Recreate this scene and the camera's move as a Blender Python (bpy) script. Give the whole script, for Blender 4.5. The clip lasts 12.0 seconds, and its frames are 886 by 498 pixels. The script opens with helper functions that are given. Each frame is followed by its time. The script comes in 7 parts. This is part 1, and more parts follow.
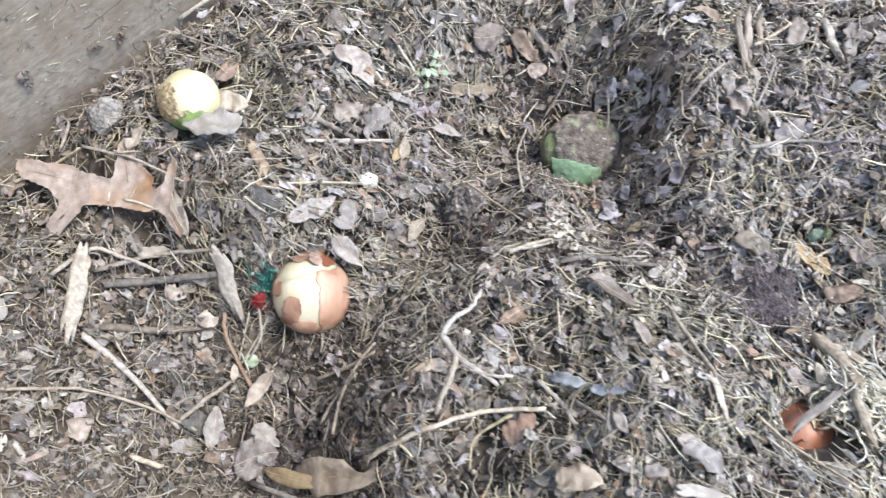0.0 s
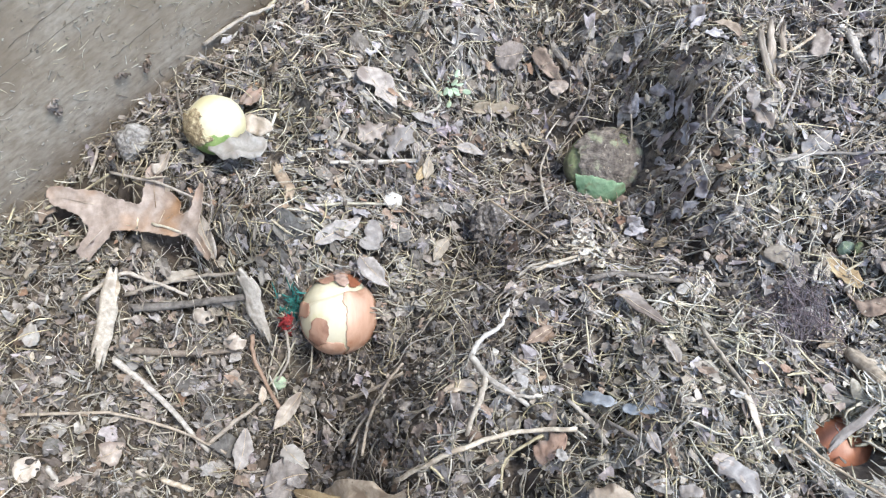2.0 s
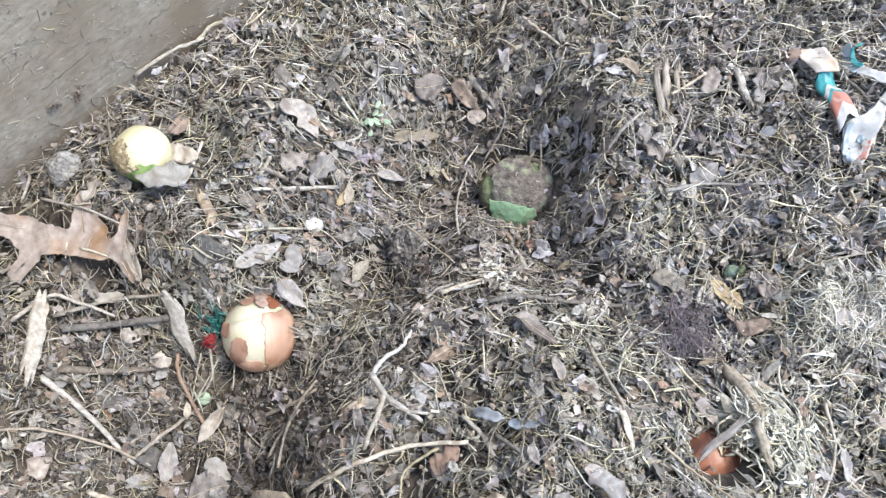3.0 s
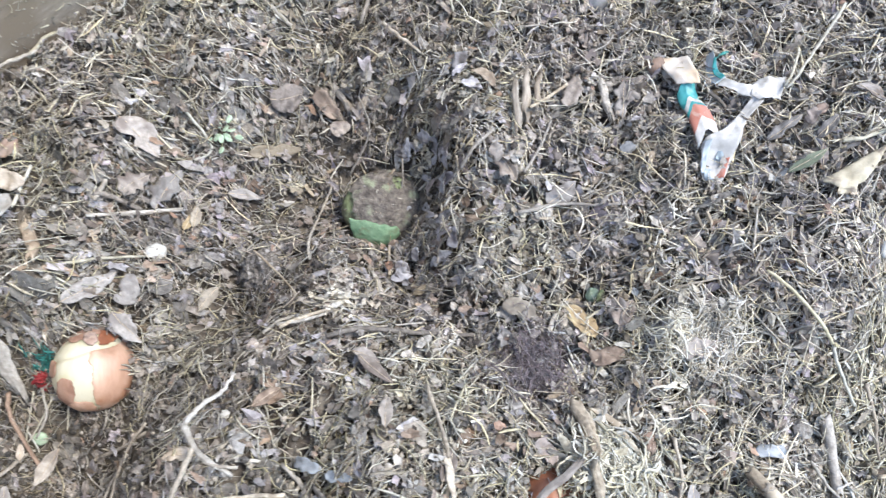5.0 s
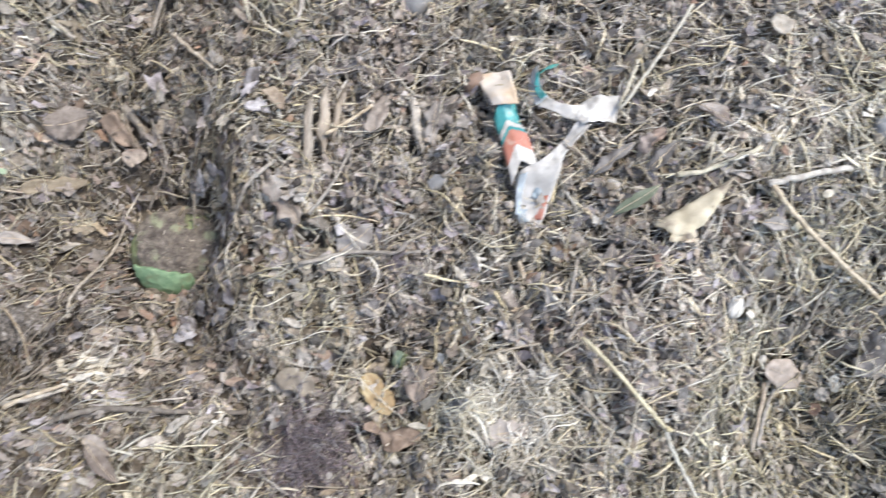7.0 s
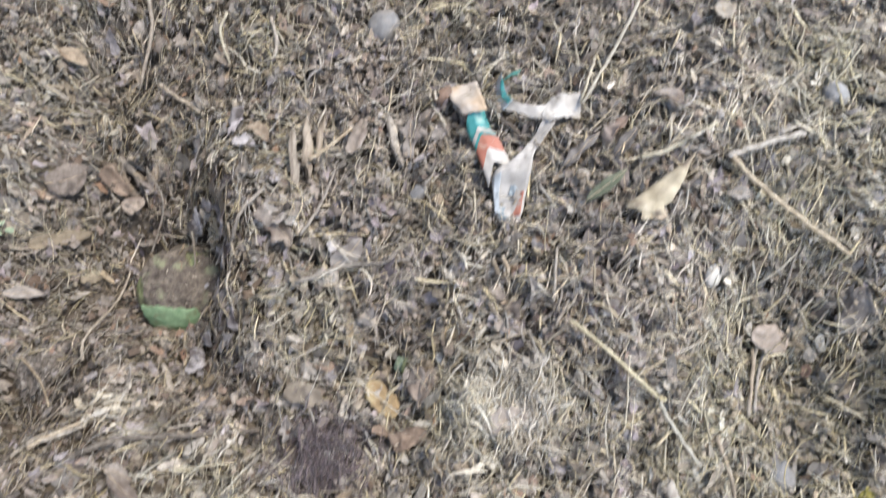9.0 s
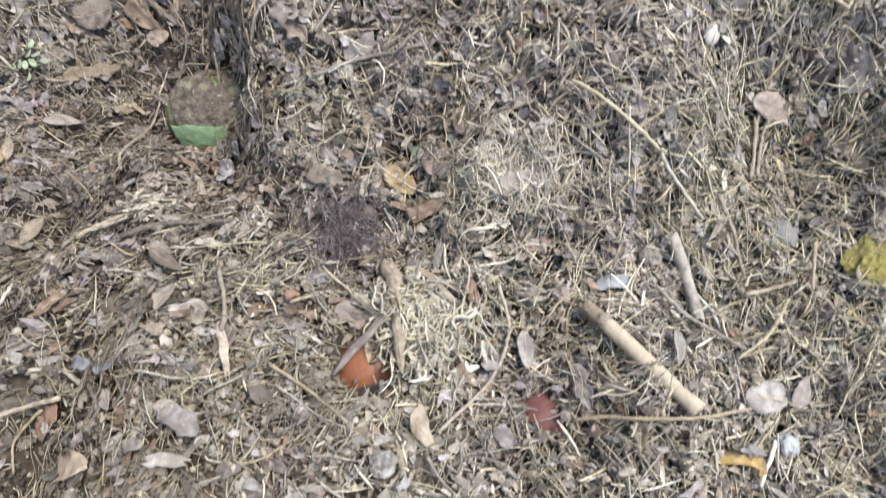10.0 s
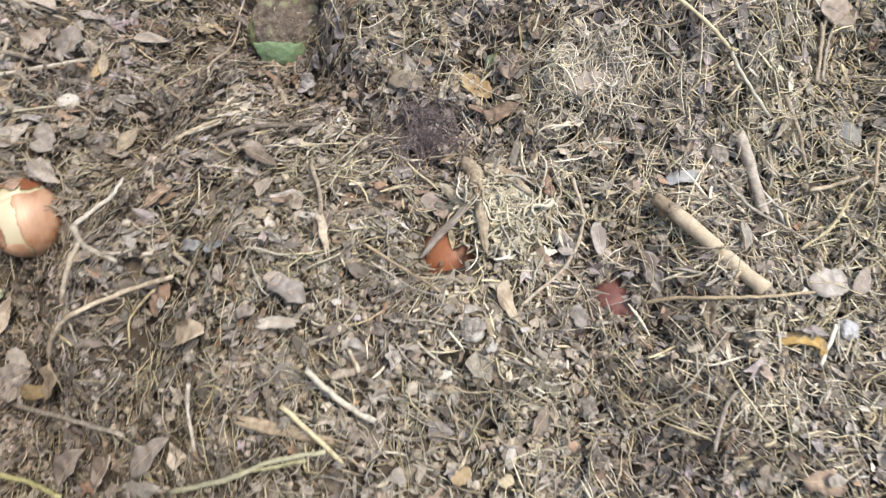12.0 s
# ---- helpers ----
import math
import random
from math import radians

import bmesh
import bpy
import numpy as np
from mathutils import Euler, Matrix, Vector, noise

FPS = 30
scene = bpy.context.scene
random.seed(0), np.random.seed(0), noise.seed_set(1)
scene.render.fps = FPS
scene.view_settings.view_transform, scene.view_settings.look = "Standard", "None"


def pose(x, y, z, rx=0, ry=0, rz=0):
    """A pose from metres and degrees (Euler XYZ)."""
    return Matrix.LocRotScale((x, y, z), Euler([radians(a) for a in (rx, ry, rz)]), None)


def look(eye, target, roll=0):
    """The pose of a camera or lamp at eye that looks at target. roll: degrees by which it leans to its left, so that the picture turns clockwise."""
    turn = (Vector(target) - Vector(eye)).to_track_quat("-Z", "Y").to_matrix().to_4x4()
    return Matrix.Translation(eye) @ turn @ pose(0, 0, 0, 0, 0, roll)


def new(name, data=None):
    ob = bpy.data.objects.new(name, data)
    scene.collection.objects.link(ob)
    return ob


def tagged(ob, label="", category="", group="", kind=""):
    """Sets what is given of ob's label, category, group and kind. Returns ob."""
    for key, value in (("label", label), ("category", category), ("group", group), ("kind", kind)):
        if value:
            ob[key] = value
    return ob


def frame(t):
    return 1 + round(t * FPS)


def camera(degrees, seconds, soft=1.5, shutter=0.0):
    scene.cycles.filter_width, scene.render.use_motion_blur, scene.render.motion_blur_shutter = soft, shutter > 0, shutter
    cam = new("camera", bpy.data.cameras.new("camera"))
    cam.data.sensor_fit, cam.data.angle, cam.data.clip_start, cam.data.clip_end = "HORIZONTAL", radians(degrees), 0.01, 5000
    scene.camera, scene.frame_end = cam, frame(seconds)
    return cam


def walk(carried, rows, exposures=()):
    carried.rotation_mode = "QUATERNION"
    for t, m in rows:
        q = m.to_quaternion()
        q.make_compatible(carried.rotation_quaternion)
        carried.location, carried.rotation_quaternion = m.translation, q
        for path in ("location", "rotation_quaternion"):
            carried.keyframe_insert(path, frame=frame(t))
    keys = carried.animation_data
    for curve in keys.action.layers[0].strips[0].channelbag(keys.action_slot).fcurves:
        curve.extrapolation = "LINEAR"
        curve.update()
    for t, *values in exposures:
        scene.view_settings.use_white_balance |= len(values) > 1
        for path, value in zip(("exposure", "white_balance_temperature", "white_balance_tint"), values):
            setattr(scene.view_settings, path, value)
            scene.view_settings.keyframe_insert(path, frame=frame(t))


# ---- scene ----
# A compost heap against a timber bin wall, filmed from standing height above it.
cam = camera(61.1, 12.0, soft=1.25, shutter=0.3)
PATH = [
    (0, 0.0227, -0.1724, 0.6789, 18.69, 2.71, 8.10),
    (0.1, 0.0387, -0.1813, 0.6809, 19.08, 3.00, 7.99),
    (0.3, 0.0438, -0.1909, 0.6865, 19.52, 3.57, 7.66),
    (0.5, 0.0326, -0.1863, 0.6817, 19.34, 4.04, 7.44),
    (1, 0.0229, -0.1668, 0.6798, 20.21, 4.51, 7.22),
    (1.2, 0.0196, -0.1548, 0.6771, 20.40, 4.63, 7.32),
    (1.5, 0.0130, -0.1603, 0.6800, 19.78, 4.51, 7.51),
    (2, 0.0149, -0.1679, 0.6814, 19.68, 4.35, 7.63),
    (2.5, 0.0378, -0.1668, 0.7082, 19.93, 3.29, 7.52),
    (2.7, 0.0581, -0.1582, 0.7243, 20.26, 2.90, 7.36),
    (4.3, 0.1230, -0.1582, 0.7372, 18.27, 1.88, 5.85),
    (4.5, 0.1388, -0.1328, 0.7409, 18.81, 1.70, 5.90),
    (5, 0.2086, -0.0783, 0.7010, 17.95, 1.55, 5.58),
    (5.3, 0.2423, -0.0708, 0.6793, 17.26, 1.75, 5.58),
    (5.5, 0.2672, -0.0619, 0.6674, 16.92, 2.25, 5.79),
    (5.7, 0.2793, -0.0622, 0.6452, 16.53, 2.72, 6.16),
    (6, 0.2992, -0.0585, 0.6241, 16.46, 3.00, 6.63),
    (6.2, 0.3148, -0.0403, 0.6058, 16.59, 3.16, 6.96),
    (6.5, 0.3362, -0.0166, 0.5852, 16.52, 3.37, 7.09),
    (6.8, 0.3554, 0.0034, 0.5909, 17.90, 2.36, 6.04),
    (7, 0.3914, 0.0256, 0.5891, 17.69, 2.23, 5.10),
    (7.2, 0.4239, 0.0361, 0.5852, 17.35, 1.79, 4.13),
    (8.8, 0.4194, 0.0218, 0.6244, 22.28, 3.94, 0.00),
    (9, 0.4118, -0.0129, 0.6064, 20.54, 4.84, -0.46),
    (9.3, 0.3920, -0.0619, 0.5971, 19.70, 5.56, -0.25),
    (9.5, 0.3831, -0.0886, 0.6014, 18.94, 6.72, -0.70),
    (9.7, 0.4005, -0.1125, 0.6110, 17.21, 6.65, -1.62),
    (9.8, 0.4191, -0.1324, 0.6033, 17.48, 7.25, -1.48),
    (10, 0.4256, -0.1546, 0.5921, 15.93, 8.09, -2.07),
    (10.2, 0.4132, -0.1759, 0.5756, 15.30, 8.48, -2.73),
    (10.5, 0.4117, -0.1830, 0.5686, 14.51, 9.12, -3.36),
    (11, 0.4070, -0.1867, 0.5633, 13.72, 9.99, -4.59),
    (11.2, 0.3995, -0.1912, 0.5589, 13.65, 10.29, -4.80),
    (11.5, 0.3987, -0.1980, 0.5622, 13.23, 10.51, -4.88),
    (11.6, 0.3973, -0.2004, 0.5660, 13.17, 10.65, -4.55),
    (11.8, 0.3899, -0.2023, 0.5873, 13.37, 10.95, -3.06),
    (12, 0.3883, -0.2213, 0.6234, 13.35, 10.35, -1.15),
]
# seconds, stops, kelvin, tint
TONES = [(0.0, 2.06, 6450, 7), (2.5, 2.04, 6400, 5), (4.5, 2.06, 6400, 5), (5.5, 1.92, 6450, 6), (7.2, 1.84, 6950, 7), (9.0, 1.65, 7200, 8), (10.5, 1.66, 7250, 8), (12.0, 1.64, 7900, 8)]
walk(cam, [(t, pose(x, y, z, rx, ry, rz)) for t, x, y, z, rx, ry, rz in PATH], TONES)

# ---- daylight ----
SUN_EL, SUN_AZ = 60.0, 14.0      # degrees: height, and turn from +x towards +y
world = bpy.data.worlds.new("daylight")
scene.world = world
world.use_nodes = True
sky = world.node_tree.nodes.new("ShaderNodeTexSky")
sky.sky_type, sky.sun_disc = "NISHITA", False
sky.sun_elevation, sky.sun_rotation = radians(SUN_EL), radians(90 - SUN_AZ)
back = world.node_tree.nodes["Background"]
back.inputs["Strength"].default_value = 0.15
world.node_tree.links.new(sky.outputs[0], back.inputs["Color"])
sun_data = bpy.data.lights.new("sun", "SUN")
sun_data.energy, sun_data.angle, sun_data.color = 1.1, radians(14.0), (1.0, 0.93, 0.83)
sun = new("sun", sun_data)
to_sun = Vector((math.cos(radians(SUN_AZ)) * math.cos(radians(SUN_EL)), math.sin(radians(SUN_AZ)) * math.cos(radians(SUN_EL)), math.sin(radians(SUN_EL))))
sun.matrix_basis = look(to_sun * 8, (0, 0, 0))


# ---- materials ----
def organic(name, dark, light, scale=120.0, rough=0.85, bump=0.35, pieces="", spread=0.5, stretch=(1, 1, 1), tint=None, tint_scale=14.0, spec=0.25, tint_at=(0.5, 0.62)):
    """A dry natural surface: grain between two colours, broad stains of a third, and a shift of value from piece to piece."""
    m = bpy.data.materials.new(name)
    m.use_nodes = True
    n, l = m.node_tree.nodes, m.node_tree.links
    bsdf = n["Principled BSDF"]
    bsdf.inputs["Roughness"].default_value = rough
    bsdf.inputs["Specular IOR Level"].default_value = spec
    where = n.new("ShaderNodeTexCoord")
    mapping = n.new("ShaderNodeMapping")
    mapping.inputs["Scale"].default_value = stretch
    l.new(where.outputs["Object"], mapping.inputs["Vector"])
    grain = n.new("ShaderNodeTexNoise")
    grain.inputs["Scale"].default_value, grain.inputs["Detail"].default_value, grain.inputs["Roughness"].default_value = scale, 5.0, 0.65
    l.new(mapping.outputs[0], grain.inputs["Vector"])
    ramp = n.new("ShaderNodeValToRGB")
    ramp.color_ramp.elements[0].position, ramp.color_ramp.elements[1].position = 0.32, 0.68
    ramp.color_ramp.elements[0].color, ramp.color_ramp.elements[1].color = (*dark, 1), (*light, 1)
    l.new(grain.outputs["Fac"], ramp.inputs["Fac"])
    colour = ramp.outputs["Color"]
    if tint:
        stain = n.new("ShaderNodeTexNoise")
        stain.inputs["Scale"].default_value, stain.inputs["Detail"].default_value = tint_scale, 4.0
        l.new(where.outputs["Object"], stain.inputs["Vector"])
        edge = n.new("ShaderNodeValToRGB")
        edge.color_ramp.elements[0].position, edge.color_ramp.elements[1].position = tint_at
        l.new(stain.outputs["Fac"], edge.inputs["Fac"])
        mix = n.new("ShaderNodeMixRGB")
        mix.inputs["Color2"].default_value = (*tint, 1)
        l.new(edge.outputs["Color"], mix.inputs["Fac"])
        l.new(colour, mix.inputs["Color1"])
        colour = mix.outputs["Color"]
    if pieces:
        if pieces == "island":
            source = n.new("ShaderNodeNewGeometry").outputs["Random Per Island"]
        else:
            source = n.new("ShaderNodeObjectInfo").outputs["Random"]
        value = n.new("ShaderNodeMapRange")
        value.inputs["To Min"].default_value, value.inputs["To Max"].default_value = 1 - spread, 1 + spread
        l.new(source, value.inputs["Value"])
        shift = n.new("ShaderNodeMath")
        shift.operation = "MULTIPLY_ADD"
        shift.inputs[1].default_value, shift.inputs[2].default_value = 7.31, 0.0
        l.new(source, shift.inputs[0])
        wrap = n.new("ShaderNodeMath")
        wrap.operation = "FRACT"
        l.new(shift.outputs[0], wrap.inputs[0])
        hue = n.new("ShaderNodeMapRange")
        hue.inputs["To Min"].default_value, hue.inputs["To Max"].default_value = 0.45, 1.05
        l.new(wrap.outputs[0], hue.inputs["Value"])
        hsv = n.new("ShaderNodeHueSaturation")
        worth = value.outputs[0]
        if pieces == "island":
            # damp and dry patches of the heap
            damp = n.new("ShaderNodeTexNoise")
            damp.inputs["Scale"].default_value, damp.inputs["Detail"].default_value, damp.inputs["Roughness"].default_value = 22.0, 3.0, 0.6
            l.new(where.outputs["Object"], damp.inputs["Vector"])
            patch = n.new("ShaderNodeMapRange")
            patch.inputs["From Min"].default_value, patch.inputs["From Max"].default_value = 0.30, 0.70
            patch.inputs["To Min"].default_value, patch.inputs["To Max"].default_value = 0.74, 1.27
            l.new(damp.outputs["Fac"], patch.inputs["Value"])
            both = n.new("ShaderNodeMath")
            both.operation = "MULTIPLY"
            l.new(worth, both.inputs[0])
            l.new(patch.outputs[0], both.inputs[1])
            worth = both.outputs[0]
        if pieces == "island":
            drift = n.new("ShaderNodeTexNoise")
            drift.inputs["Scale"].default_value, drift.inputs["Detail"].default_value = 9.0, 3.0
            l.new(where.outputs["Object"], drift.inputs["Vector"])
            cast = n.new("ShaderNodeValToRGB")
            cast.color_ramp.elements[0].position, cast.color_ramp.elements[1].position = 0.36, 0.64
            cast.color_ramp.elements[0].color, cast.color_ramp.elements[1].color = (0.985, 0.945, 0.985, 1), (1.0, 0.995, 0.92, 1)
            l.new(drift.outputs["Fac"], cast.inputs["Fac"])
            soak = n.new("ShaderNodeMixRGB")
            soak.blend_type = "MULTIPLY"
            soak.inputs["Fac"].default_value = 1.0
            l.new(colour, soak.inputs["Color1"])
            l.new(cast.outputs["Color"], soak.inputs["Color2"])
            colour = soak.outputs["Color"]
        l.new(worth, hsv.inputs["Value"])
        l.new(hue.outputs[0], hsv.inputs["Saturation"])
        l.new(colour, hsv.inputs["Color"])
        colour = hsv.outputs["Color"]
    l.new(colour, bsdf.inputs["Base Color"])
    if bump:
        relief = n.new("ShaderNodeBump")
        relief.inputs["Strength"].default_value, relief.inputs["Distance"].default_value = bump, 0.002
        l.new(grain.outputs["Fac"], relief.inputs["Height"])
        l.new(relief.outputs[0], bsdf.inputs["Normal"])
    return m


DRY_CRUMB = organic("dry_crumb", (0.167, 0.14, 0.112), (0.379, 0.331, 0.266), 280, 0.95, 0.7, "island", 0.45)
BLACK_CRUMB = organic("black_crumb", (0.039, 0.033, 0.029), (0.139, 0.119, 0.104), 300, 0.95, 0.7, "island", 0.5)
HUMUS = organic("humus", (0.058, 0.048, 0.04), (0.193, 0.164, 0.132), 160, 0.95, 0.8, tint=(0.07, 0.056, 0.046), tint_scale=18)
CRUMB = organic("crumb", (0.088, 0.075, 0.061), (0.307, 0.269, 0.218), 300, 0.95, 0.6, "island", 0.55)
OLIVE = organic("olive_grass", (0.22, 0.194, 0.126), (0.484, 0.427, 0.288), 220, 0.8, 0.3, "island", 0.4)
PALE_FIBRE = organic("pale_fibre", (0.349, 0.31, 0.238), (0.611, 0.565, 0.456), 240, 0.8, 0.2, "island", 0.4)
SLIVER = organic("sliver", (0.267, 0.235, 0.179), (0.557, 0.51, 0.409), 260, 0.75, 0.3, "island", 0.42)
STRAW = organic("straw", (0.339, 0.29, 0.187), (0.704, 0.63, 0.444), 220, 0.75, 0.3, "island", 0.38)
GREY_STRAW = organic("grey_straw", (0.21, 0.19, 0.156), (0.468, 0.433, 0.367), 240, 0.8, 0.3, "island", 0.38)
HAY = organic("hay", (0.171, 0.149, 0.115), (0.411, 0.366, 0.29), 240, 0.82, 0.3, "island", 0.38)
ROOT = organic("rootlet", (0.147, 0.119, 0.088), (0.361, 0.3, 0.227), 240, 0.85, 0.3, "island", 0.5)
FLAKE = organic("leaf_flake", (0.154, 0.129, 0.101), (0.329, 0.285, 0.231), 160, 0.85, 0.4, "island", 0.36, tint=(0.22, 0.18, 0.16), tint_scale=60)
TORN = organic("torn_leaf", (0.175, 0.148, 0.12), (0.415, 0.362, 0.302), 130, 0.82, 0.5, "island", 0.34, tint=(0.13, 0.105, 0.09), tint_scale=55)
RUST_FLAKE = organic("rust_flake", (0.20, 0.125, 0.085), (0.37, 0.25, 0.175), 150, 0.85, 0.4, "island", 0.35)
PLUM_FLAKE = organic("purple_grey_flake", (0.185, 0.159, 0.164), (0.381, 0.338, 0.342), 150, 0.85, 0.4, "island", 0.35)
BROWN_FLAKE = organic("brown_flake", (0.121, 0.087, 0.065), (0.278, 0.208, 0.158), 150, 0.85, 0.4, "island", 0.4)
DARK_FLAKE = organic("dark_flake", (0.12, 0.103, 0.088), (0.301, 0.268, 0.235), 170, 0.88, 0.4, "island", 0.5)
CHIP = organic("bark_chip", (0.141, 0.109, 0.078), (0.369, 0.306, 0.223), 190, 0.85, 0.5, "island", 0.38)
BLEACHED = organic("bleached_wood", (0.24, 0.195, 0.14), (0.49, 0.42, 0.325), 200, 0.8, 0.5, "object", 0.22, stretch=(1, 1, 0.35), tint=(0.26, 0.205, 0.145), tint_scale=70, tint_at=(0.50, 0.66))
TAN_WOOD = organic("tan_wood", (0.20, 0.155, 0.11), (0.42, 0.345, 0.255), 170, 0.8, 0.5, "object", 0.22)
DARK_WOOD = organic("dark_wood", (0.09, 0.07, 0.053), (0.25, 0.20, 0.155), 170, 0.85, 0.6, "object", 0.25)
YELLOW_STEM = organic("yellow_stem", (0.29, 0.25, 0.16), (0.50, 0.445, 0.31), 160, 0.75, 0.3, "object", 0.18)
GREY_LEAF = organic("grey_leaf", (0.199, 0.167, 0.141), (0.363, 0.312, 0.272), 120, 0.8, 0.4, "object", 0.25, tint=(0.17, 0.135, 0.115), tint_scale=45)
BROWN_LEAF = organic("brown_leaf", (0.15, 0.105, 0.08), (0.33, 0.25, 0.19), 120, 0.8, 0.4, "object", 0.25, tint=(0.11, 0.08, 0.062), tint_scale=45)
TAN_LEAF = organic("tan_leaf", (0.31, 0.23, 0.15), (0.49, 0.39, 0.28), 130, 0.7, 0.4, "object", 0.15, tint=(0.24, 0.17, 0.11), tint_scale=40)
OAK_LEAF = organic("oak_leaf", (0.225, 0.178, 0.150), (0.43, 0.36, 0.315), 75, 0.6, 0.5, tint=(0.29, 0.175, 0.10), tint_scale=24, spec=0.4, tint_at=(0.54, 0.74))
YELLOW_LEAF = organic("yellow_leaf", (0.36, 0.285, 0.16), (0.48, 0.395, 0.245), 110, 0.65, 0.35, "object", 0.12, tint=(0.29, 0.21, 0.12), tint_scale=50)
GREEN_BLADE = organic("green_blade", (0.085, 0.10, 0.068), (0.165, 0.18, 0.13), 120, 0.65, 0.25, tint=(0.20, 0.195, 0.15), tint_scale=30)
VEIN = organic("leaf_vein", (0.34, 0.27, 0.19), (0.52, 0.43, 0.32), 200, 0.7, 0.2)
WALL_WOOD = organic("weathered_board", (0.205, 0.170, 0.132), (0.385, 0.338, 0.280), 150, 0.9, 0.5, stretch=(0.45, 1, 1), tint=(0.20, 0.158, 0.115), tint_scale=10, tint_at=(0.40, 0.66))

CLOD = organic("clod", (0.10, 0.088, 0.076), (0.30, 0.27, 0.24), 260, 0.95, 0.9, "object", 0.15, tint=(0.36, 0.34, 0.31), tint_scale=70)
DARK_CLOD = organic("dark_clod", (0.06, 0.052, 0.046), (0.25, 0.225, 0.205), 320, 0.95, 1.0, tint=(0.33, 0.31, 0.29), tint_scale=160, tint_at=(0.56, 0.66))
STICK_WOOD = organic("stick_wood", (0.389, 0.325, 0.242), (0.543, 0.472, 0.372), 130, 0.75, 0.35, tint=(0.24, 0.19, 0.14), tint_scale=75, tint_at=(0.60, 0.72))
STUB = organic("stub_wood", (0.17, 0.135, 0.10), (0.40, 0.335, 0.265), 150, 0.85, 0.6, "object", 0.15, stretch=(1, 0.25, 1))
ROOT_SOLO = organic("root", (0.12, 0.095, 0.07), (0.30, 0.245, 0.18), 240, 0.85, 0.3, "object", 0.2)
ROOT_TAN = organic("tan_root", (0.25, 0.20, 0.135), (0.44, 0.365, 0.26), 200, 0.8, 0.4)
BROWN_STEM = organic("brown_stem", (0.17, 0.11, 0.08), (0.32, 0.23, 0.17), 200, 0.75, 0.3)
GREEN_STEM = organic("yellow_green_stem", (0.28, 0.275, 0.13), (0.47, 0.45, 0.25), 150, 0.7, 0.25, "object", 0.15)
PALE_STEM = organic("white_stem", (0.60, 0.56, 0.48), (0.78, 0.74, 0.66), 150, 0.6, 0.2)
RUST_LEAF = organic("rust_leaf", (0.20, 0.125, 0.09), (0.31, 0.21, 0.155), 130, 0.7, 0.4, "object", 0.2, tint=(0.19, 0.14, 0.11), tint_scale=60)
OCHRE_LEAF = organic("ochre_leaf", (0.20, 0.145, 0.08), (0.34, 0.265, 0.16), 130, 0.75, 0.4, "object", 0.2, tint=(0.19, 0.14, 0.085), tint_scale=50)
# Purple-grey leaf, its colour raised to hold bluish sky light.
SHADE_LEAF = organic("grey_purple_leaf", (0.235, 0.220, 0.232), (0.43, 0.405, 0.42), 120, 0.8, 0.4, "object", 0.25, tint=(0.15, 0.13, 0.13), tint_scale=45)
DARK_LEAF = organic("dark_leaf", (0.11, 0.09, 0.078), (0.24, 0.20, 0.178), 120, 0.75, 0.4, "object", 0.2)
PALE_SCRAP = organic("pale_scrap", (0.249, 0.219, 0.181), (0.396, 0.361, 0.311), 140, 0.8, 0.5, "object", 0.15, tint=(0.30, 0.25, 0.20), tint_scale=60)
LIME = organic("lime_moss", (0.15, 0.14, 0.045), (0.38, 0.335, 0.115), 220, 0.9, 0.9, tint=(0.24, 0.20, 0.08), tint_scale=90)
GREEN_SCRAP = organic("green_scrap", (0.25, 0.33, 0.22), (0.42, 0.50, 0.37), 150, 0.6, 0.3)
BLUE_SCRAP = organic("blue_grey_film", (0.20, 0.22, 0.245), (0.38, 0.405, 0.43), 90, 0.45, 0.4, "object", 0.15, spec=0.4)
PEBBLE = organic("white_pebble", (0.42, 0.40, 0.365), (0.58, 0.56, 0.52), 140, 0.7, 0.3, "object", 0.1, tint=(0.40, 0.36, 0.30), tint_scale=80)
STONE = organic("grey_stone", (0.20, 0.20, 0.205), (0.36, 0.355, 0.35), 110, 0.75, 0.3, "object", 0.15, tint=(0.26, 0.245, 0.23), tint_scale=60)
ONION_FLESH = organic("onion_flesh", (0.49, 0.445, 0.315), (0.60, 0.56, 0.445), 34, 0.45, 0.15, stretch=(1, 0.25, 1), tint=(0.47, 0.43, 0.27), tint_scale=45, spec=0.4, tint_at=(0.50, 0.66))
ONION_SKIN = organic("onion_skin", (0.36, 0.205, 0.135), (0.53, 0.345, 0.25), 70, 0.42, 0.25, stretch=(1, 0.12, 1), tint=(0.31, 0.15, 0.085), tint_scale=45, spec=0.45, tint_at=(0.53, 0.70))
DULL_SKIN = organic("dull_onion_skin", (0.27, 0.15, 0.10), (0.42, 0.27, 0.20), 70, 0.5, 0.35, stretch=(1, 0.12, 1), tint=(0.21, 0.11, 0.075), tint_scale=60, spec=0.35, tint_at=(0.50, 0.68))
DARK_SKIN = organic("dark_onion_skin", (0.23, 0.085, 0.045), (0.37, 0.155, 0.085), 70, 0.45, 0.3, stretch=(1, 0.12, 1), tint=(0.20, 0.07, 0.035), tint_scale=45, spec=0.5)
DRY_SKIN = organic("dry_onion_skin", (0.25, 0.16, 0.12), (0.44, 0.33, 0.27), 90, 0.6, 0.4, tint=(0.16, 0.11, 0.09), tint_scale=60)
RED_SKIN = organic("red_onion_skin", (0.11, 0.048, 0.046), (0.23, 0.10, 0.09), 90, 0.55, 0.4, stretch=(1, 0.2, 1), tint=(0.16, 0.11, 0.10), tint_scale=60, spec=0.3)
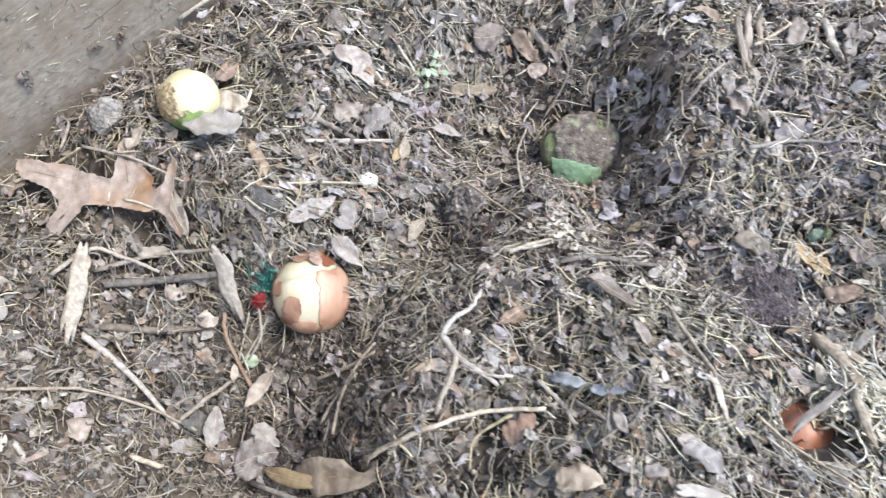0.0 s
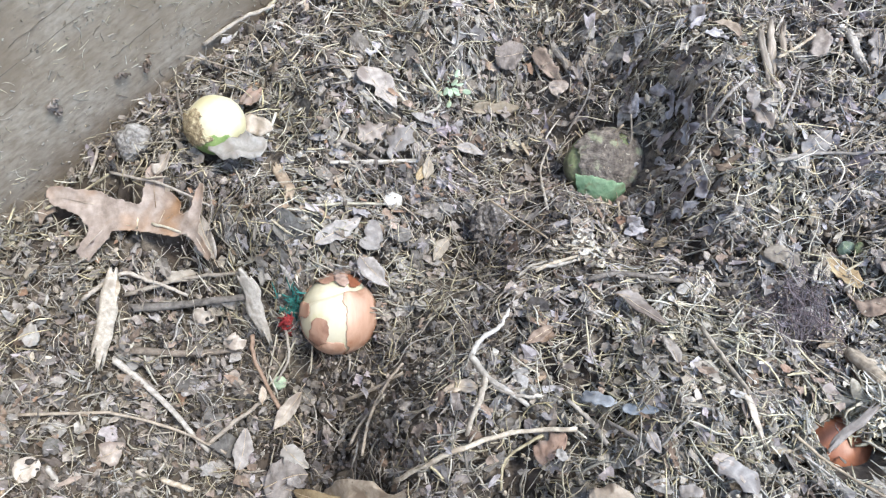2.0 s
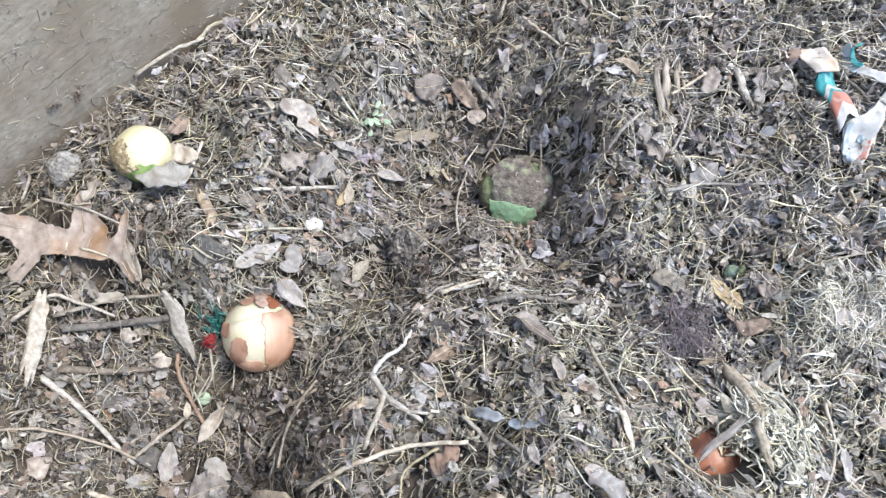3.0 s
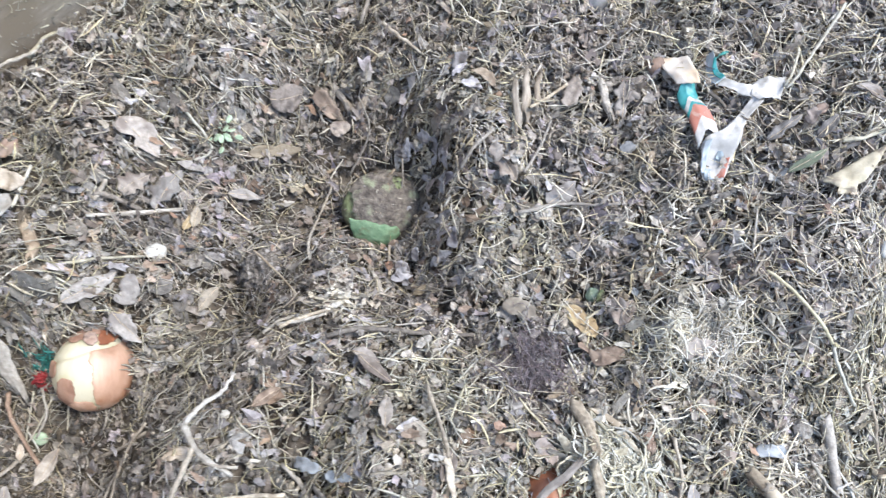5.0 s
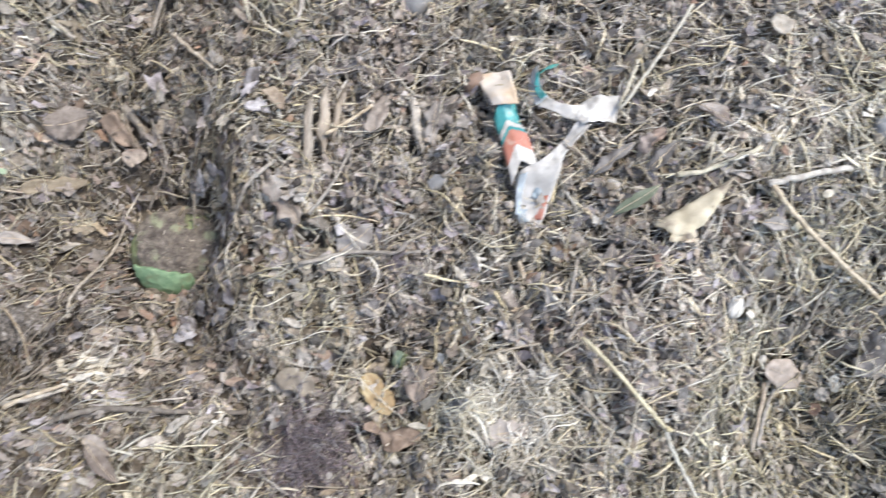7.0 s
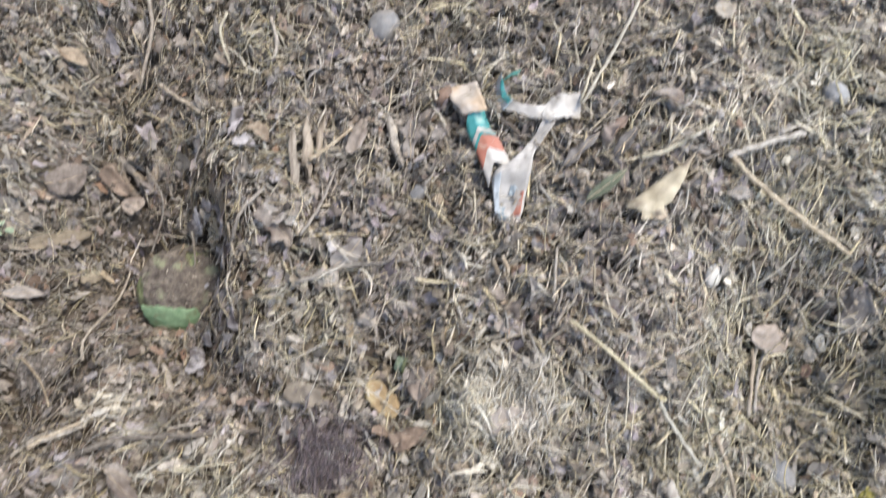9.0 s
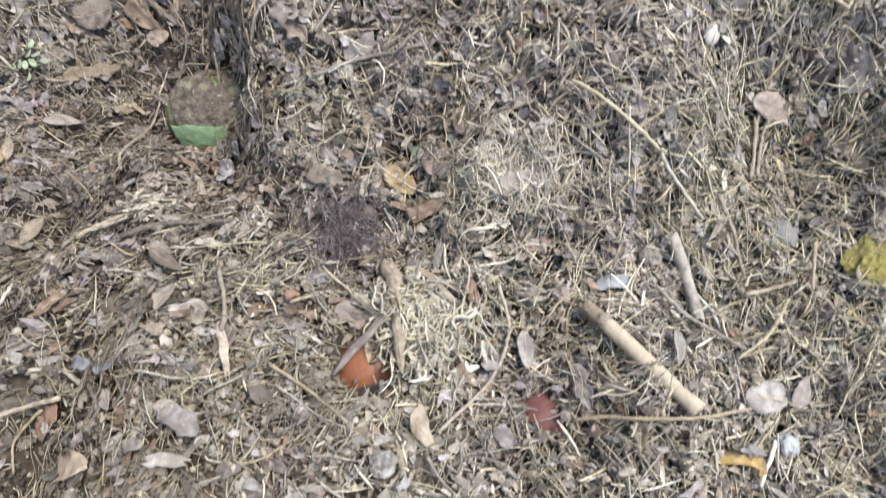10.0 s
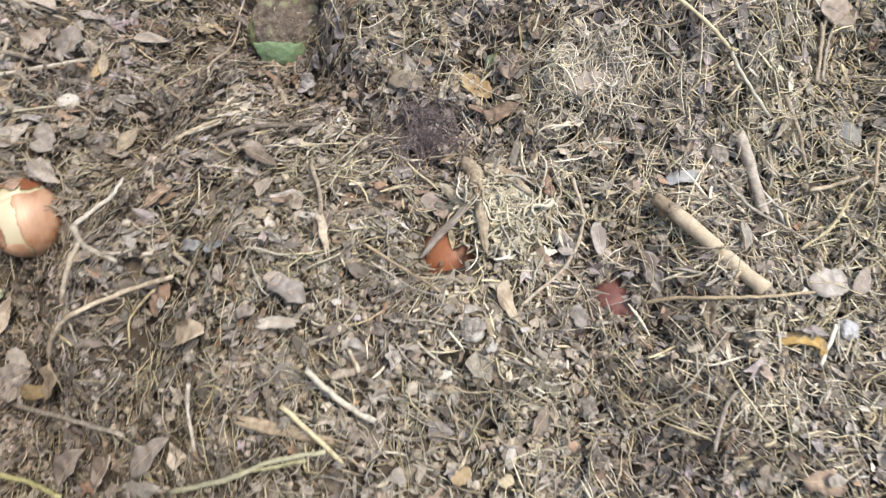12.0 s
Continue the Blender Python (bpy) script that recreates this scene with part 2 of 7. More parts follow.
SQUASH_FLESH = organic("cream_squash", (0.51, 0.455, 0.305), (0.60, 0.55, 0.40), 45, 0.5, 0.15, tint=(0.50, 0.455, 0.28), tint_scale=30, spec=0.4)
SQUASH_ROT = organic("rotten_squash", (0.15, 0.105, 0.06), (0.46, 0.38, 0.24), 260, 0.85, 1.0, tint=(0.56, 0.50, 0.32), tint_scale=120, tint_at=(0.58, 0.68))
SQUASH_GREEN = organic("green_rind", (0.13, 0.20, 0.06), (0.27, 0.35, 0.13), 110, 0.55, 0.4, tint=(0.42, 0.50, 0.24), tint_scale=60)
MOULD_GREEN = organic("mouldy_green_rind", (0.13, 0.155, 0.08), (0.29, 0.325, 0.18), 150, 0.75, 0.7, tint=(0.12, 0.115, 0.08), tint_scale=55, tint_at=(0.46, 0.60), spec=0.15)
FLAP_GREEN = organic("pale_green_rind", (0.138, 0.241, 0.138), (0.258, 0.37, 0.232), 170, 0.7, 0.6, tint=(0.17, 0.20, 0.12), tint_scale=80, tint_at=(0.56, 0.68), spec=0.2)
SOIL_CRUST = organic("soil_crust", (0.055, 0.046, 0.042), (0.23, 0.20, 0.172), 130, 0.95, 1.0, tint=(0.24, 0.255, 0.175), tint_scale=60, tint_at=(0.54, 0.66))
PALE_FILM = organic("white_film", (0.43, 0.41, 0.385), (0.53, 0.51, 0.485), 60, 0.5, 0.3, tint=(0.37, 0.35, 0.325), tint_scale=90, spec=0.25, tint_at=(0.56, 0.70))
CREAM_FILM = organic("cream_film", (0.50, 0.435, 0.375), (0.60, 0.55, 0.495), 40, 0.45, 0.35, tint=(0.54, 0.42, 0.31), tint_scale=40, spec=0.3)
TEAL_FILM = organic("teal_film", (0.025, 0.20, 0.21), (0.075, 0.33, 0.335), 60, 0.4, 0.25, spec=0.5, tint=(0.20, 0.33, 0.33), tint_scale=90, tint_at=(0.58, 0.75))
RED_FILM = organic("red_film", (0.37, 0.145, 0.105), (0.47, 0.22, 0.17), 60, 0.5, 0.25, spec=0.25, tint=(0.47, 0.34, 0.28), tint_scale=110, tint_at=(0.58, 0.74))
BLUE_PRINT = organic("blue_print", (0.23, 0.285, 0.325), (0.34, 0.385, 0.41), 90, 0.45, 0.2, spec=0.3)
BLUE_FILM = organic("pale_blue_film", (0.36, 0.42, 0.46), (0.50, 0.55, 0.58), 60, 0.35, 0.2, spec=0.5)
NET_GREEN = organic("dark_teal_net", (0.02, 0.11, 0.10), (0.06, 0.24, 0.21), 90, 0.5, 0.3)
NET_RED = organic("dark_red_net", (0.20, 0.02, 0.025), (0.34, 0.05, 0.05), 90, 0.5, 0.3)
FOIL = organic("foil", (0.26, 0.275, 0.30), (0.52, 0.535, 0.56), 120, 0.4, 0.6, spec=0.5, tint=(0.30, 0.29, 0.28), tint_scale=120)
SPECKLED = organic("speckled_husk", (0.36, 0.31, 0.22), (0.54, 0.48, 0.37), 60, 0.8, 0.6, tint=(0.24, 0.19, 0.15), tint_scale=75, tint_at=(0.50, 0.64))
PEEL = organic("orange_peel", (0.36, 0.235, 0.085), (0.53, 0.385, 0.165), 120, 0.65, 0.6, tint=(0.20, 0.145, 0.085), tint_scale=90, tint_at=(0.48, 0.60))
FIBRE = organic("purple_grey_fibre", (0.084, 0.066, 0.071), (0.215, 0.172, 0.180), 200, 0.85, 0.3, "island", 0.45)
GREY_FIBRE = organic("grey_fibre", (0.22, 0.215, 0.22), (0.44, 0.425, 0.42), 200, 0.85, 0.3, "island", 0.4)


# ---- the form of the heap ----
# Mounds and, past them, the smaller steps and pockets: place, spread, height.
MOUNDS = (
    (0.194, -0.182, 0.124, 0.117), (0.595, 0.301, 0.190, 0.056), (0.032, 0.249, 0.101, -0.117), (0.578, -0.088, 0.157, -0.072),
    (-0.199, -0.160, 0.120, -0.105), (0.315, 0.117, 0.050, -0.035), (0.518, 0.114, 0.050, 0.065), (0.654, 0.111, 0.058, -0.081),
    (0.151, 0.264, 0.050, 0.080), (0.021, 0.428, 0.052, -0.065), (0.526, -0.094, 0.050, 0.083), (0.320, -0.174, 0.050, 0.046),
    (-0.237, 0.061, 0.050, 0.084), (-0.035, -0.083, 0.050, 0.042), (-0.449, -0.253, 0.067, -0.030), (0.203, 0.500, 0.050, 0.018),
    (0.544, -0.280, 0.054, 0.051), (0.545, 0.294, 0.050, 0.031), (-0.214, 0.253, 0.050, 0.043), (0.396, -0.215, 0.050, -0.015),
    (0.090, 0.180, 0.050, -0.022), (0.385, -0.190, 0.045, -0.035), (0.293, -0.078, 0.032, -0.030), (-0.475, 0.090, 0.060, -0.020),
)
POCKETS = (
    (-0.045, -0.140, 0.060, 0.060), (0.085, 0.215, 0.050, -0.025), (0.148, 0.222, 0.022, -0.022), (0.057, 0.397, 0.022, -0.020),
    (0.090, 0.330, 0.020, -0.022), (0.147, 0.254, 0.016, -0.022), (0.165, 0.154, 0.018, -0.016), (0.174, 0.104, 0.018, -0.014),
    (0.209, 0.068, 0.016, -0.010), (0.254, 0.020, 0.018, -0.014), (0.267, -0.007, 0.014, -0.010), (0.184, 0.337, 0.030, 0.008),
    (0.201, 0.255, 0.030, 0.008), (0.241, 0.282, 0.008, -0.016), (0.312, 0.122, 0.010, -0.014), (0.267, 0.113, 0.010, -0.014),
    (0.203, 0.055, 0.016, -0.012), (-0.060, 0.119, 0.012, -0.016), (0.289, -0.078, 0.025, -0.047), (0.309, 0.122, 0.011, -0.014),
)

# Hummocks and dips between them.
HUMMOCKS = (
    (-0.154, 0.120, 0.090, -0.025), (0.190, 0.040, 0.042, -0.021), (0.510, 0.100, 0.042, -0.022), (0.278, 0.372, 0.090, -0.017), (0.290, -0.220, 0.032, -0.058),
    (0.050, 0.400, 0.032, 0.053), (0.130, 0.260, 0.032, -0.037), (-0.050, 0.080, 0.032, -0.051), (0.030, 0.020, 0.042, 0.021), (0.010, -0.140, 0.032, -0.040),
    (0.130, -0.060, 0.032, 0.029), (0.050, 0.160, 0.032, 0.046), (0.550, -0.060, 0.032, -0.040), (0.510, 0.320, 0.042, -0.026), (-0.250, 0.020, 0.042, -0.035),
    (-0.370, 0.120, 0.042, 0.025), (0.130, 0.120, 0.032, -0.044), (0.310, -0.080, 0.032, 0.046), (0.310, 0.020, 0.032, -0.028), (-0.230, 0.280, 0.042, -0.029),
    (-0.090, 0.340, 0.032, 0.034), (0.370, 0.080, 0.032, 0.016), (0.218, -0.108, 0.060, -0.012), (0.170, 0.160, 0.032, 0.023), (0.470, -0.180, 0.032, 0.024),
)


def top(x, y):
    """The height of the litter's surface."""
    x, y = np.asarray(x, float), np.asarray(y, float)
    z = np.zeros(np.broadcast(x, y).shape)
    for a, b, s, h in MOUNDS + POCKETS + HUMMOCKS:
        z = z + h * np.exp(-((x - a) ** 2 + (y - b) ** 2) / (2 * s * s))
    for f, h, turn in ((118, 0.0034, 0.7), (79, 0.0040, 2.0), (171, 0.0022, 1.5)):
        u, v = x * math.cos(turn) + y * math.sin(turn), y * math.cos(turn) - x * math.sin(turn)
        z = z + h * np.sin(f * u + 2.1 * np.sin(f * 0.37 * v)) * np.cos(f * 0.77 * v + 1.6 * np.sin(f * 0.29 * u))
    return z


def bumps(x, y):
    """Small tufts and pockets of the litter."""
    z = 0.0
    for f, h, turn in ((235, 0.0052, 0.3), (305, 0.0036, 1.2), (150, 0.0075, 2.3)):
        u, v = x * math.cos(turn) + y * math.sin(turn), y * math.cos(turn) - x * math.sin(turn)
        z = z + h * np.sin(f * u + 2.3 * np.sin(f * 0.31 * v + 1)) * np.cos(f * 0.81 * v + 1.9 * np.sin(f * 0.27 * u))
    return z


def combed(x, y):
    """The way that strands tend to lie."""
    return 2.2 * np.sin(31 * x + 2.0 * np.sin(23 * y)) + 1.6 * np.cos(37 * y + 1.5 * np.sin(29 * x + 1)) + 12 * x


def rough_top(x, y):
    """The same with the small lumps of the humus."""
    z = top(x, y) + bumps(x, y)
    for k, (f, a, turn) in enumerate(((95, 0.0030, 0.4), (160, 0.0022, 1.3), (61, 0.0036, 2.2), (260, 0.0012, 0.9))):
        u, v = x * math.cos(turn) + y * math.sin(turn), y * math.cos(turn) - x * math.sin(turn)
        z = z + a * np.sin(f * u + 1.7 * k + 1.9 * np.sin(f * 0.43 * v)) * np.cos(f * 0.83 * v + 1.3 * np.sin(f * 0.31 * u))
    return z


def height(x, y):
    return float(top(x, y))


def slope(x, y):
    """The surface's normal."""
    e = 0.012
    return Vector((height(x - e, y) - height(x + e, y), height(x, y - e) - height(x, y + e), 2 * e)).normalized()


# ---- mesh helpers ----
def quick_mesh(name, verts, faces, sides, material, smooth=False):
    """A mesh from arrays; every face has the same number of sides."""
    me = bpy.data.meshes.new(name)
    verts, faces = np.asarray(verts, np.float32), np.asarray(faces, np.int32)
    me.vertices.add(len(verts))
    me.vertices.foreach_set("co", verts.ravel())
    me.loops.add(faces.size)
    me.loops.foreach_set("vertex_index", faces.ravel())
    me.polygons.add(len(faces))
    me.polygons.foreach_set("loop_start", np.arange(len(faces), dtype=np.int32) * sides)
    me.update(calc_edges=True)
    me.validate()
    me.polygons.foreach_set("use_smooth", np.full(len(me.polygons), smooth))
    me.materials.append(material)
    return me


def solid(name, verts, faces, material, smooth=True):
    me = bpy.data.meshes.new(name)
    me.from_pydata([tuple(v) for v in verts], [], faces)
    bm = bmesh.new()
    bm.from_mesh(me)
    bmesh.ops.recalc_face_normals(bm, faces=bm.faces)
    bm.to_mesh(me)
    bm.free()
    me.materials.append(material)
    for p in me.polygons:
        p.use_smooth = smooth
    return me


def part(name, me, parent, label="", m=None):
    """One mesh under a thing or under a part."""
    ob = new(name, me)
    ob.parent = parent
    if m is not None:
        ob.matrix_basis = m
    if label:
        tagged(ob, label)
    return ob


def on_heap(x, y, heading=0.0, lift=0.0, lean=(0.0, 0.0), follow=1.0):
    """A pose on the heap's surface: local x along the heading (degrees), local z along the surface's normal."""
    up = Vector((0, 0, 1)).lerp(slope(x, y), follow).normalized()
    ahead = Vector((math.cos(radians(heading)), math.sin(radians(heading)), 0))
    side = up.cross(ahead).normalized()
    ahead = side.cross(up)
    turn = Matrix((ahead, side, up)).transposed().to_4x4()
    return Matrix.Translation((x, y, height(x, y) + lift)) @ turn @ pose(0, 0, 0, lean[0], lean[1], 0)


def curve_through(points, steps):
    """Points along a smooth curve through the given ones."""
    p = [Vector(q) for q in points]
    p = [p[0] * 2 - p[1], *p, p[-1] * 2 - p[-2]]
    out = []
    for i in range(1, len(p) - 2):
        for s in range(steps):
            t = s / steps
            a, b, c, d = p[i - 1 : i + 3]
            out.append(0.5 * (2 * b + (c - a) * t + (2 * a - 5 * b + 4 * c - d) * t * t + (3 * b - a - 3 * c + d) * t ** 3))
    out.append(p[-2])
    return out


def tube(name, line, radii, material, sides=8, knots=0.0, seed=0, flat=1.0, ragged=0.0):
    """A tapering, slightly knotty rod along a line of points."""
    rng = random.Random(seed)
    verts, faces = [], []
    count = len(line)
    for i, c in enumerate(line):
        ahead = (line[min(i + 1, count - 1)] - line[max(i - 1, 0)]).normalized()
        side = ahead.cross(Vector((0, 0, 1)))
        side = side.normalized() if side.length > 1e-5 else Vector((1, 0, 0))
        up = side.cross(ahead)
        f = i / (count - 1)
        r = radii[0] + (radii[1] - radii[0]) * f
        r *= 1 + knots * rng.uniform(-1, 1)
        for k in range(sides):
            a = 2 * math.pi * k / sides
            w = 1 + knots * 0.5 * rng.uniform(-1, 1)
            push = ahead * (ragged * rng.uniform(-1, 1) if i in (0, count - 1) else 0)
            verts.append(c + (side * math.cos(a) + up * math.sin(a) * flat) * r * w + push)
    for i in range(count - 1):
        for k in range(sides):
            a, b = i * sides + k, i * sides + (k + 1) % sides
            faces.append((a, b, b + sides, a + sides))
    faces.append(tuple(range(sides - 1, -1, -1)))
    faces.append(tuple(range((count - 1) * sides, count * sides)))
    return solid(name, verts, faces, material)


# ---- ground and wall ----
def stretched(lo, hi, step, far):
    inner = list(np.arange(lo, hi + step / 2, step))
    out, d = [], step
    while lo - sum(out) > -far:
        d *= 1.6
        out.append(d)
    before = [lo - s for s in np.cumsum(out)][::-1]
    after = [inner[-1] + s for s in np.cumsum(out)]
    return np.array(before + inner + after)


def build_ground():
    gx, gy = stretched(-0.75, 1.05, 0.0055, 60), stretched(-0.65, 0.85, 0.0055, 60)
    x, y = np.meshgrid(gx, gy, indexing="ij")
    # the heap's relief dies away past its edge
    z = rough_top(x, y) * np.exp(-np.clip(np.hypot(x - 0.15, y - 0.08) - 0.9, 0, 9) * 3) - 0.013
    nx, ny = x.shape
    i = (np.arange(nx - 1)[:, None] * ny + np.arange(ny - 1)[None]).ravel()
    faces = np.stack([i, i + ny, i + ny + 1, i + 1], 1)
    me = quick_mesh("ground", np.stack([x.ravel(), y.ravel(), z.ravel()], 1), faces, 4, HUMUS, True)
    tagged(new("ground", me), "dark crumbly compost heap of rotted garden waste", "ground", kind="structure")


build_ground()

WALL_TURN = 50.0                 # degrees from +x to the wall's length
WALL_AT = (-0.409, 0.219)        # a point on the wall's face


def build_wall(name, turn, at):
    """Two wide weathered boards, one above the other, their faces towards the heap."""
    boards = []
    for z0, z1 in ((-0.35, 0.46), (0.468, 0.90)):
        bm = bmesh.new()
        bmesh.ops.create_cube(bm, size=1, matrix=Matrix.Diagonal((3.2, 0.032, z1 - z0, 1)))
        bmesh.ops.bevel(bm, geom=list(bm.edges), offset=0.004, segments=2, affect="EDGES")
        bmesh.ops.translate(bm, verts=bm.verts, vec=(0, 0.016, (z0 + z1) / 2))
        me = bpy.data.meshes.new("board")
        bm.to_mesh(me)
        bm.free()
        me.materials.append(WALL_WOOD)
        boards.append(me)
    wall = tagged(new(name), "weathered grey-brown timber bin wall smeared with dirt", "wall", kind="structure")
    wall.matrix_basis = pose(*at, 0, 0, 0, turn)
    for me in boards:
        part("board", me, wall)
    return wall


wall = build_wall("wall_west", WALL_TURN, WALL_AT)
# an added unseen wall, square to the first, that shades the left from sky
CORNER = -0.45                   # along the first wall
build_wall("wall_south", WALL_TURN + 90, (WALL_AT[0] + CORNER * math.cos(radians(WALL_TURN)) + 1.605 * math.sin(radians(WALL_TURN)), WALL_AT[1] + CORNER * math.sin(radians(WALL_TURN)) - 1.605 * math.cos(radians(WALL_TURN))))


def beyond_wall(x, y):
    """How far in front of the wall's face a place lies."""
    a = radians(WALL_TURN)
    return (x - WALL_AT[0]) * math.sin(a) - (y - WALL_AT[1]) * math.cos(a)


# ---- loose litter, past counting ----
AREA = (-0.66, 0.98, -0.58, 0.78)


def patches(*spots):
    """A density from spots (x, y, spread, weight) over an even share."""
    def density(x, y):
        d = np.ones(len(x))
        for a, b, s, w in spots:
            d = d + w * np.exp(-((x - a) ** 2 + (y - b) ** 2) / (2 * s * s))
        return np.clip(d, 0.02, None)
    return density


# Where things lie, less litter covers them: a chart of cells of 2 mm.
CELL = 0.002
CHART = np.ones((int((AREA[1] - AREA[0]) / CELL) + 1, int((AREA[3] - AREA[2]) / CELL) + 1))


def clear(x, y, r, share):
    """Leaves only that share of the litter within r of a place."""
    i, j = (x - AREA[0]) / CELL, (y - AREA[2]) / CELL
    k = r / CELL
    i0, i1, j0, j1 = max(0, int(i - k)), int(i + k) + 2, max(0, int(j - k)), int(j + k) + 2
    part_of = CHART[i0:i1, j0:j1]
    ii, jj = np.meshgrid(np.arange(i0, i0 + part_of.shape[0]), np.arange(j0, j0 + part_of.shape[1]), indexing="ij")
    near = (ii - i) ** 2 + (jj - j) ** 2 < k * k
    part_of[near] = np.minimum(part_of[near], share)


def clear_along(a, b, r, share):
    for k in range(13):
        clear(a[0] + (b[0] - a[0]) * k / 12, a[1] + (b[1] - a[1]) * k / 12, r, share)


def clumps(x, y, rng):
    """How thickly one kind of litter lies: it gathers in drifts a few centimetres wide, each kind in its own places."""
    z = 0.0
    for f, h in ((33, 0.50), (62, 0.60), (105, 0.50), (190, 0.35)):
        turn, a, b = rng.uniform(0, 6.28, 3)
        u, v = x * math.cos(turn) + y * math.sin(turn), y * math.cos(turn) - x * math.sin(turn)
        z = z + h * np.sin(f * u + a + 1.8 * np.sin(f * 0.41 * v + b)) * np.cos(f * 0.87 * v + b + 1.5 * np.sin(f * 0.33 * u + a))
    return np.exp(1.35 * z)


def scattered(rng, n, density):
    """n places over the heap."""
    xs, ys = [], []
    got = 0
    peak = 5.0
    drift = int(rng.integers(1, 9999))
    while got < n:
        x, y = rng.uniform(AREA[0], AREA[1], 4 * n), rng.uniform(AREA[2], AREA[3], 4 * n)
        core = np.exp(-np.clip(np.hypot((x - 0.16) / 0.78, (y - 0.06) / 0.52) - 1, 0, 9) * 6)
        free = CHART[((x - AREA[0]) / CELL).astype(int), ((y - AREA[2]) / CELL).astype(int)]
        ok = (rng.uniform(0, peak, 4 * n) < density(x, y) * core * free * clumps(x, y, np.random.default_rng(drift))) & (beyond_wall(x, y) > 0.012)
        xs.append(x[ok])
        ys.append(y[ok])
        got += ok.sum()
    return np.concatenate(xs)[:n], np.concatenate(ys)[:n]


def strands(name, label, n, length, width, material, seed, density, segs=4, bend=0.25, wobble=0.06, tilt=10.0, lift=(-0.008, 0.004), flat=0.5, category="litter", kinks=0.10, places=None, heading=None, spread=0.5):
    """Stalks, blades and rootlets: bent three-sided prisms lying over one another."""
    rng = np.random.default_rng(seed)
    x, y = places or scattered(rng, n, density)
    ln = length[0] + (length[1] - length[0]) * rng.beta(1.2, 2.4, n)
    wd = width[0] + 1.45 * (width[1] - width[0]) * rng.beta(1.1, 3.0, n)
    head = combed(x, y) + rng.normal(0, 1.0, n) if heading is None else rng.normal(radians(heading), spread, n)
    s = np.linspace(-0.5, 0.5, segs + 1)[None]
    u = ln[:, None] * s
    # the heading turns along each piece, so that it lies in an arc or a curl
    turn = rng.normal(0, 3.2 * bend, n)[:, None] * s + rng.normal(0, 6 * wobble, n)[:, None] * np.sin(6 * s + rng.uniform(0, 6, n)[:, None])
    turn = turn + np.cumsum(rng.normal(0, kinks, (n, segs + 1)), 1)
    go = head[:, None] + turn
    px, py = np.cumsum(np.cos(go), 1), np.cumsum(np.sin(go), 1)
    px, py = (px - px.mean(1, keepdims=True)) * (ln / segs)[:, None], (py - py.mean(1, keepdims=True)) * (ln / segs)[:, None]
    px, py = px + x[:, None], py + y[:, None]
    ca, sa = np.cos(go), np.sin(go)
    rise = np.tan(np.radians(np.clip(rng.normal(0, tilt, n), -30, 30)))[:, None] * u
    arch = rng.normal(0, 0.10, n)[:, None] * ln[:, None] * (0.25 - s ** 2)
    level = top(x, y)[:, None]
    pz = 0.45 * level + 0.55 * top(px, py) + (bumps(x, y) + rng.uniform(*lift, n))[:, None] + rise + arch
    # stiff pieces follow the slope under their middle
    e = 0.01
    gx, gy = (top(x + e, y) - top(x - e, y)) / (2 * e), (top(x, y + e) - top(x, y - e)) / (2 * e)
    pz = pz + 0.45 * (gx[:, None] * (px - x[:, None]) + gy[:, None] * (py - y[:, None]))
    taper = 1 - 0.55 * np.abs(2 * s) ** 3
    roll = rng.uniform(-0.9, 0.9, n)[:, None]
    verts = np.zeros((n, segs + 1, 3, 3))
    for k, a in enumerate((0.0, 2.1, 4.2)):
        off, high = np.cos(a + roll), np.sin(a + roll) * flat
        r = 0.5 * wd[:, None] * taper
        verts[:, :, k, 0] = px - sa * off * r
        verts[:, :, k, 1] = py + ca * off * r
        verts[:, :, k, 2] = pz + high * r
    base = (np.arange(n) * (segs + 1) * 3)[:, None, None]
    i, k = np.meshgrid(np.arange(segs), np.arange(3), indexing="ij")
    a = (i * 3 + k).ravel()[None]
    b = (i * 3 + (k + 1) % 3).ravel()[None]
    quads = np.stack([a, b, b + 3, a + 3], -1) + base
    me = quick_mesh(name, verts.reshape(-1, 3), quads.reshape(-1, 4), 4, material, True)
    return tagged(new(name, me), label, category, kind="stuff")


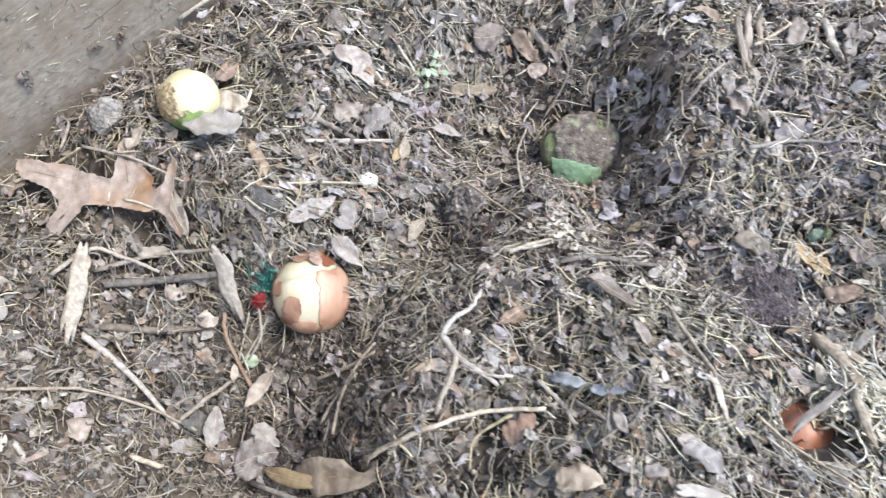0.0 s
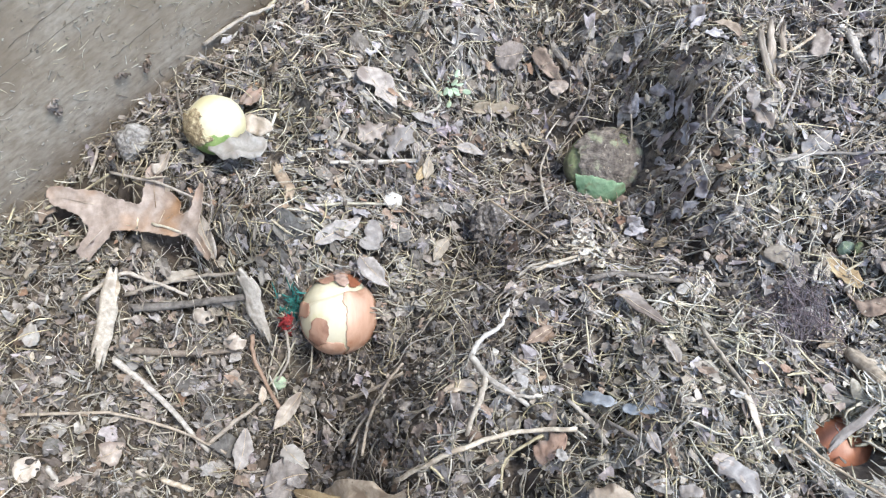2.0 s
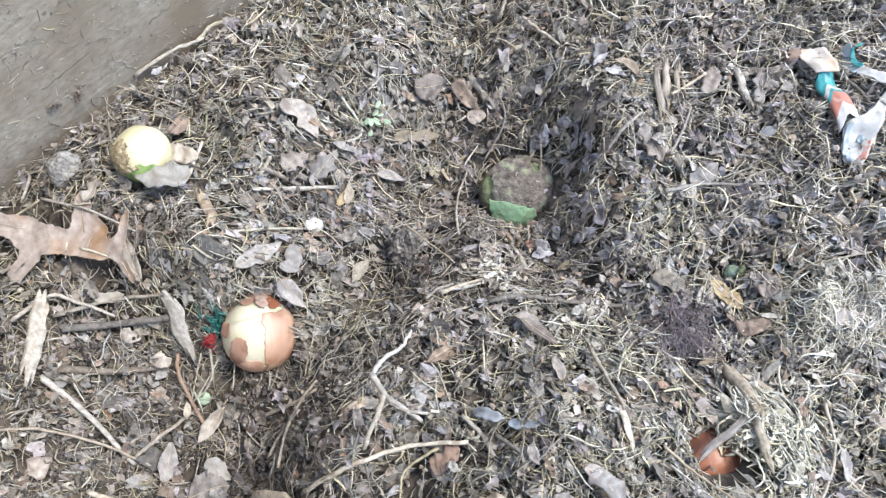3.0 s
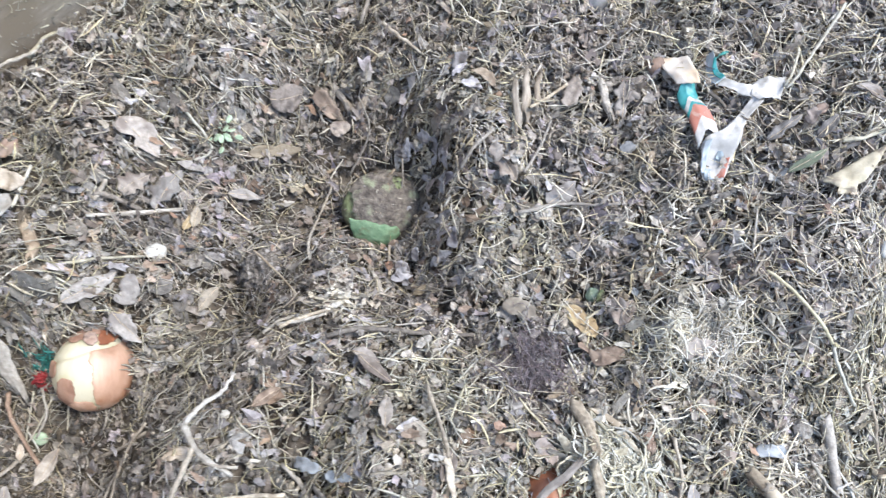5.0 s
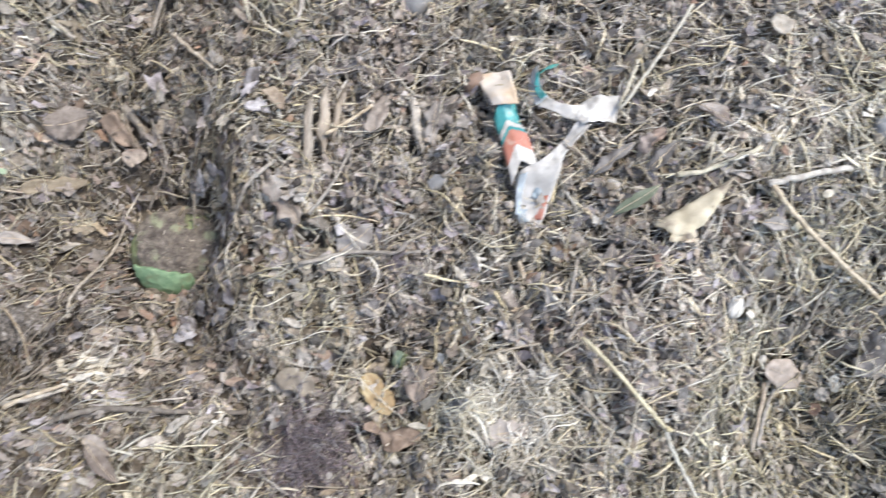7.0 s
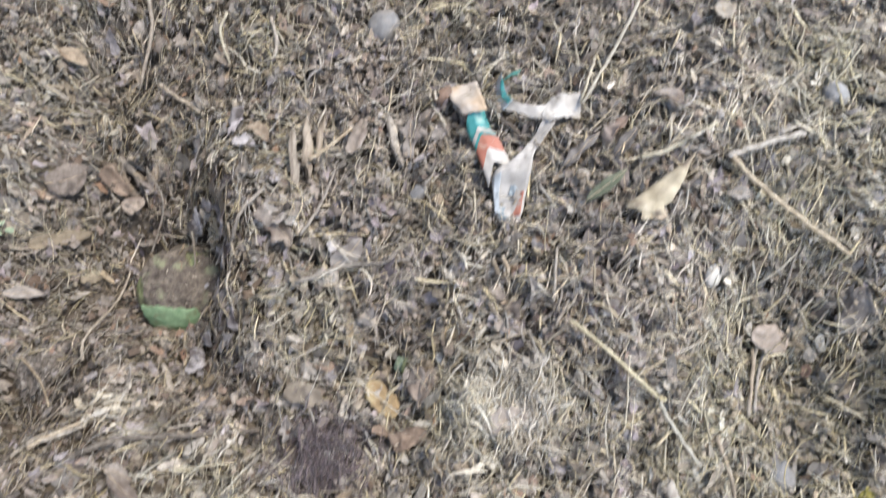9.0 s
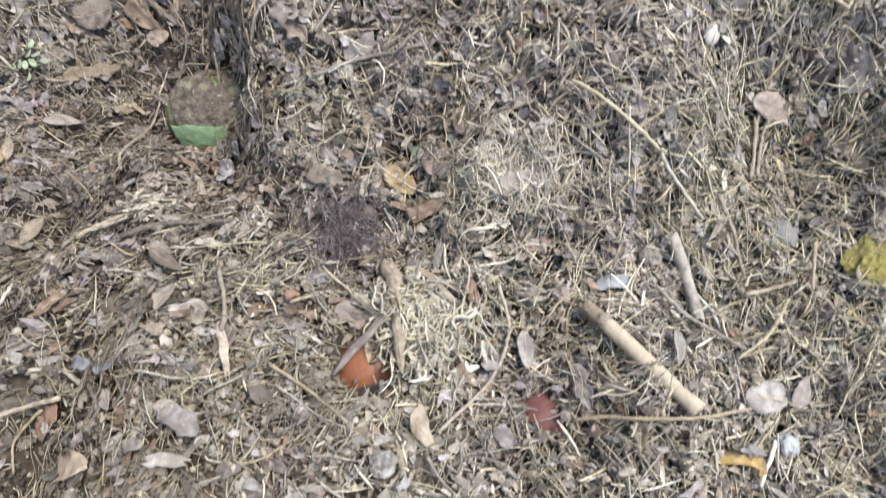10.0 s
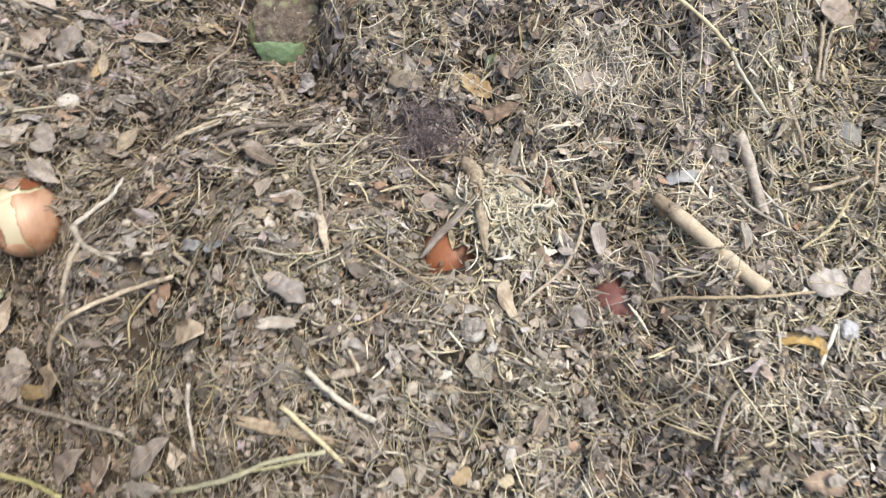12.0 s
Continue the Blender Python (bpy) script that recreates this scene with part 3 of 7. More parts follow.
def flakes(name, label, n, size, material, seed, density, aspect=(0.35, 0.9), tilt=16.0, lift=(-0.006, 0.004), thick=(0.0004, 0.0012), curl=0.25, corners=9, ragged=0.45, category="litter", places=None):
    """Crumbled leaves and chips: bent irregular plates with thickness."""
    rng = np.random.default_rng(seed)
    x, y = places or scattered(rng, n, density)
    r = 0.5 * (size[0] + (size[1] - size[0]) * rng.beta(1.3, 3.2, n))
    asp = rng.uniform(*aspect, n)
    head = rng.uniform(0, 2 * np.pi, n)
    ang = np.linspace(0, 2 * np.pi, corners, endpoint=False)[None] + rng.uniform(-0.3, 0.3, (n, corners))
    rad = r[:, None] * rng.uniform(1.05 - 1.3 * ragged, 1.15, (n, corners))
    u, v = np.cos(ang) * rad, np.sin(ang) * rad * asp[:, None]
    u, v = np.concatenate([u, np.zeros((n, 1))], 1), np.concatenate([v, np.zeros((n, 1))], 1)
    bow = rng.normal(0, curl, n)[:, None] / r[:, None] * v ** 2 + rng.normal(0, curl * 0.6, n)[:, None] / r[:, None] * u ** 2
    bow = bow + rng.normal(0, 0.16, u.shape) * r[:, None] * asp[:, None]
    tx, ty = np.tan(np.radians(np.clip(rng.normal(0, tilt, n), -48, 48))), np.tan(np.radians(np.clip(rng.normal(0, tilt, n), -48, 48)))
    ca, sa = np.cos(head)[:, None], np.sin(head)[:, None]
    px, py = x[:, None] + u * ca - v * sa, y[:, None] + u * sa + v * ca
    e = 0.01
    gx, gy = (top(x + e, y) - top(x - e, y)) / (2 * e), (top(x, y + e) - top(x, y - e)) / (2 * e)
    pz = (top(x, y) + bumps(x, y) + rng.uniform(*lift, n))[:, None] + (gx + tx)[:, None] * (px - x[:, None]) + (gy + ty)[:, None] * (py - y[:, None]) + bow
    t = rng.uniform(*thick, n)[:, None]
    upper = np.stack([px, py, pz], -1)
    lower = np.stack([px[:, :corners], py[:, :corners], pz[:, :corners] - t], -1)
    verts = np.concatenate([upper, lower], 1)
    k = np.arange(corners)
    nxt = (k + 1) % corners
    tris = np.concatenate([np.stack([k, nxt, np.full(corners, corners)], 1), np.stack([k, k + corners + 1, nxt + corners + 1], 1), np.stack([k, nxt + corners + 1, nxt], 1)])
    faces = tris[None] + (np.arange(n) * (2 * corners + 1))[:, None, None]
    me = quick_mesh(name, verts.reshape(-1, 3), faces.reshape(-1, 3), 3, material, False)
    return tagged(new(name, me), label, category, kind="stuff")


def crumbs(name, label, n, size, material, seed, density, lift=(-0.010, 0.001), category="litter"):
    """Crumbs of soil: uneven little lumps."""
    rng = np.random.default_rng(seed)
    bm = bmesh.new()
    bmesh.ops.create_icosphere(bm, subdivisions=1, radius=1)
    ball = np.array([v.co[:] for v in bm.verts])
    tri = np.array([[v.index for v in f.verts] for f in bm.faces])
    bm.free()
    x, y = scattered(rng, n, density)
    r = 0.5 * (size[0] + (size[1] - size[0]) * rng.beta(1.1, 4.0, n))
    shape = ball[None] * (r[:, None] * rng.uniform(0.7, 1.25, (n, len(ball))))[:, :, None] * rng.uniform(0.65, 1.2, (n, 1, 3))
    verts = shape + np.stack([x, y, top(x, y) + bumps(x, y) + rng.uniform(*lift, n)], 1)[:, None]
    faces = tri[None] + (np.arange(n) * len(ball))[:, None, None]
    me = quick_mesh(name, verts.reshape(-1, 3), faces.reshape(-1, 3), 3, material, False)
    return tagged(new(name, me), label, category, kind="stuff")


# ---- small things found in the heap ----
def noisy(p, scale, seed):
    return noise.noise(Vector((p[0] * scale + seed * 3.7, p[1] * scale - seed * 1.9, p[2] * scale + seed)))


def twig(label, line, r0, r1, material, seed, lift=0.004, name="twig", knots=0.10):
    """A bare stem or twig lying on the litter."""
    pts = [Vector((x, y, height(x, y) + lift + 0.002)) for x, y in line]
    origin = pts[0].copy()
    for p, q in zip(pts, pts[1:]):
        clear_along(p, q, r0 + 0.0012, 0.5)
    run = curve_through([p - origin for p in pts], 6 if len(pts) > 2 else 8)
    rng = random.Random(seed)
    run = [p + Vector((rng.uniform(-1, 1), rng.uniform(-1, 1), rng.uniform(-1, 1))) * (r0 * 0.3 if r0 < 0.003 else 0.0004) for p in run]
    name = name if r0 > 0.0011 and "stem" not in label and "stalk" not in label else "stem"
    me = tube(name, run, (r0, r1), material, 7 if r0 < 0.003 else 12, knots if r0 < 0.003 else 0.05, seed, ragged=r0 * 0.6)
    ob = tagged(new(name, me), label, name, "twigs and stems on the heap")
    ob.location = origin
    return ob


def blade_width(shape, u, side, seed):
    """Half the width of a leaf at u along it, as a share of its widest."""
    if shape == "lance":
        w = math.sin(math.pi * u ** 0.9) ** 0.8
    elif shape == "round":
        w = math.sqrt(max(0.0, 1 - (2 * u - 1) ** 2))
    elif shape == "wedge":
        w = (1 - u) ** 0.9 * (0.35 + 0.65 * min(1.0, u / 0.12))
    else:
        w = math.sin(math.pi * u ** 0.75) ** 0.75
    if shape == "toothed":
        w *= 0.72 + 0.28 * abs(math.sin(9.5 * u + side + seed)) + 0.1 * math.sin(23 * u + seed)
    if shape == "torn":
        w = min(1.0, 0.25 + 1.1 * w) * (0.85 + 0.32 * noise.noise(Vector((u * 5.3, side * 2.0, seed * 1.3))))
    if shape in ("ovate", "toothed"):
        w *= 1 - 1.5 * max(0.0, noise.noise(Vector((u * 3.3, side * 5.0, seed * 2.7))) - 0.12)
    w *= 1 + 0.16 * noise.noise(Vector((u * 7.0, side * 3.0, seed * 0.9))) + 0.10 * noise.noise(Vector((u * 19.0, side * 3.0, seed * 0.9)))
    return max(w, 0.03)


def leaf(label, base, tip, width, material, shape, seed, curl=0.12, fold=0.15, lift=0.005, rows=0, vein=True, name="leaf"):
    """A dead leaf: a thin bent blade with a midrib and, if whole, a stalk."""
    a = Vector((*base, height(*base) + lift + 0.003))
    b = Vector((*tip, height(*tip) + lift + 0.003))
    length = (b - a).length
    ahead = (b - a) / length
    mid = (a + b) / 2
    up = slope(mid.x, mid.y)
    side = up.cross(ahead).normalized()
    up = ahead.cross(side)
    clear_along(a.lerp(b, 0.15), a.lerp(b, 0.85), 0.40 * width, 0.40)
    nu, nv = rows or 18, 3
    grid, verts, faces = {}, [], []
    rng = random.Random(seed)
    bend = curl * rng.choice((1, 1, -0.5))
    for i in range(nu + 1):
        u = i / nu
        for j in range(-nv, nv + 1):
            s = j / nv
            half = 0.5 * width * blade_width(shape, u, 1 if s >= 0 else -1, seed)
            v = s * half
            drift = 0.13 * width * math.sin(2.8 * u + seed)
            z = bend * length * (0.25 - (u - 0.5) ** 2) * 1.2 + fold * abs(v) + 0.42 * half * noise.noise(Vector((u * 4, s * 2.0, seed * 0.7))) + 0.14 * half * noise.noise(Vector((u * 11, s * 5.0, seed * 0.7))) + 0.35 * curl * width * s * s * math.sin(3 * u + seed)
            p = ahead * (u * length) + side * (v + drift) + up * z
            grid[i, j] = len(verts)
            verts.append(p)
    count = len(verts)
    verts += [p - up * 0.0005 for p in verts]
    for i in range(nu):
        for j in range(-nv, nv):
            q = (grid[i, j], grid[i + 1, j], grid[i + 1, j + 1], grid[i, j + 1])
            faces.append(q)
            faces.append(tuple(k + count for k in reversed(q)))
    ring = [grid[i, -nv] for i in range(nu + 1)] + [grid[nu, j] for j in range(-nv + 1, nv + 1)] + [grid[i, nv] for i in range(nu - 1, -1, -1)] + [grid[0, j] for j in range(nv - 1, -nv, -1)]
    for k in range(len(ring)):
        p, q = ring[k], ring[(k + 1) % len(ring)]
        faces.append((p, p + count, q + count, q))
    ob = tagged(new(name, solid(name, verts, faces, material)), label, "leaf", "dead leaves on the heap")
    ob.location = a
    if vein and shape not in ("torn",):
        line = [verts[grid[i, 0]] + up * 0.0003 for i in range(0, nu + 1, max(1, nu // 6))]
        r = max(0.0004, 0.016 * width)
        part("midrib", tube("midrib", line, (r, r * 0.4), VEIN, 5), ob)
        if shape != "round":
            stalk = [-ahead * (0.16 * length) - up * 0.002, -ahead * (0.07 * length), Vector((0, 0, 0))]
            part("stalk", tube("stalk", stalk, (r * 1.2, r), VEIN, 5), ob)
    return ob


def chip(name, label, base, tip, width, thick, material, seed, lift=0.004):
    """A splintered piece of wood, bark or husk with ragged ends and raised grain."""
    a = Vector((*base, height(*base) + lift))
    b = Vector((*tip, height(*tip) + lift))
    length = (b - a).length
    ahead = (b - a) / length
    mid = (a + b) / 2
    side = slope(mid.x, mid.y).cross(ahead).normalized()
    up = ahead.cross(side)
    rng = random.Random(seed)
    clear_along(a, b, 0.5 * width, 0.3)
    nu, nv = 14, 8
    ends = [(rng.uniform(-0.13, 0.13), rng.uniform(-0.2, 0.16)) for _ in range(nv + 1)]
    slim = rng.uniform(0.0, 0.55)
    ridge = [rng.uniform(-0.35, 0.35) for _ in range(nv + 1)]
    verts, faces = [], []
    for layer in (1, -1):
        for i in range(nu + 1):
            u = i / nu
            for j in range(nv + 1):
                s = j / nv - 0.5
                along = u + (ends[j][0] * (1 - u) ** 3 + ends[j][1] * u ** 3)
                w = width * (1 - slim * u ** 1.5) * (1 - 0.30 * abs(2 * u - 1) ** 3 + 0.30 * noise.noise(Vector((u * 4.5, 2.0 if s > 0 else 5.0, seed))))
                sway = width * (0.35 * noise.noise(Vector((u * 2.2, seed, 3.0))) + 0.16 * math.sin(2.6 * u + seed))
                grain = ridge[j] * (0.5 + 1.6 * noise.noise(Vector((u * 3.5, j * 1.7, seed)))) + 0.5 * noise.noise(Vector((u * 8, j * 0.9, seed + 4.0)))
                z = layer * 0.5 * thick * (1 - (2 * s) ** 2 * 0.75) + (0.40 * thick * grain if layer > 0 else 0) + 0.10 * width * math.sin(2.4 * u + seed)
                verts.append(ahead * (along * length) + side * (s * w + sway) + up * z)
    n = (nu + 1) * (nv + 1)
    k = lambda i, j: i * (nv + 1) + j
    for i in range(nu):
        for j in range(nv):
            q = (k(i, j), k(i + 1, j), k(i + 1, j + 1), k(i, j + 1))
            faces += [q, tuple(p + n for p in reversed(q))]
    ring = [k(i, 0) for i in range(nu + 1)] + [k(nu, j) for j in range(1, nv + 1)] + [k(i, nv) for i in range(nu - 1, -1, -1)] + [k(0, j) for j in range(nv - 1, 0, -1)]
    for m in range(len(ring)):
        p, q = ring[m], ring[(m + 1) % len(ring)]
        faces.append((p, p + n, q + n, q))
    ob = tagged(new(name, solid(name, verts, faces, material)), label, "wood" if name != "peel" else "peel", "wood scraps on the heap")
    ob.location = a
    return ob


def lump(name, label, category, x, y, r, material, seed, flat=0.8, rough=0.15, sink=0.4, long=1.0, heading=0.0):
    """A stone, seed, clod or crumpled scrap, partly sunk in the litter."""
    clear(x, y, r, 0.08)
    bm = bmesh.new()
    bmesh.ops.create_icosphere(bm, subdivisions=3 if r < 0.018 else 4, radius=1)
    for v in bm.verts:
        k = 1 + rough * (noisy(v.co, 1.7, seed) + 0.55 * noisy(v.co, 4.3, seed + 5) + 0.3 * noisy(v.co, 9.0, seed + 9))
        v.co = Vector((v.co.x * long, v.co.y, v.co.z * flat)) * k * r
    me = bpy.data.meshes.new(name)
    bm.to_mesh(me)
    bm.free()
    me.materials.append(material)
    for p in me.polygons:
        p.use_smooth = rough < 0.2
    ob = tagged(new(name, me), label, category)
    ob.matrix_basis = on_heap(x, y, heading, r * flat * (1 - 2 * sink))
    return ob


def ball(r, shape, rings=28, sides=44):
    """A fine sphere in a bmesh, each point moved by shape(unit point)."""
    bm = bmesh.new()
    bmesh.ops.create_uvsphere(bm, u_segments=sides, v_segments=rings, radius=1)
    for v in bm.verts:
        v.co = shape(v.co.copy()) * r
    return bm


def finish(name, bm, material, smooth=True):
    me = bpy.data.meshes.new(name)
    bmesh.ops.recalc_face_normals(bm, faces=bm.faces)
    bm.to_mesh(me)
    bm.free()
    me.materials.append(material)
    for p in me.polygons:
        p.use_smooth = smooth
    return me


def shell(r, shape, keep, out, thick, rings=56, sides=84):
    """A skin over part of a ball: the faces whose middle, on the unit ball, keep() wants, standing off by out."""
    bm = bmesh.new()
    bmesh.ops.create_uvsphere(bm, u_segments=sides, v_segments=rings, radius=1)
    bmesh.ops.delete(bm, geom=[f for f in bm.faces if not keep(f.calc_center_median().normalized())], context="FACES")
    rim = [v for v in bm.verts if v.is_boundary]
    for _ in range(5):
        bmesh.ops.smooth_vert(bm, verts=rim, factor=0.5, use_axis_x=True, use_axis_y=True, use_axis_z=True)
    for v in bm.verts:
        v.co = v.co.normalized()
        n = v.co.copy()
        v.co = shape(n) * r + n * (out + 0.3 * out * noisy(n, 6, 3))
    bmesh.ops.solidify(bm, geom=list(bm.faces), thickness=-thick)
    return bm


def ribbon(points, widths, ups, thick=0.0004, crumple=0.0012, seed=0, cross=4):
    """A thin crumpled strip along points; ups are the directions its face looks."""
    run = curve_through(points, 7)
    verts, faces = [], []
    count = len(run)
    for layer in (0, 1):
        for i, c in enumerate(run):
            f = i / (count - 1) * (len(points) - 1)
            k = min(int(f), len(points) - 2)
            w = widths[k] + (widths[k + 1] - widths[k]) * (f - k)
            up = Vector(ups[k]).lerp(Vector(ups[k + 1]), f - k).normalized()
            ahead = (run[min(i + 1, count - 1)] - run[max(i - 1, 0)]).normalized()
            side = ahead.cross(up).normalized()
            for j in range(cross + 1):
                s = j / cross - 0.5
                n = noise.noise(Vector((i * 0.35, j * 0.9, seed * 2.3)))
                verts.append(c + side * (s * w) + up * (crumple * n - layer * thick))
    m = count * (cross + 1)
    k = lambda i, j: i * (cross + 1) + j
    for i in range(count - 1):
        for j in range(cross):
            q = (k(i, j), k(i + 1, j), k(i + 1, j + 1), k(i, j + 1))
            faces += [q, tuple(p + m for p in reversed(q))]
    ring = [k(i, 0) for i in range(count)] + [k(count - 1, j) for j in range(1, cross + 1)] + [k(i, cross) for i in range(count - 2, -1, -1)] + [k(0, j) for j in range(cross - 1, 0, -1)]
    for t in range(len(ring)):
        p, q = ring[t], ring[(t + 1) % len(ring)]
        faces.append((p, p + m, q + m, q))
    return verts, faces


# ---- the large things ----
def tipped(x, y, z, axis):
    """A pose whose local z points along axis."""
    return Matrix.Translation((x, y, z)) @ Vector(axis).to_track_quat("Z", "Y").to_matrix().to_4x4()


def peeled_onion(x, y, z, r):
    """An onion split across its neck, its outer skin gone from the middle."""
    def shape(p):
        # a crease runs across below the neck, and the shoulder beside it has sunk
        along, off = p.x * 0.965 + p.y * 0.262, p.y * 0.965 - p.x * 0.262 - 0.53
        cut = 0.075 * math.exp(-(off / 0.045) ** 2) if -0.75 < along < 0.42 and p.z > 0 else 0.0
        sunk = 0.13 * math.exp(-((p.x - 0.50) ** 2 + (p.y - 0.66) ** 2) / 0.05) if p.z > 0 else 0.0
        ribs = 0.006 * math.sin(9 * math.atan2(p.x, p.z + 0.3))
        return Vector((p.x, p.y * 1.03 + 0.05 * max(0.0, p.y) ** 6, p.z * 0.92)) * (1 + 0.025 * noisy(p, 2.1, 2) + ribs - cut - sunk)
    body = tagged(new("onion", finish("onion", ball(r, shape, 64, 96), ONION_FLESH)), "large peeling onion with cream flesh and orange-brown skin", "onion")
    body.matrix_basis = tipped(x, y, z, (0.27, -0.20, 0.94)) @ pose(0, 0, 0, 0, 0, -43)
    ragged = lambda p, s: 0.13 * noisy(p, 3.2, s) + 0.05 * noisy(p, 9, s)
    crease = lambda p: p.y * 0.965 - p.x * 0.262 - 0.53
    layers = (
        ("skin", lambda p: p.x > 0.12 + ragged(p, 4) - 0.05 * p.y and crease(p) < -0.03, ONION_SKIN, "glossy orange-brown outer skin"),
        ("skin", lambda p: p.y < -0.72 + ragged(p, 6) and p.x <= 0.14 + ragged(p, 4), ONION_SKIN, "orange-brown skin left at the base"),
        ("skin", lambda p: ((p.x + 0.52) / 0.24) ** 2 + ((p.y + 0.46) / 0.36) ** 2 < 1 + 6 * ragged(p, 9), DULL_SKIN, "dull pinkish brown patch of skin"),
        ("skin", lambda p: ((p.x + 0.86) / 0.16) ** 2 + ((p.y - 0.14) / 0.24) ** 2 < 1 + 6 * ragged(p, 3), DULL_SKIN, "dull brown patch of skin"),
        ("neck_skin", lambda p: crease(p) > 0.24 + 0.6 * ragged(p, 7) + 0.5 * max(0.0, -0.25 - p.x), DULL_SKIN, "rust-brown skin round the neck"),
        ("neck_skin", lambda p: crease(p) > 0.03 and p.x > 0.22 + ragged(p, 2), DARK_SKIN, "dark rust skin sunk beside the neck"),
        ("neck_skin", lambda p: p.z < -0.15, ONION_SKIN, "skin on the underside"),
    )
    for k, (name, keep, film, words) in enumerate(layers):
        part(name, finish(name, shell(r, shape, keep, 0.0008 + 0.0001 * k, 0.0006, 72, 108), film), body, words)
    part("dry_skin", finish("dry_skin", shell(r * 1.01, shape, lambda p: (p - Vector((0.06, 0.80, 0.58)).normalized()).length < 0.24 + ragged(p, 8), 0.0030, 0.0008), DRY_SKIN), body, "loose grey-brown flake of skin")
    return body


def buried_onion(x, y, z, r, material, label, turn):
    shape = lambda p: Vector((p.x * 1.1, p.y, p.z * 0.9)) * (1 + 0.03 * noisy(p, 2.1, 6))
    body = tagged(new("onion", finish("onion", ball(r, shape), material)), label, "onion")
    body.matrix_basis = pose(x, y, z, 10, 12, turn)
    neck = [Vector((0, 0.95 * r, 0)), Vector((0.05 * r, 1.2 * r, 0.05 * r)), Vector((0.12 * r, 1.45 * r, 0.02 * r))]
    part("dry_neck", tube("dry_neck", neck, (0.22 * r, 0.12 * r), DRY_SKIN, 8, 0.2, 3), body, "shrivelled dry neck")
    return body


def cream_squash(x, y, z, r):
    shape = lambda p: Vector((p.x * 1.0, p.y * 0.98, p.z * 0.86)) * (1 + 0.04 * noisy(p, 1.6, 9))
    body = tagged(new("squash", finish("squash", ball(r, shape), SQUASH_FLESH)), "pale cream rotting squash against the heap", "squash")
    body.matrix_basis = tipped(x, y, z, (0.38, -0.36, 0.85))
    wob = lambda p, s: 0.22 * noisy(p, 3.0, s) + 0.08 * noisy(p, 8, s)
    rot = shell(r, shape, lambda p: (p - Vector((-0.78, 0.30, 0.52)).normalized()).length < 0.70 + 1.2 * wob(p, 2), 0.0012, 0.001)
    for v in rot.verts:
        v.co += v.co.normalized() * (0.0016 * noise.noise(v.co * 330) + 0.0008 * noise.noise(v.co * 900))
    part("rot_patch", finish("rot_patch", rot, SQUASH_ROT), body, "crusty brown rotten patch")
    part("rind", finish("rind", shell(r, shape, lambda p: p.y < -0.50 - 0.55 * p.x + 0.6 * wob(p, 5) and p.x < 0.15, 0.0007, 0.0006), SQUASH_GREEN), body, "green rind at the base")
    return body


def green_squash(x, y, z, r):
    shape = lambda p: Vector((p.x * 1.04, p.y * 0.90, p.z * 0.60)) * (1 + 0.03 * noisy(p, 1.8, 4))
    body = tagged(new("squash", finish("squash", ball(r, shape, 40, 64), MOULD_GREEN)), "mouldy green squash coated with soil in a hollow", "squash")
    body.matrix_basis = tipped(x, y, z, (0.10, -0.36, 0.93))
    wob = lambda p, s: 0.12 * noisy(p, 3.4, s) + 0.06 * noisy(p, 9, s)
    def hidden(p):
        inside = (p.x - 0.15) ** 2 / 0.80 + (p.y - 0.06) ** 2 / 0.86 < 1 + 4.0 * wob(p, 3)
        bare = Vector((p.x - 0.50, p.y - 0.58, 0)).length < 0.13 + 1.6 * wob(p, 6)
        return inside and not bare and p.z > -0.25
    crust = shell(r, shape, hidden, 0.0018, 0.002, 84, 120)
    for v in crust.verts:
        v.co += v.co.normalized() * (0.0016 * noise.noise(v.co * 150) + 0.0010 * noise.noise(v.co * 520))
    part("soil_crust", finish("soil_crust", crust, SOIL_CRUST, False), body, "brown crust of soil")
    flap = shell(r * 1.02, shape, lambda p: p.y + 0.45 * p.x < -0.44 + 0.5 * wob(p, 8) and -0.72 < p.x < 0.36 + 0.5 * wob(p, 5) and p.z > -0.30, 0.0030, 0.003, 84, 120)
    part("split_rind", finish("split_rind", flap, FLAP_GREEN), body, "split flap of paler green rind")
    rng = random.Random(12)
    for k in range(44):
        a, d = rng.uniform(0, 6.28), r * 0.72 * math.sqrt(rng.uniform(0, 1))
        px, py = d * math.cos(a) + 0.10 * r, d * math.sin(a) + 0.10 * r
        high = 0.62 * math.sqrt(max(0.0, r * r - px * px / 1.12 - py * py / 0.94)) + 0.002
        turn, ln = rng.uniform(0, 6.28), rng.uniform(0.003, 0.011)
        line = [Vector((px + ln * (f - 0.5) * math.cos(turn + f), py + ln * (f - 0.5) * math.sin(turn + f), high - 0.3 * ln * (f - 0.5) ** 2)) for f in (0.0, 0.33, 0.66, 1.0)]
        part("litter_bit", tube("litter_bit", line, (rng.uniform(0.0005, 0.0014), 0.0004), rng.choice((ROOT_SOLO, BLEACHED, GREY_LEAF, BROWN_LEAF)), 5, 0.2, k, flat=0.6), body)
    return body


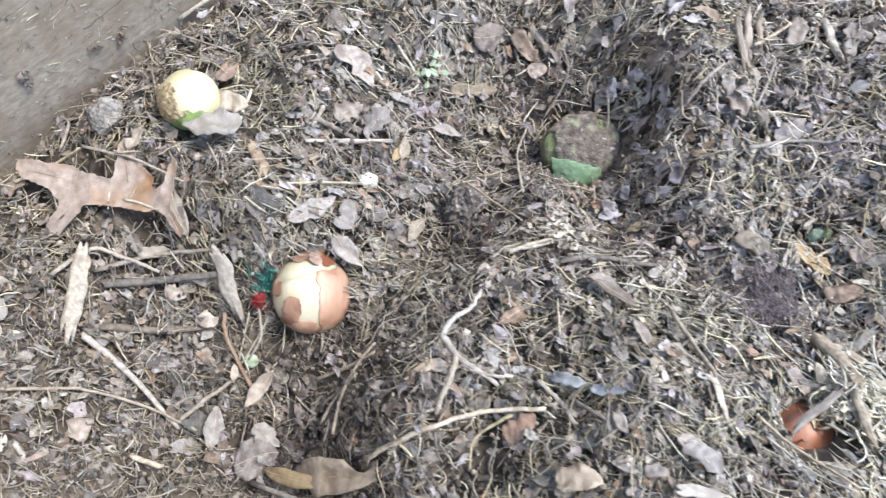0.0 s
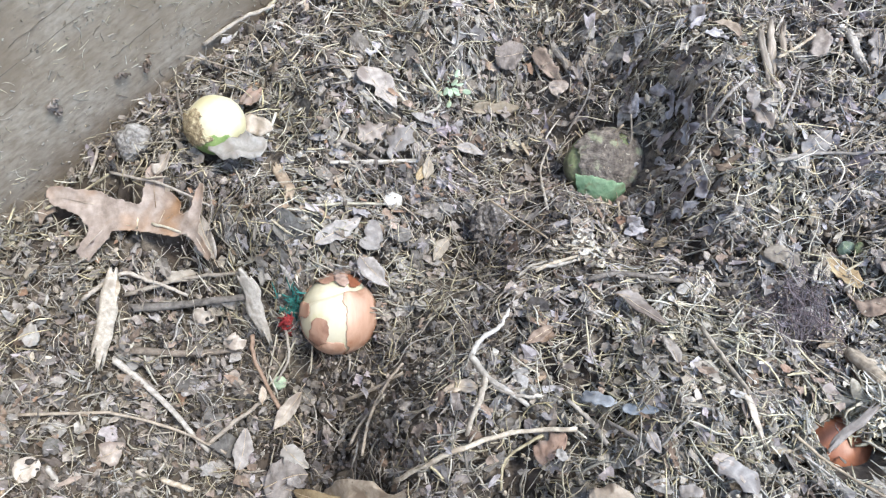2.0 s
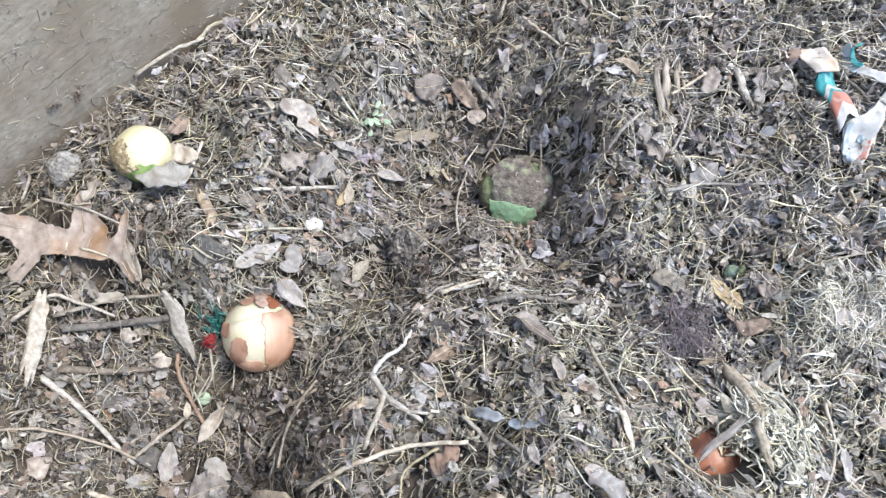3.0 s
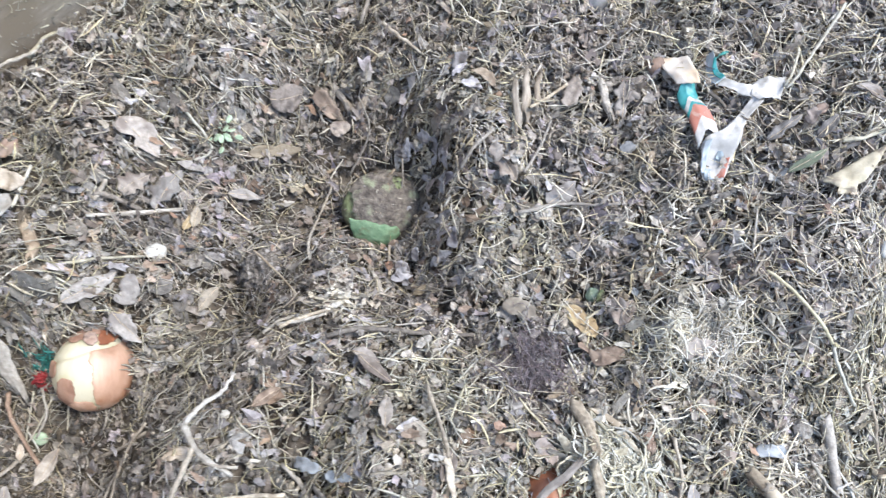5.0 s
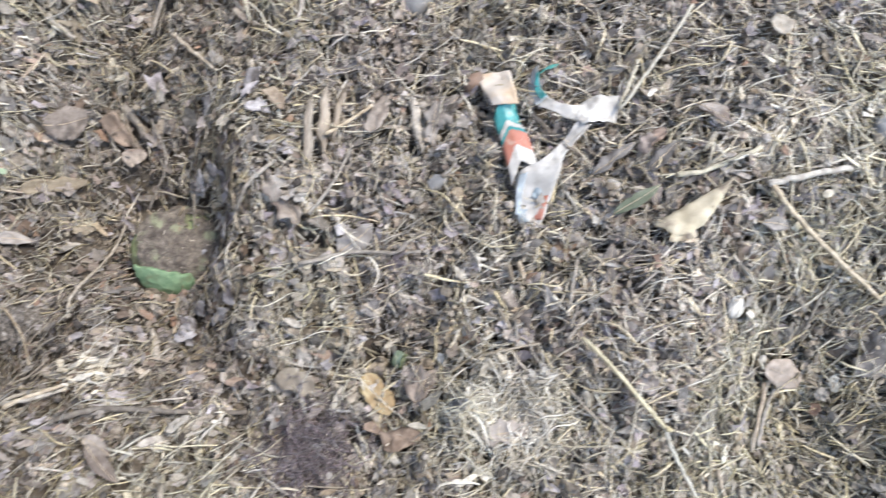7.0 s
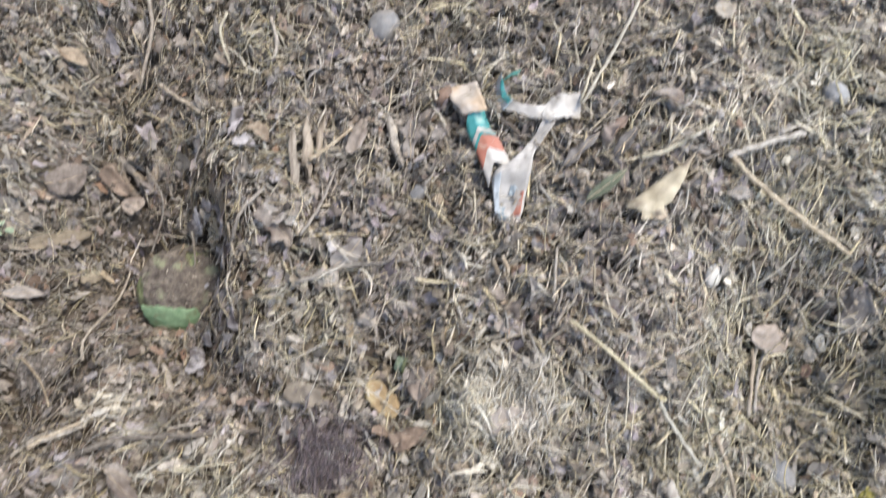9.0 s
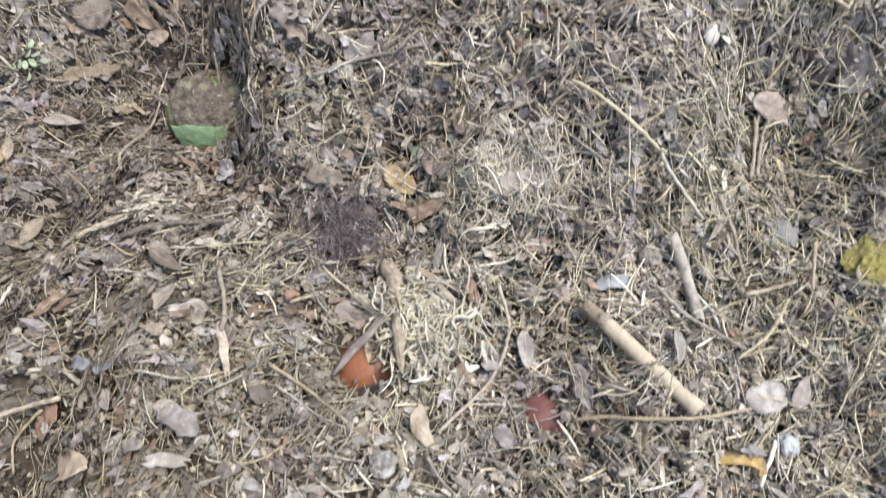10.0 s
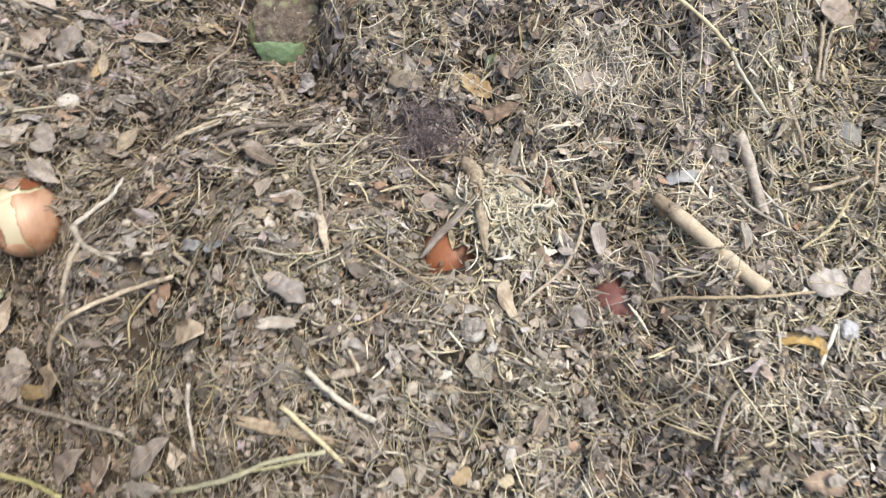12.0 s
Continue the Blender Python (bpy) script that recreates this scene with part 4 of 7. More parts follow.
def oak_leaf(x, y):
    """A large lobed leaf: tapering lobes (from, to, half width) joined along the midrib, bent at their tips."""
    lobes = (((-0.0297, 0.0020), (-0.0713, 0.0119), 0.0158), ((-0.0198, -0.0251), (-0.0396, -0.0462), 0.0132), ((0.0396, -0.0053), (0.0376, 0.0290), 0.0158), ((0.0858, -0.0198), (0.0944, 0.0092), 0.0086), ((0.0792, -0.0264), (0.1003, -0.0561), 0.0086),
             ((-0.0297, -0.0040), (0.0627, -0.0238), 0.0178), ((0.0561, 0.0000), (0.0647, -0.0053), 0.0092), ((0.0594, -0.0238), (0.0871, -0.0251), 0.0106), ((-0.0660, 0.0132), (-0.0805, 0.0172), 0.0079))
    def depth(p):
        total = 0.0
        for a, b, w in lobes:
            a, b = Vector(a), Vector(b)
            f = max(0.0, min(1.0, (p - a).dot(b - a) / (b - a).length_squared))
            total += math.exp((w * (1 - 0.30 * f) - (p - a.lerp(b, f)).length) / 0.0022)
        return 0.0022 * math.log(total + 1e-12) + 0.0014 * noise.noise(Vector((p.x * 190, p.y * 190, 4.0)))
    step = 0.0016
    bm = bmesh.new()
    grid = {}
    for i in range(-78, 76):
        for j in range(-44, 42):
            p = Vector((i * step, j * step))
            if depth(p) > -0.0004:
                grid[i, j] = bm.verts.new((p.x, p.y, 0))
    for (i, j), v in grid.items():
        ring = [grid.get(k) for k in ((i, j), (i + 1, j), (i + 1, j + 1), (i, j + 1))]
        if all(ring):
            bm.faces.new(ring)
    bmesh.ops.delete(bm, geom=[v for v in bm.verts if not v.link_faces], context="VERTS")
    rim = [v for v in bm.verts if v.is_boundary]
    for _ in range(4):
        bmesh.ops.smooth_vert(bm, verts=rim, factor=0.5, use_axis_x=True, use_axis_y=True)
    for v in bm.verts:
        px, py = v.co.x, v.co.y
        near = max(0.0, depth(Vector((px, py))))
        z = 0.006 + 0.55 * (px * px + 2 * py * py) + 0.0030 * noise.noise(Vector((px * 42, py * 42, 2.0))) + 0.0007 * noise.noise(Vector((px * 130, py * 130, 7.0)))
        z += 0.003 * math.exp(-near / 0.003) - 8 * max(0.0, -py - 0.020) ** 2 + 3.0 * max(0.0, px - 0.055) ** 2
        v.co.z = z
    bmesh.ops.solidify(bm, geom=list(bm.faces), thickness=0.0007)
    ob = tagged(new("oak_leaf", finish("oak_leaf", bm, OAK_LEAF)), "large tan lobed oak leaf, curled at its edges", "leaf")
    ob.matrix_basis = on_heap(x, y, 8, 0.009, follow=0.35)
    lift = lambda q: Vector((q[0], q[1], 0.0065 + 0.55 * (q[0] ** 2 + 2 * q[1] ** 2) + 0.0030 * noise.noise(Vector((q[0] * 42, q[1] * 42, 2.0)))))
    for a, b, w in lobes[:5]:
        pts = [lift(Vector(a).lerp(Vector(b), f)) for f in (0.0, 0.25, 0.5, 0.75, 0.95)]
        part("vein", tube("vein", pts, (0.0005, 0.0002), TAN_LEAF, 5), ob)
    return ob


def wrapper():
    """A torn plastic wrapper: a flattened printed roll, a cream end and a long loose strip."""
    def at(x, y, up):
        return Vector((x, y, height(x, y) + up))
    o = at(0.404, 0.300, 0.0)
    thing = tagged(new("wrapper"), "torn striped plastic wrapper, rolled and lying on the heap", "wrapper")
    thing.location = o

    def sheet(name, edges, film, words, crumple=0.002, seed=0, cross=10, thick=0.0004):
        """A crumpled piece of film between two edges, given by pairs of places and their heights over the litter."""
        runs = [curve_through([at(*e[k]) - o for e in edges], 7) for k in (0, 1)]
        verts, faces, n = [], [], len(runs[0])
        for layer in (0, 1):
            for i in range(n):
                for j in range(cross + 1):
                    q = runs[0][i].lerp(runs[1][i], j / cross)
                    dent = noise.noise(Vector((q.x * 90, q.y * 90, seed * 2.3))) + 0.45 * noise.noise(Vector((q.x * 260, q.y * 260, seed)))
                    verts.append(q + Vector((0, 0, crumple * dent - layer * thick)))
        m, k = n * (cross + 1), lambda i, j: i * (cross + 1) + j
        for i in range(n - 1):
            for j in range(cross):
                q = (k(i, j), k(i + 1, j), k(i + 1, j + 1), k(i, j + 1))
                faces += [q, tuple(v + m for v in reversed(q))]
        ring = [k(i, 0) for i in range(n)] + [k(n - 1, j) for j in range(1, cross + 1)] + [k(i, cross) for i in range(n - 2, -1, -1)] + [k(0, j) for j in range(cross - 1, 0, -1)]
        faces += [(a, a + m, b + m, b) for a, b in zip(ring, ring[1:] + ring[:1])]
        return part(name, solid(name, verts, faces, film), thing, words)

    # the roll: stripes run slantwise down both sides of a ridge
    axis = [at(0.3925, 0.330, 0.011) - o, at(0.3975, 0.313, 0.011) - o, at(0.4037, 0.2945, 0.011) - o, at(0.4125, 0.267, 0.010) - o, at(0.4165, 0.2540, 0.009) - o, at(0.4185, 0.2470, 0.008) - o]
    run = curve_through(axis, 12)
    steps = [0.0]
    for a, b in zip(run, run[1:]):
        steps.append(steps[-1] + (b - a).length)

    def along(d):
        d = max(0.0, min(steps[-1] - 1e-6, d))
        i = max(k for k in range(len(run) - 1) if steps[k] <= d)
        return run[i].lerp(run[i + 1], (d - steps[i]) / (steps[i + 1] - steps[i])), (run[i + 1] - run[i]).normalized()

    bands = ((-0.006, 0.0165, TEAL_FILM, "teal band"), (0.0165, 0.0240, PALE_FILM, "white stripe"), (0.0240, 0.0295, TEAL_FILM, "teal stripe"), (0.0295, 0.0480, RED_FILM, "brick-red band"), (0.0480, 0.0630, PALE_FILM, "white torn end of the roll"))
    sides = 28
    for a, b, film, words in bands:
        verts, faces, rows = [], [], 8
        for i in range(rows + 1):
            for k in range(sides):
                t = 2 * math.pi * k / sides
                v = math.cos(t)
                d = a + (b - a) * i / rows + (0.0085 * (v + 0.1) if v > -0.1 else 0.0190 * (-0.1 - v))
                c, ahead = along(d)
                side = ahead.cross(Vector((0, 0, 1))).normalized()
                w = 0.0092 + 0.065 * max(0.0, d) * (1 - 6 * max(0.0, d))
                ridge = 0.0016 * math.exp(-((v + 0.1) / 0.16) ** 2) if math.sin(t) > 0 else 0.0
                dent = 0.0010 * noise.noise(Vector((d * 170, v * 2.2, 5.0)))
                verts.append(c - side * (v * w) + Vector((0, 0, math.sin(t) * 0.0048 + ridge + dent)))
        for i in range(rows):
            for k in range(sides):
                faces.append((i * sides + k, i * sides + (k + 1) % sides, (i + 1) * sides + (k + 1) % sides, (i + 1) * sides + k))
        part("band", solid("band", verts, faces, film), thing, words)
    sheet("cream_end", (((0.3700, 0.3605, 0.012), (0.3960, 0.3615, 0.012)), ((0.3725, 0.3470, 0.017), (0.3990, 0.3480, 0.018)), ((0.3790, 0.3340, 0.019), (0.4020, 0.3350, 0.020)), ((0.3835, 0.3250, 0.017), (0.4050, 0.3240, 0.018))), CREAM_FILM, "cream folded end", 0.003, 4)
    sheet("cream_end", (((0.3700, 0.3600, 0.009), (0.3960, 0.3610, 0.009)), ((0.3760, 0.3420, 0.006), (0.3990, 0.3430, 0.006)), ((0.3850, 0.3260, 0.006), (0.4030, 0.3250, 0.006))), CREAM_FILM, "underside of the cream end", 0.002, 5)
    part("brown_tip", tube("brown_tip", [at(0.3590, 0.350, 0.008) - o, at(0.3660, 0.354, 0.011) - o, at(0.3735, 0.356, 0.011) - o], (0.0065, 0.0085), RUST_LEAF, 9, 0.15, 2, flat=0.6), thing, "brown stained end")
    # the loose strip, from its torn lower end to the flag and the printed tail
    sheet("loose_strip", (((0.4115, 0.2275, 0.004), (0.4265, 0.2240, 0.004)), ((0.4085, 0.2355, 0.007), (0.4315, 0.2335, 0.008)), ((0.4075, 0.2480, 0.012), (0.4350, 0.2480, 0.014)), ((0.4085, 0.2640, 0.017), (0.4395, 0.2620, 0.017)),
                          ((0.4240, 0.2720, 0.019), (0.4420, 0.2745, 0.018)), ((0.4345, 0.2830, 0.019), (0.4480, 0.2860, 0.018)), ((0.4440, 0.2970, 0.018), (0.4560, 0.2965, 0.017)), ((0.4520, 0.3085, 0.018), (0.4620, 0.3040, 0.016))), PALE_FILM, "long white loose strip with a torn tip", 0.0035, 3)
    sheet("loose_strip", (((0.4500, 0.3100, 0.018), (0.4560, 0.3030, 0.017)), ((0.4560, 0.3270, 0.019), (0.4635, 0.3050, 0.017)), ((0.4680, 0.3325, 0.018), (0.4740, 0.3090, 0.014)), ((0.4840, 0.3330, 0.012), (0.4840, 0.3135, 0.010))), PALE_FILM, "crumpled white flag of film", 0.005, 13)
    sheet("loose_strip", (((0.4560, 0.3245, 0.019), (0.4535, 0.3060, 0.017)), ((0.4455, 0.3200, 0.018), (0.4430, 0.3115, 0.016)), ((0.4330, 0.3240, 0.016), (0.4310, 0.3165, 0.014)), ((0.4255, 0.3330, 0.014), (0.4205, 0.3215, 0.012))), PALE_FILM, "white folded strip", 0.003, 9)
    sheet("tail", (((0.4275, 0.3290, 0.014), (0.4190, 0.3230, 0.010)), ((0.4205, 0.3420, 0.018), (0.4140, 0.3360, 0.009)), ((0.4185, 0.3560, 0.019), (0.4130, 0.3520, 0.008)), ((0.4190, 0.3640, 0.016), (0.4150, 0.3630, 0.008))), BLUE_FILM, "pale tail of film standing on edge", 0.002, 21)
    sheet("print", (((0.4262, 0.3290, 0.0160), (0.4225, 0.3260, 0.0145)), ((0.4212, 0.3410, 0.0195), (0.4172, 0.3385, 0.0165)), ((0.4192, 0.3535, 0.0200), (0.4172, 0.3520, 0.0180))), TEAL_FILM, "teal printed edge", 0.002, 21)
    sheet("print", (((0.4188, 0.3500, 0.0205), (0.4170, 0.3480, 0.0195)), ((0.4280, 0.3640, 0.012), (0.4260, 0.3590, 0.012)), ((0.4360, 0.3680, 0.007), (0.4340, 0.3640, 0.007))), NET_GREEN, "dark teal fold of film", 0.002, 22)
    sheet("print", (((0.4085, 0.2330, 0.0085), (0.4120, 0.2320, 0.0095)), ((0.4080, 0.2480, 0.0145), (0.4125, 0.2480, 0.0155)), ((0.4092, 0.2620, 0.0185), (0.4150, 0.2625, 0.0195))), BLUE_FILM, "pale blue fold at the torn edge", 0.0035, 3)
    sheet("print", (((0.4200, 0.2465, 0.0150), (0.4270, 0.2450, 0.0155)), ((0.4215, 0.2520, 0.0165), (0.4285, 0.2515, 0.0170)), ((0.4225, 0.2560, 0.0175), (0.4265, 0.2570, 0.0180))), BLUE_PRINT, "small blue print", 0.0035, 3)
    sheet("print", (((0.4225, 0.2300, 0.0085), (0.4290, 0.2290, 0.0090)), ((0.4220, 0.2400, 0.0125), (0.4310, 0.2400, 0.0135)), ((0.4260, 0.2470, 0.0150), (0.4330, 0.2480, 0.0155))), RED_FILM, "faded red print on a torn tip", 0.0035, 3)
    sheet("print", (((0.4125, 0.2280, 0.0058), (0.4215, 0.2255, 0.0058)), ((0.4105, 0.2330, 0.0085), (0.4205, 0.2320, 0.0085)), ((0.4120, 0.2375, 0.0105), (0.4180, 0.2375, 0.0110))), BLUE_PRINT, "grey-blue torn tip", 0.0035, 3)
    return thing


def barked_stick():
    """A short thick stick, its bark left at one end."""
    a, b = Vector((0.472, -0.051, 0.006)), Vector((0.5315, -0.1225, 0.023))
    run = [(b - a) * (k / 14) + Vector((0, 0, 0.002 * math.sin(k * 0.5))) for k in range(15)]
    ob = tagged(new("stick", tube("stick", run, (0.0064, 0.0063), STICK_WOOD, 14, 0.035, 4, ragged=0.0012)), "thick bare pale stick with bark at one end", "stick")
    ob.location = a
    back = (a - b).normalized()
    run = [back * (0.020 - 0.0027 * k) + Vector((0, 0, -0.003 + 0.0005 * k)) for k in range(9)]
    part("bark", tube("bark", run, (0.0052, 0.0062), TAN_WOOD, 14, 0.10, 8, ragged=0.002), ob, "rough brown bark")
    ring = [(b - a).normalized() * d for d in (-0.003, 0.0, 0.003)]
    part("bark_collar", tube("bark_collar", ring, (0.0078, 0.0074), TAN_WOOD, 14, 0.22, 9, ragged=0.003), ob, "frayed dark collar of bark")
    return ob


def sprout(x, y):
    """A small pale green weed."""
    base = tagged(new("weed"), "small pale green sprouting weed", "plant")
    base.location = (x, y, height(x, y))
    rng = random.Random(5)
    for k in range(16):
        a = rng.uniform(0, 6.28)
        d = rng.uniform(0.006, 0.020)
        tip = Vector((math.cos(a) * d, math.sin(a) * d, rng.uniform(0.004, 0.016)))
        part("stem", tube("stem", [Vector((0, 0, -0.004)), tip * 0.5 + Vector((0, 0, 0.004)), tip], (0.0006, 0.0004), GREEN_STEM, 5), base)
        bm = bmesh.new()
        bmesh.ops.create_icosphere(bm, subdivisions=2, radius=1)
        for v in bm.verts:
            v.co = Vector((v.co.x * 0.0050, v.co.y * 0.0032, v.co.z * 0.0008 + 0.0009 * (v.co.x ** 2)))
        part("leaf", finish("leaf", bm, GREEN_SCRAP), base, m=Matrix.Translation(tip) @ pose(0, 0, 0, rng.uniform(-30, 30), rng.uniform(-30, 30), math.degrees(a)))
    return base


def folded_husk():
    """A dry husk folded along its straight edge: a triangle with a pointed tip and a ragged base."""
    tip, heel, toe = Vector((0.5655, 0.2590)), Vector((0.5105, 0.2240)), Vector((0.5285, 0.2060))
    nu, nv = 26, 9
    verts, faces = [], []
    a = Vector((*heel, height(*heel)))
    for layer in (0, 1):
        for i in range(nu + 1):
            u = i / nu
            for j in range(nv + 1):
                s = j / nv
                fray = 0.10 * noise.noise(Vector((s * 5, 1.0, 2.0))) * (1 - u) ** 2
                upper, lower = heel.lerp(tip, u + fray), toe.lerp(tip, u + fray)
                out = (lower - upper) * (1 + 0.55 * math.sin(math.pi * u) * u + 0.22 * noise.noise(Vector((u * 9, 4.0, 1.0))) * (1 - u))
                q = upper + out * s
                rise = 0.012 * math.sin(math.pi * s * 0.62 + 0.5) * (1 - 0.6 * u) + 0.0022 * noise.noise(Vector((q.x * 120, q.y * 120, 3.0))) + 0.0008 * noise.noise(Vector((q.x * 420, q.y * 420, 6.0)))
                verts.append(Vector((q.x, q.y, height(heel.x, heel.y) * (1 - u) + height(tip.x, tip.y) * u + 0.003 + rise - 0.0008 * layer)) - a)
    n, k = (nu + 1) * (nv + 1), lambda i, j: i * (nv + 1) + j
    for i in range(nu):
        for j in range(nv):
            q = (k(i, j), k(i, j + 1), k(i + 1, j + 1), k(i + 1, j))
            faces += [q, tuple(p + n for p in reversed(q))]
    ring = [k(i, 0) for i in range(nu + 1)] + [k(nu, j) for j in range(1, nv + 1)] + [k(i, nv) for i in range(nu - 1, -1, -1)] + [k(0, j) for j in range(nv - 1, 0, -1)]
    faces += [(p, q, q + n, p + n) for p, q in zip(ring, ring[1:] + ring[:1])]
    ob = tagged(new("husk", solid("husk", verts, faces, SPECKLED)), "speckled pale dry husk folded lengthwise", "husk")
    ob.location = a
    clear_along(Vector((*heel.lerp(toe, 0.5), 0)), Vector((*tip, 0)), 0.014, 0.3)
    return ob


def bunch(name, label, x, y, r, n, length, width, material, seed, heading=None, spread=0.5, lift=(0.0, 0.008), bend=0.5):
    """A matted bunch of fibres in one place."""
    rng = np.random.default_rng(seed + 100)
    places = (rng.normal(x, r * 0.55, n), rng.normal(y, r * 0.55, n))
    return strands(name, label, n, length, width, material, seed, None, segs=6, bend=bend, wobble=0.10, tilt=9, lift=lift, flat=0.8, category="fibres", places=places, heading=heading, spread=spread)


for x, y, r in ((-0.168, 0.0, 0.040), (-0.312, 0.165, 0.032), (0.086, 0.222, 0.053), (0.291, -0.081, 0.024), (0.419, -0.115, 0.017), (-0.393, 0.069, 0.042), (-0.445, 0.082, 0.040), (-0.350, 0.060, 0.035)):
    clear(x, y, r, 0.06 if x > -0.34 else 0.22)
clear(0.2645, 0.043, 0.028, 0.45)
clear(0.410, 0.078, 0.030, 0.45)
peeled_onion(-0.168, 0.000, -0.036, 0.0375)
cream_squash(-0.312, 0.1655, 0.030, 0.0297)
green_squash(0.086, 0.2215, -0.0985, 0.0425)
oak_leaf(-0.396, 0.077)
wrapper()
barked_stick()
sprout(-0.0911, 0.2722)
buried_onion(0.2875, -0.0770, -0.0010, 0.0285, DARK_SKIN, "orange-brown onion half buried in litter", 8)
buried_onion(0.419, -0.115, -0.0405, 0.0245, RED_SKIN, "dark red onion half buried in litter", 120)
lump("foil_ball", "small crumpled silver foil ball", "foil", 0.607, -0.148, 0.0095, FOIL, 5, 0.9, 0.32, 0.2)
folded_husk()
leaf("grey curled leaf leaning on an onion", (-0.1504, 0.058), (-0.1195, 0.029), 0.020, GREY_LEAF, "ovate", 312, 0.3, 0.5, 0.012)


def peel_curl():
    """A curl of orange peel."""
    o = Vector((0.557, -0.166, height(0.557, -0.166)))
    pts = [Vector((0.024 * math.cos(a), 0.011 * math.sin(a), 0.011 + 0.003 * math.sin(2 * a))) for a in (-0.3, 0.5, 1.3, 2.1, 2.9, 3.6)]
    v, f = ribbon(pts, (0.006, 0.009, 0.010, 0.011, 0.009, 0.006), [(0.4 * math.cos(a), 0.4 * math.sin(a), 1) for a in (-0.3, 0.5, 1.3, 2.1, 2.9, 3.6)], 0.0012, 0.002, 4)
    ob = tagged(new("peel", solid("peel", v, f, PEEL)), "curled orange-yellow fruit peel on the litter", "peel")
    ob.location = o
    return ob


peel_curl()
bunch("straw_mat", "pale matted tuft of dry grass", 0.4097, 0.0784, 0.036, 560, (0.016, 0.060), (0.0007, 0.0021), PALE_FIBRE, 41, lift=(0.003, 0.017), bend=0.35)
bunch("net_scrap", "dark teal scrap of plastic net under an onion", -0.2120, 0.0010, 0.0105, 90, (0.006, 0.018), (0.0008, 0.0026), NET_GREEN, 48, lift=(0.002, 0.013), bend=0.2)
bunch("net_scrap", "dark red scrap of plastic net beside an onion", -0.2200, -0.0135, 0.0065, 50, (0.006, 0.016), (0.0008, 0.0026), NET_RED, 49, heading=20, spread=0.4, lift=(0.002, 0.012), bend=0.2)
bunch("fibre_mat", "dark purple-grey mat of plant fibre", 0.2645, 0.0430, 0.032, 460, (0.012, 0.046), (0.0005, 0.0014), FIBRE, 42, heading=-58, spread=0.7, lift=(0.001, 0.013), bend=0.5)
bunch("fibre_bundle", "grey bundle of frayed plant fibre", 0.1214, 0.348, 0.028, 90, (0.012, 0.045), (0.0008, 0.0022), GREY_FIBRE, 43, heading=88, spread=1.1, lift=(-0.002, 0.008), bend=0.25)
tuft = np.random.default_rng(61)
flakes("chaff_tuft", "small pale pinkish tuft of chaff", 130, (0.005, 0.022), SLIVER, 44, None, aspect=(0.15, 0.6), tilt=34, lift=(0.0, 0.018), ragged=0.5, category="chaff", places=(tuft.normal(0.071, 0.012, 130), tuft.normal(0.089, 0.009, 130)))
flakes("pale_mat", "pale matted patch of shredded grass", 150, (0.006, 0.028), SLIVER, 46, None, aspect=(0.10, 0.5), tilt=24, lift=(0.0, 0.014), ragged=0.4, category="chaff", places=(tuft.normal(0.408, 0.022, 150), tuft.normal(0.082, 0.020, 150)))
flakes("husk_pile", "pale shredded husks above a buried onion", 170, (0.008, 0.040), SLIVER, 47, None, aspect=(0.10, 0.40), tilt=28, lift=(0.0, 0.016), ragged=0.4, category="husks", places=(tuft.normal(0.328, 0.018, 170), tuft.normal(-0.039, 0.020, 170)))
bunch("straw_tuft", "pale tuft of husks above a buried onion", 0.3319, -0.0434, 0.036, 420, (0.012, 0.045), (0.0008, 0.0042), PALE_FIBRE, 45, heading=-75, spread=0.7, lift=(0.005, 0.019))


# beside the wall
leaf("crumpled grey-tan dead leaf against a rotten squash", (-0.2530, 0.1475), (-0.3090, 0.1330), 0.0330, PALE_SCRAP, "torn", 1, 0.1, 0.1, 0.026)
leaf("torn piece of grey-tan dead leaf beside a rotten squash", (-0.2905, 0.1708), (-0.2603, 0.1792), 0.0247, TAN_LEAF, "torn", 2, 0.1, 0.1, 0.012)
leaf("small tan dry leaf folded upright", (-0.361, 0.1055), (-0.3513, 0.1304), 0.0155, TAN_LEAF, "ovate", 3, 0.2, 0.5, 0.008)
lump("clod", "grey mouldy clod of compost by the wall", "clod", -0.4051, 0.1471, 0.019, CLOD, 4, 0.8, 0.22, 0.35, 1, 0)
twig("thin brown root hanging beside the wall", ((-0.3738, 0.2436), (-0.3755, 0.2143), (-0.3463, 0.1572)), 0.0016, 0.001, ROOT_SOLO, 5, 0.004)
twig("short tan stem along the foot of the wall", ((-0.3619, 0.274), (-0.3263, 0.3036), (-0.2924, 0.3295)), 0.0025, 0.0019, TAN_WOOD, 6, 0.004)
twig("curved pale grass stem at the wall", ((-0.3018, 0.323), (-0.2874, 0.3504), (-0.2571, 0.3624)), 0.0026, 0.0013, YELLOW_STEM, 7, 0.004)
twig("thin curved stem over the litter", ((-0.3915, 0.2604), (-0.3563, 0.2524), (-0.2858, 0.2374)), 0.0012, 0.0008, TAN_WOOD, 8, 0.004)
twig("small crooked stem by the wall", ((-0.4538, 0.1112), (-0.4461, 0.1367), (-0.4575, 0.146)), 0.0018, 0.0012, TAN_WOOD, 9, 0.004)
twig("thin tan stem crossing an oak leaf", ((-0.4823, 0.0669), (-0.454, 0.0918), (-0.4187, 0.107)), 0.0016, 0.0012, YELLOW_STEM, 10, 0.012)
twig("thin brown stem across an oak leaf", ((-0.4142, 0.1074), (-0.3478, 0.0945), (-0.2965, 0.0768)), 0.0017, 0.0011, TAN_WOOD, 11, 0.014)
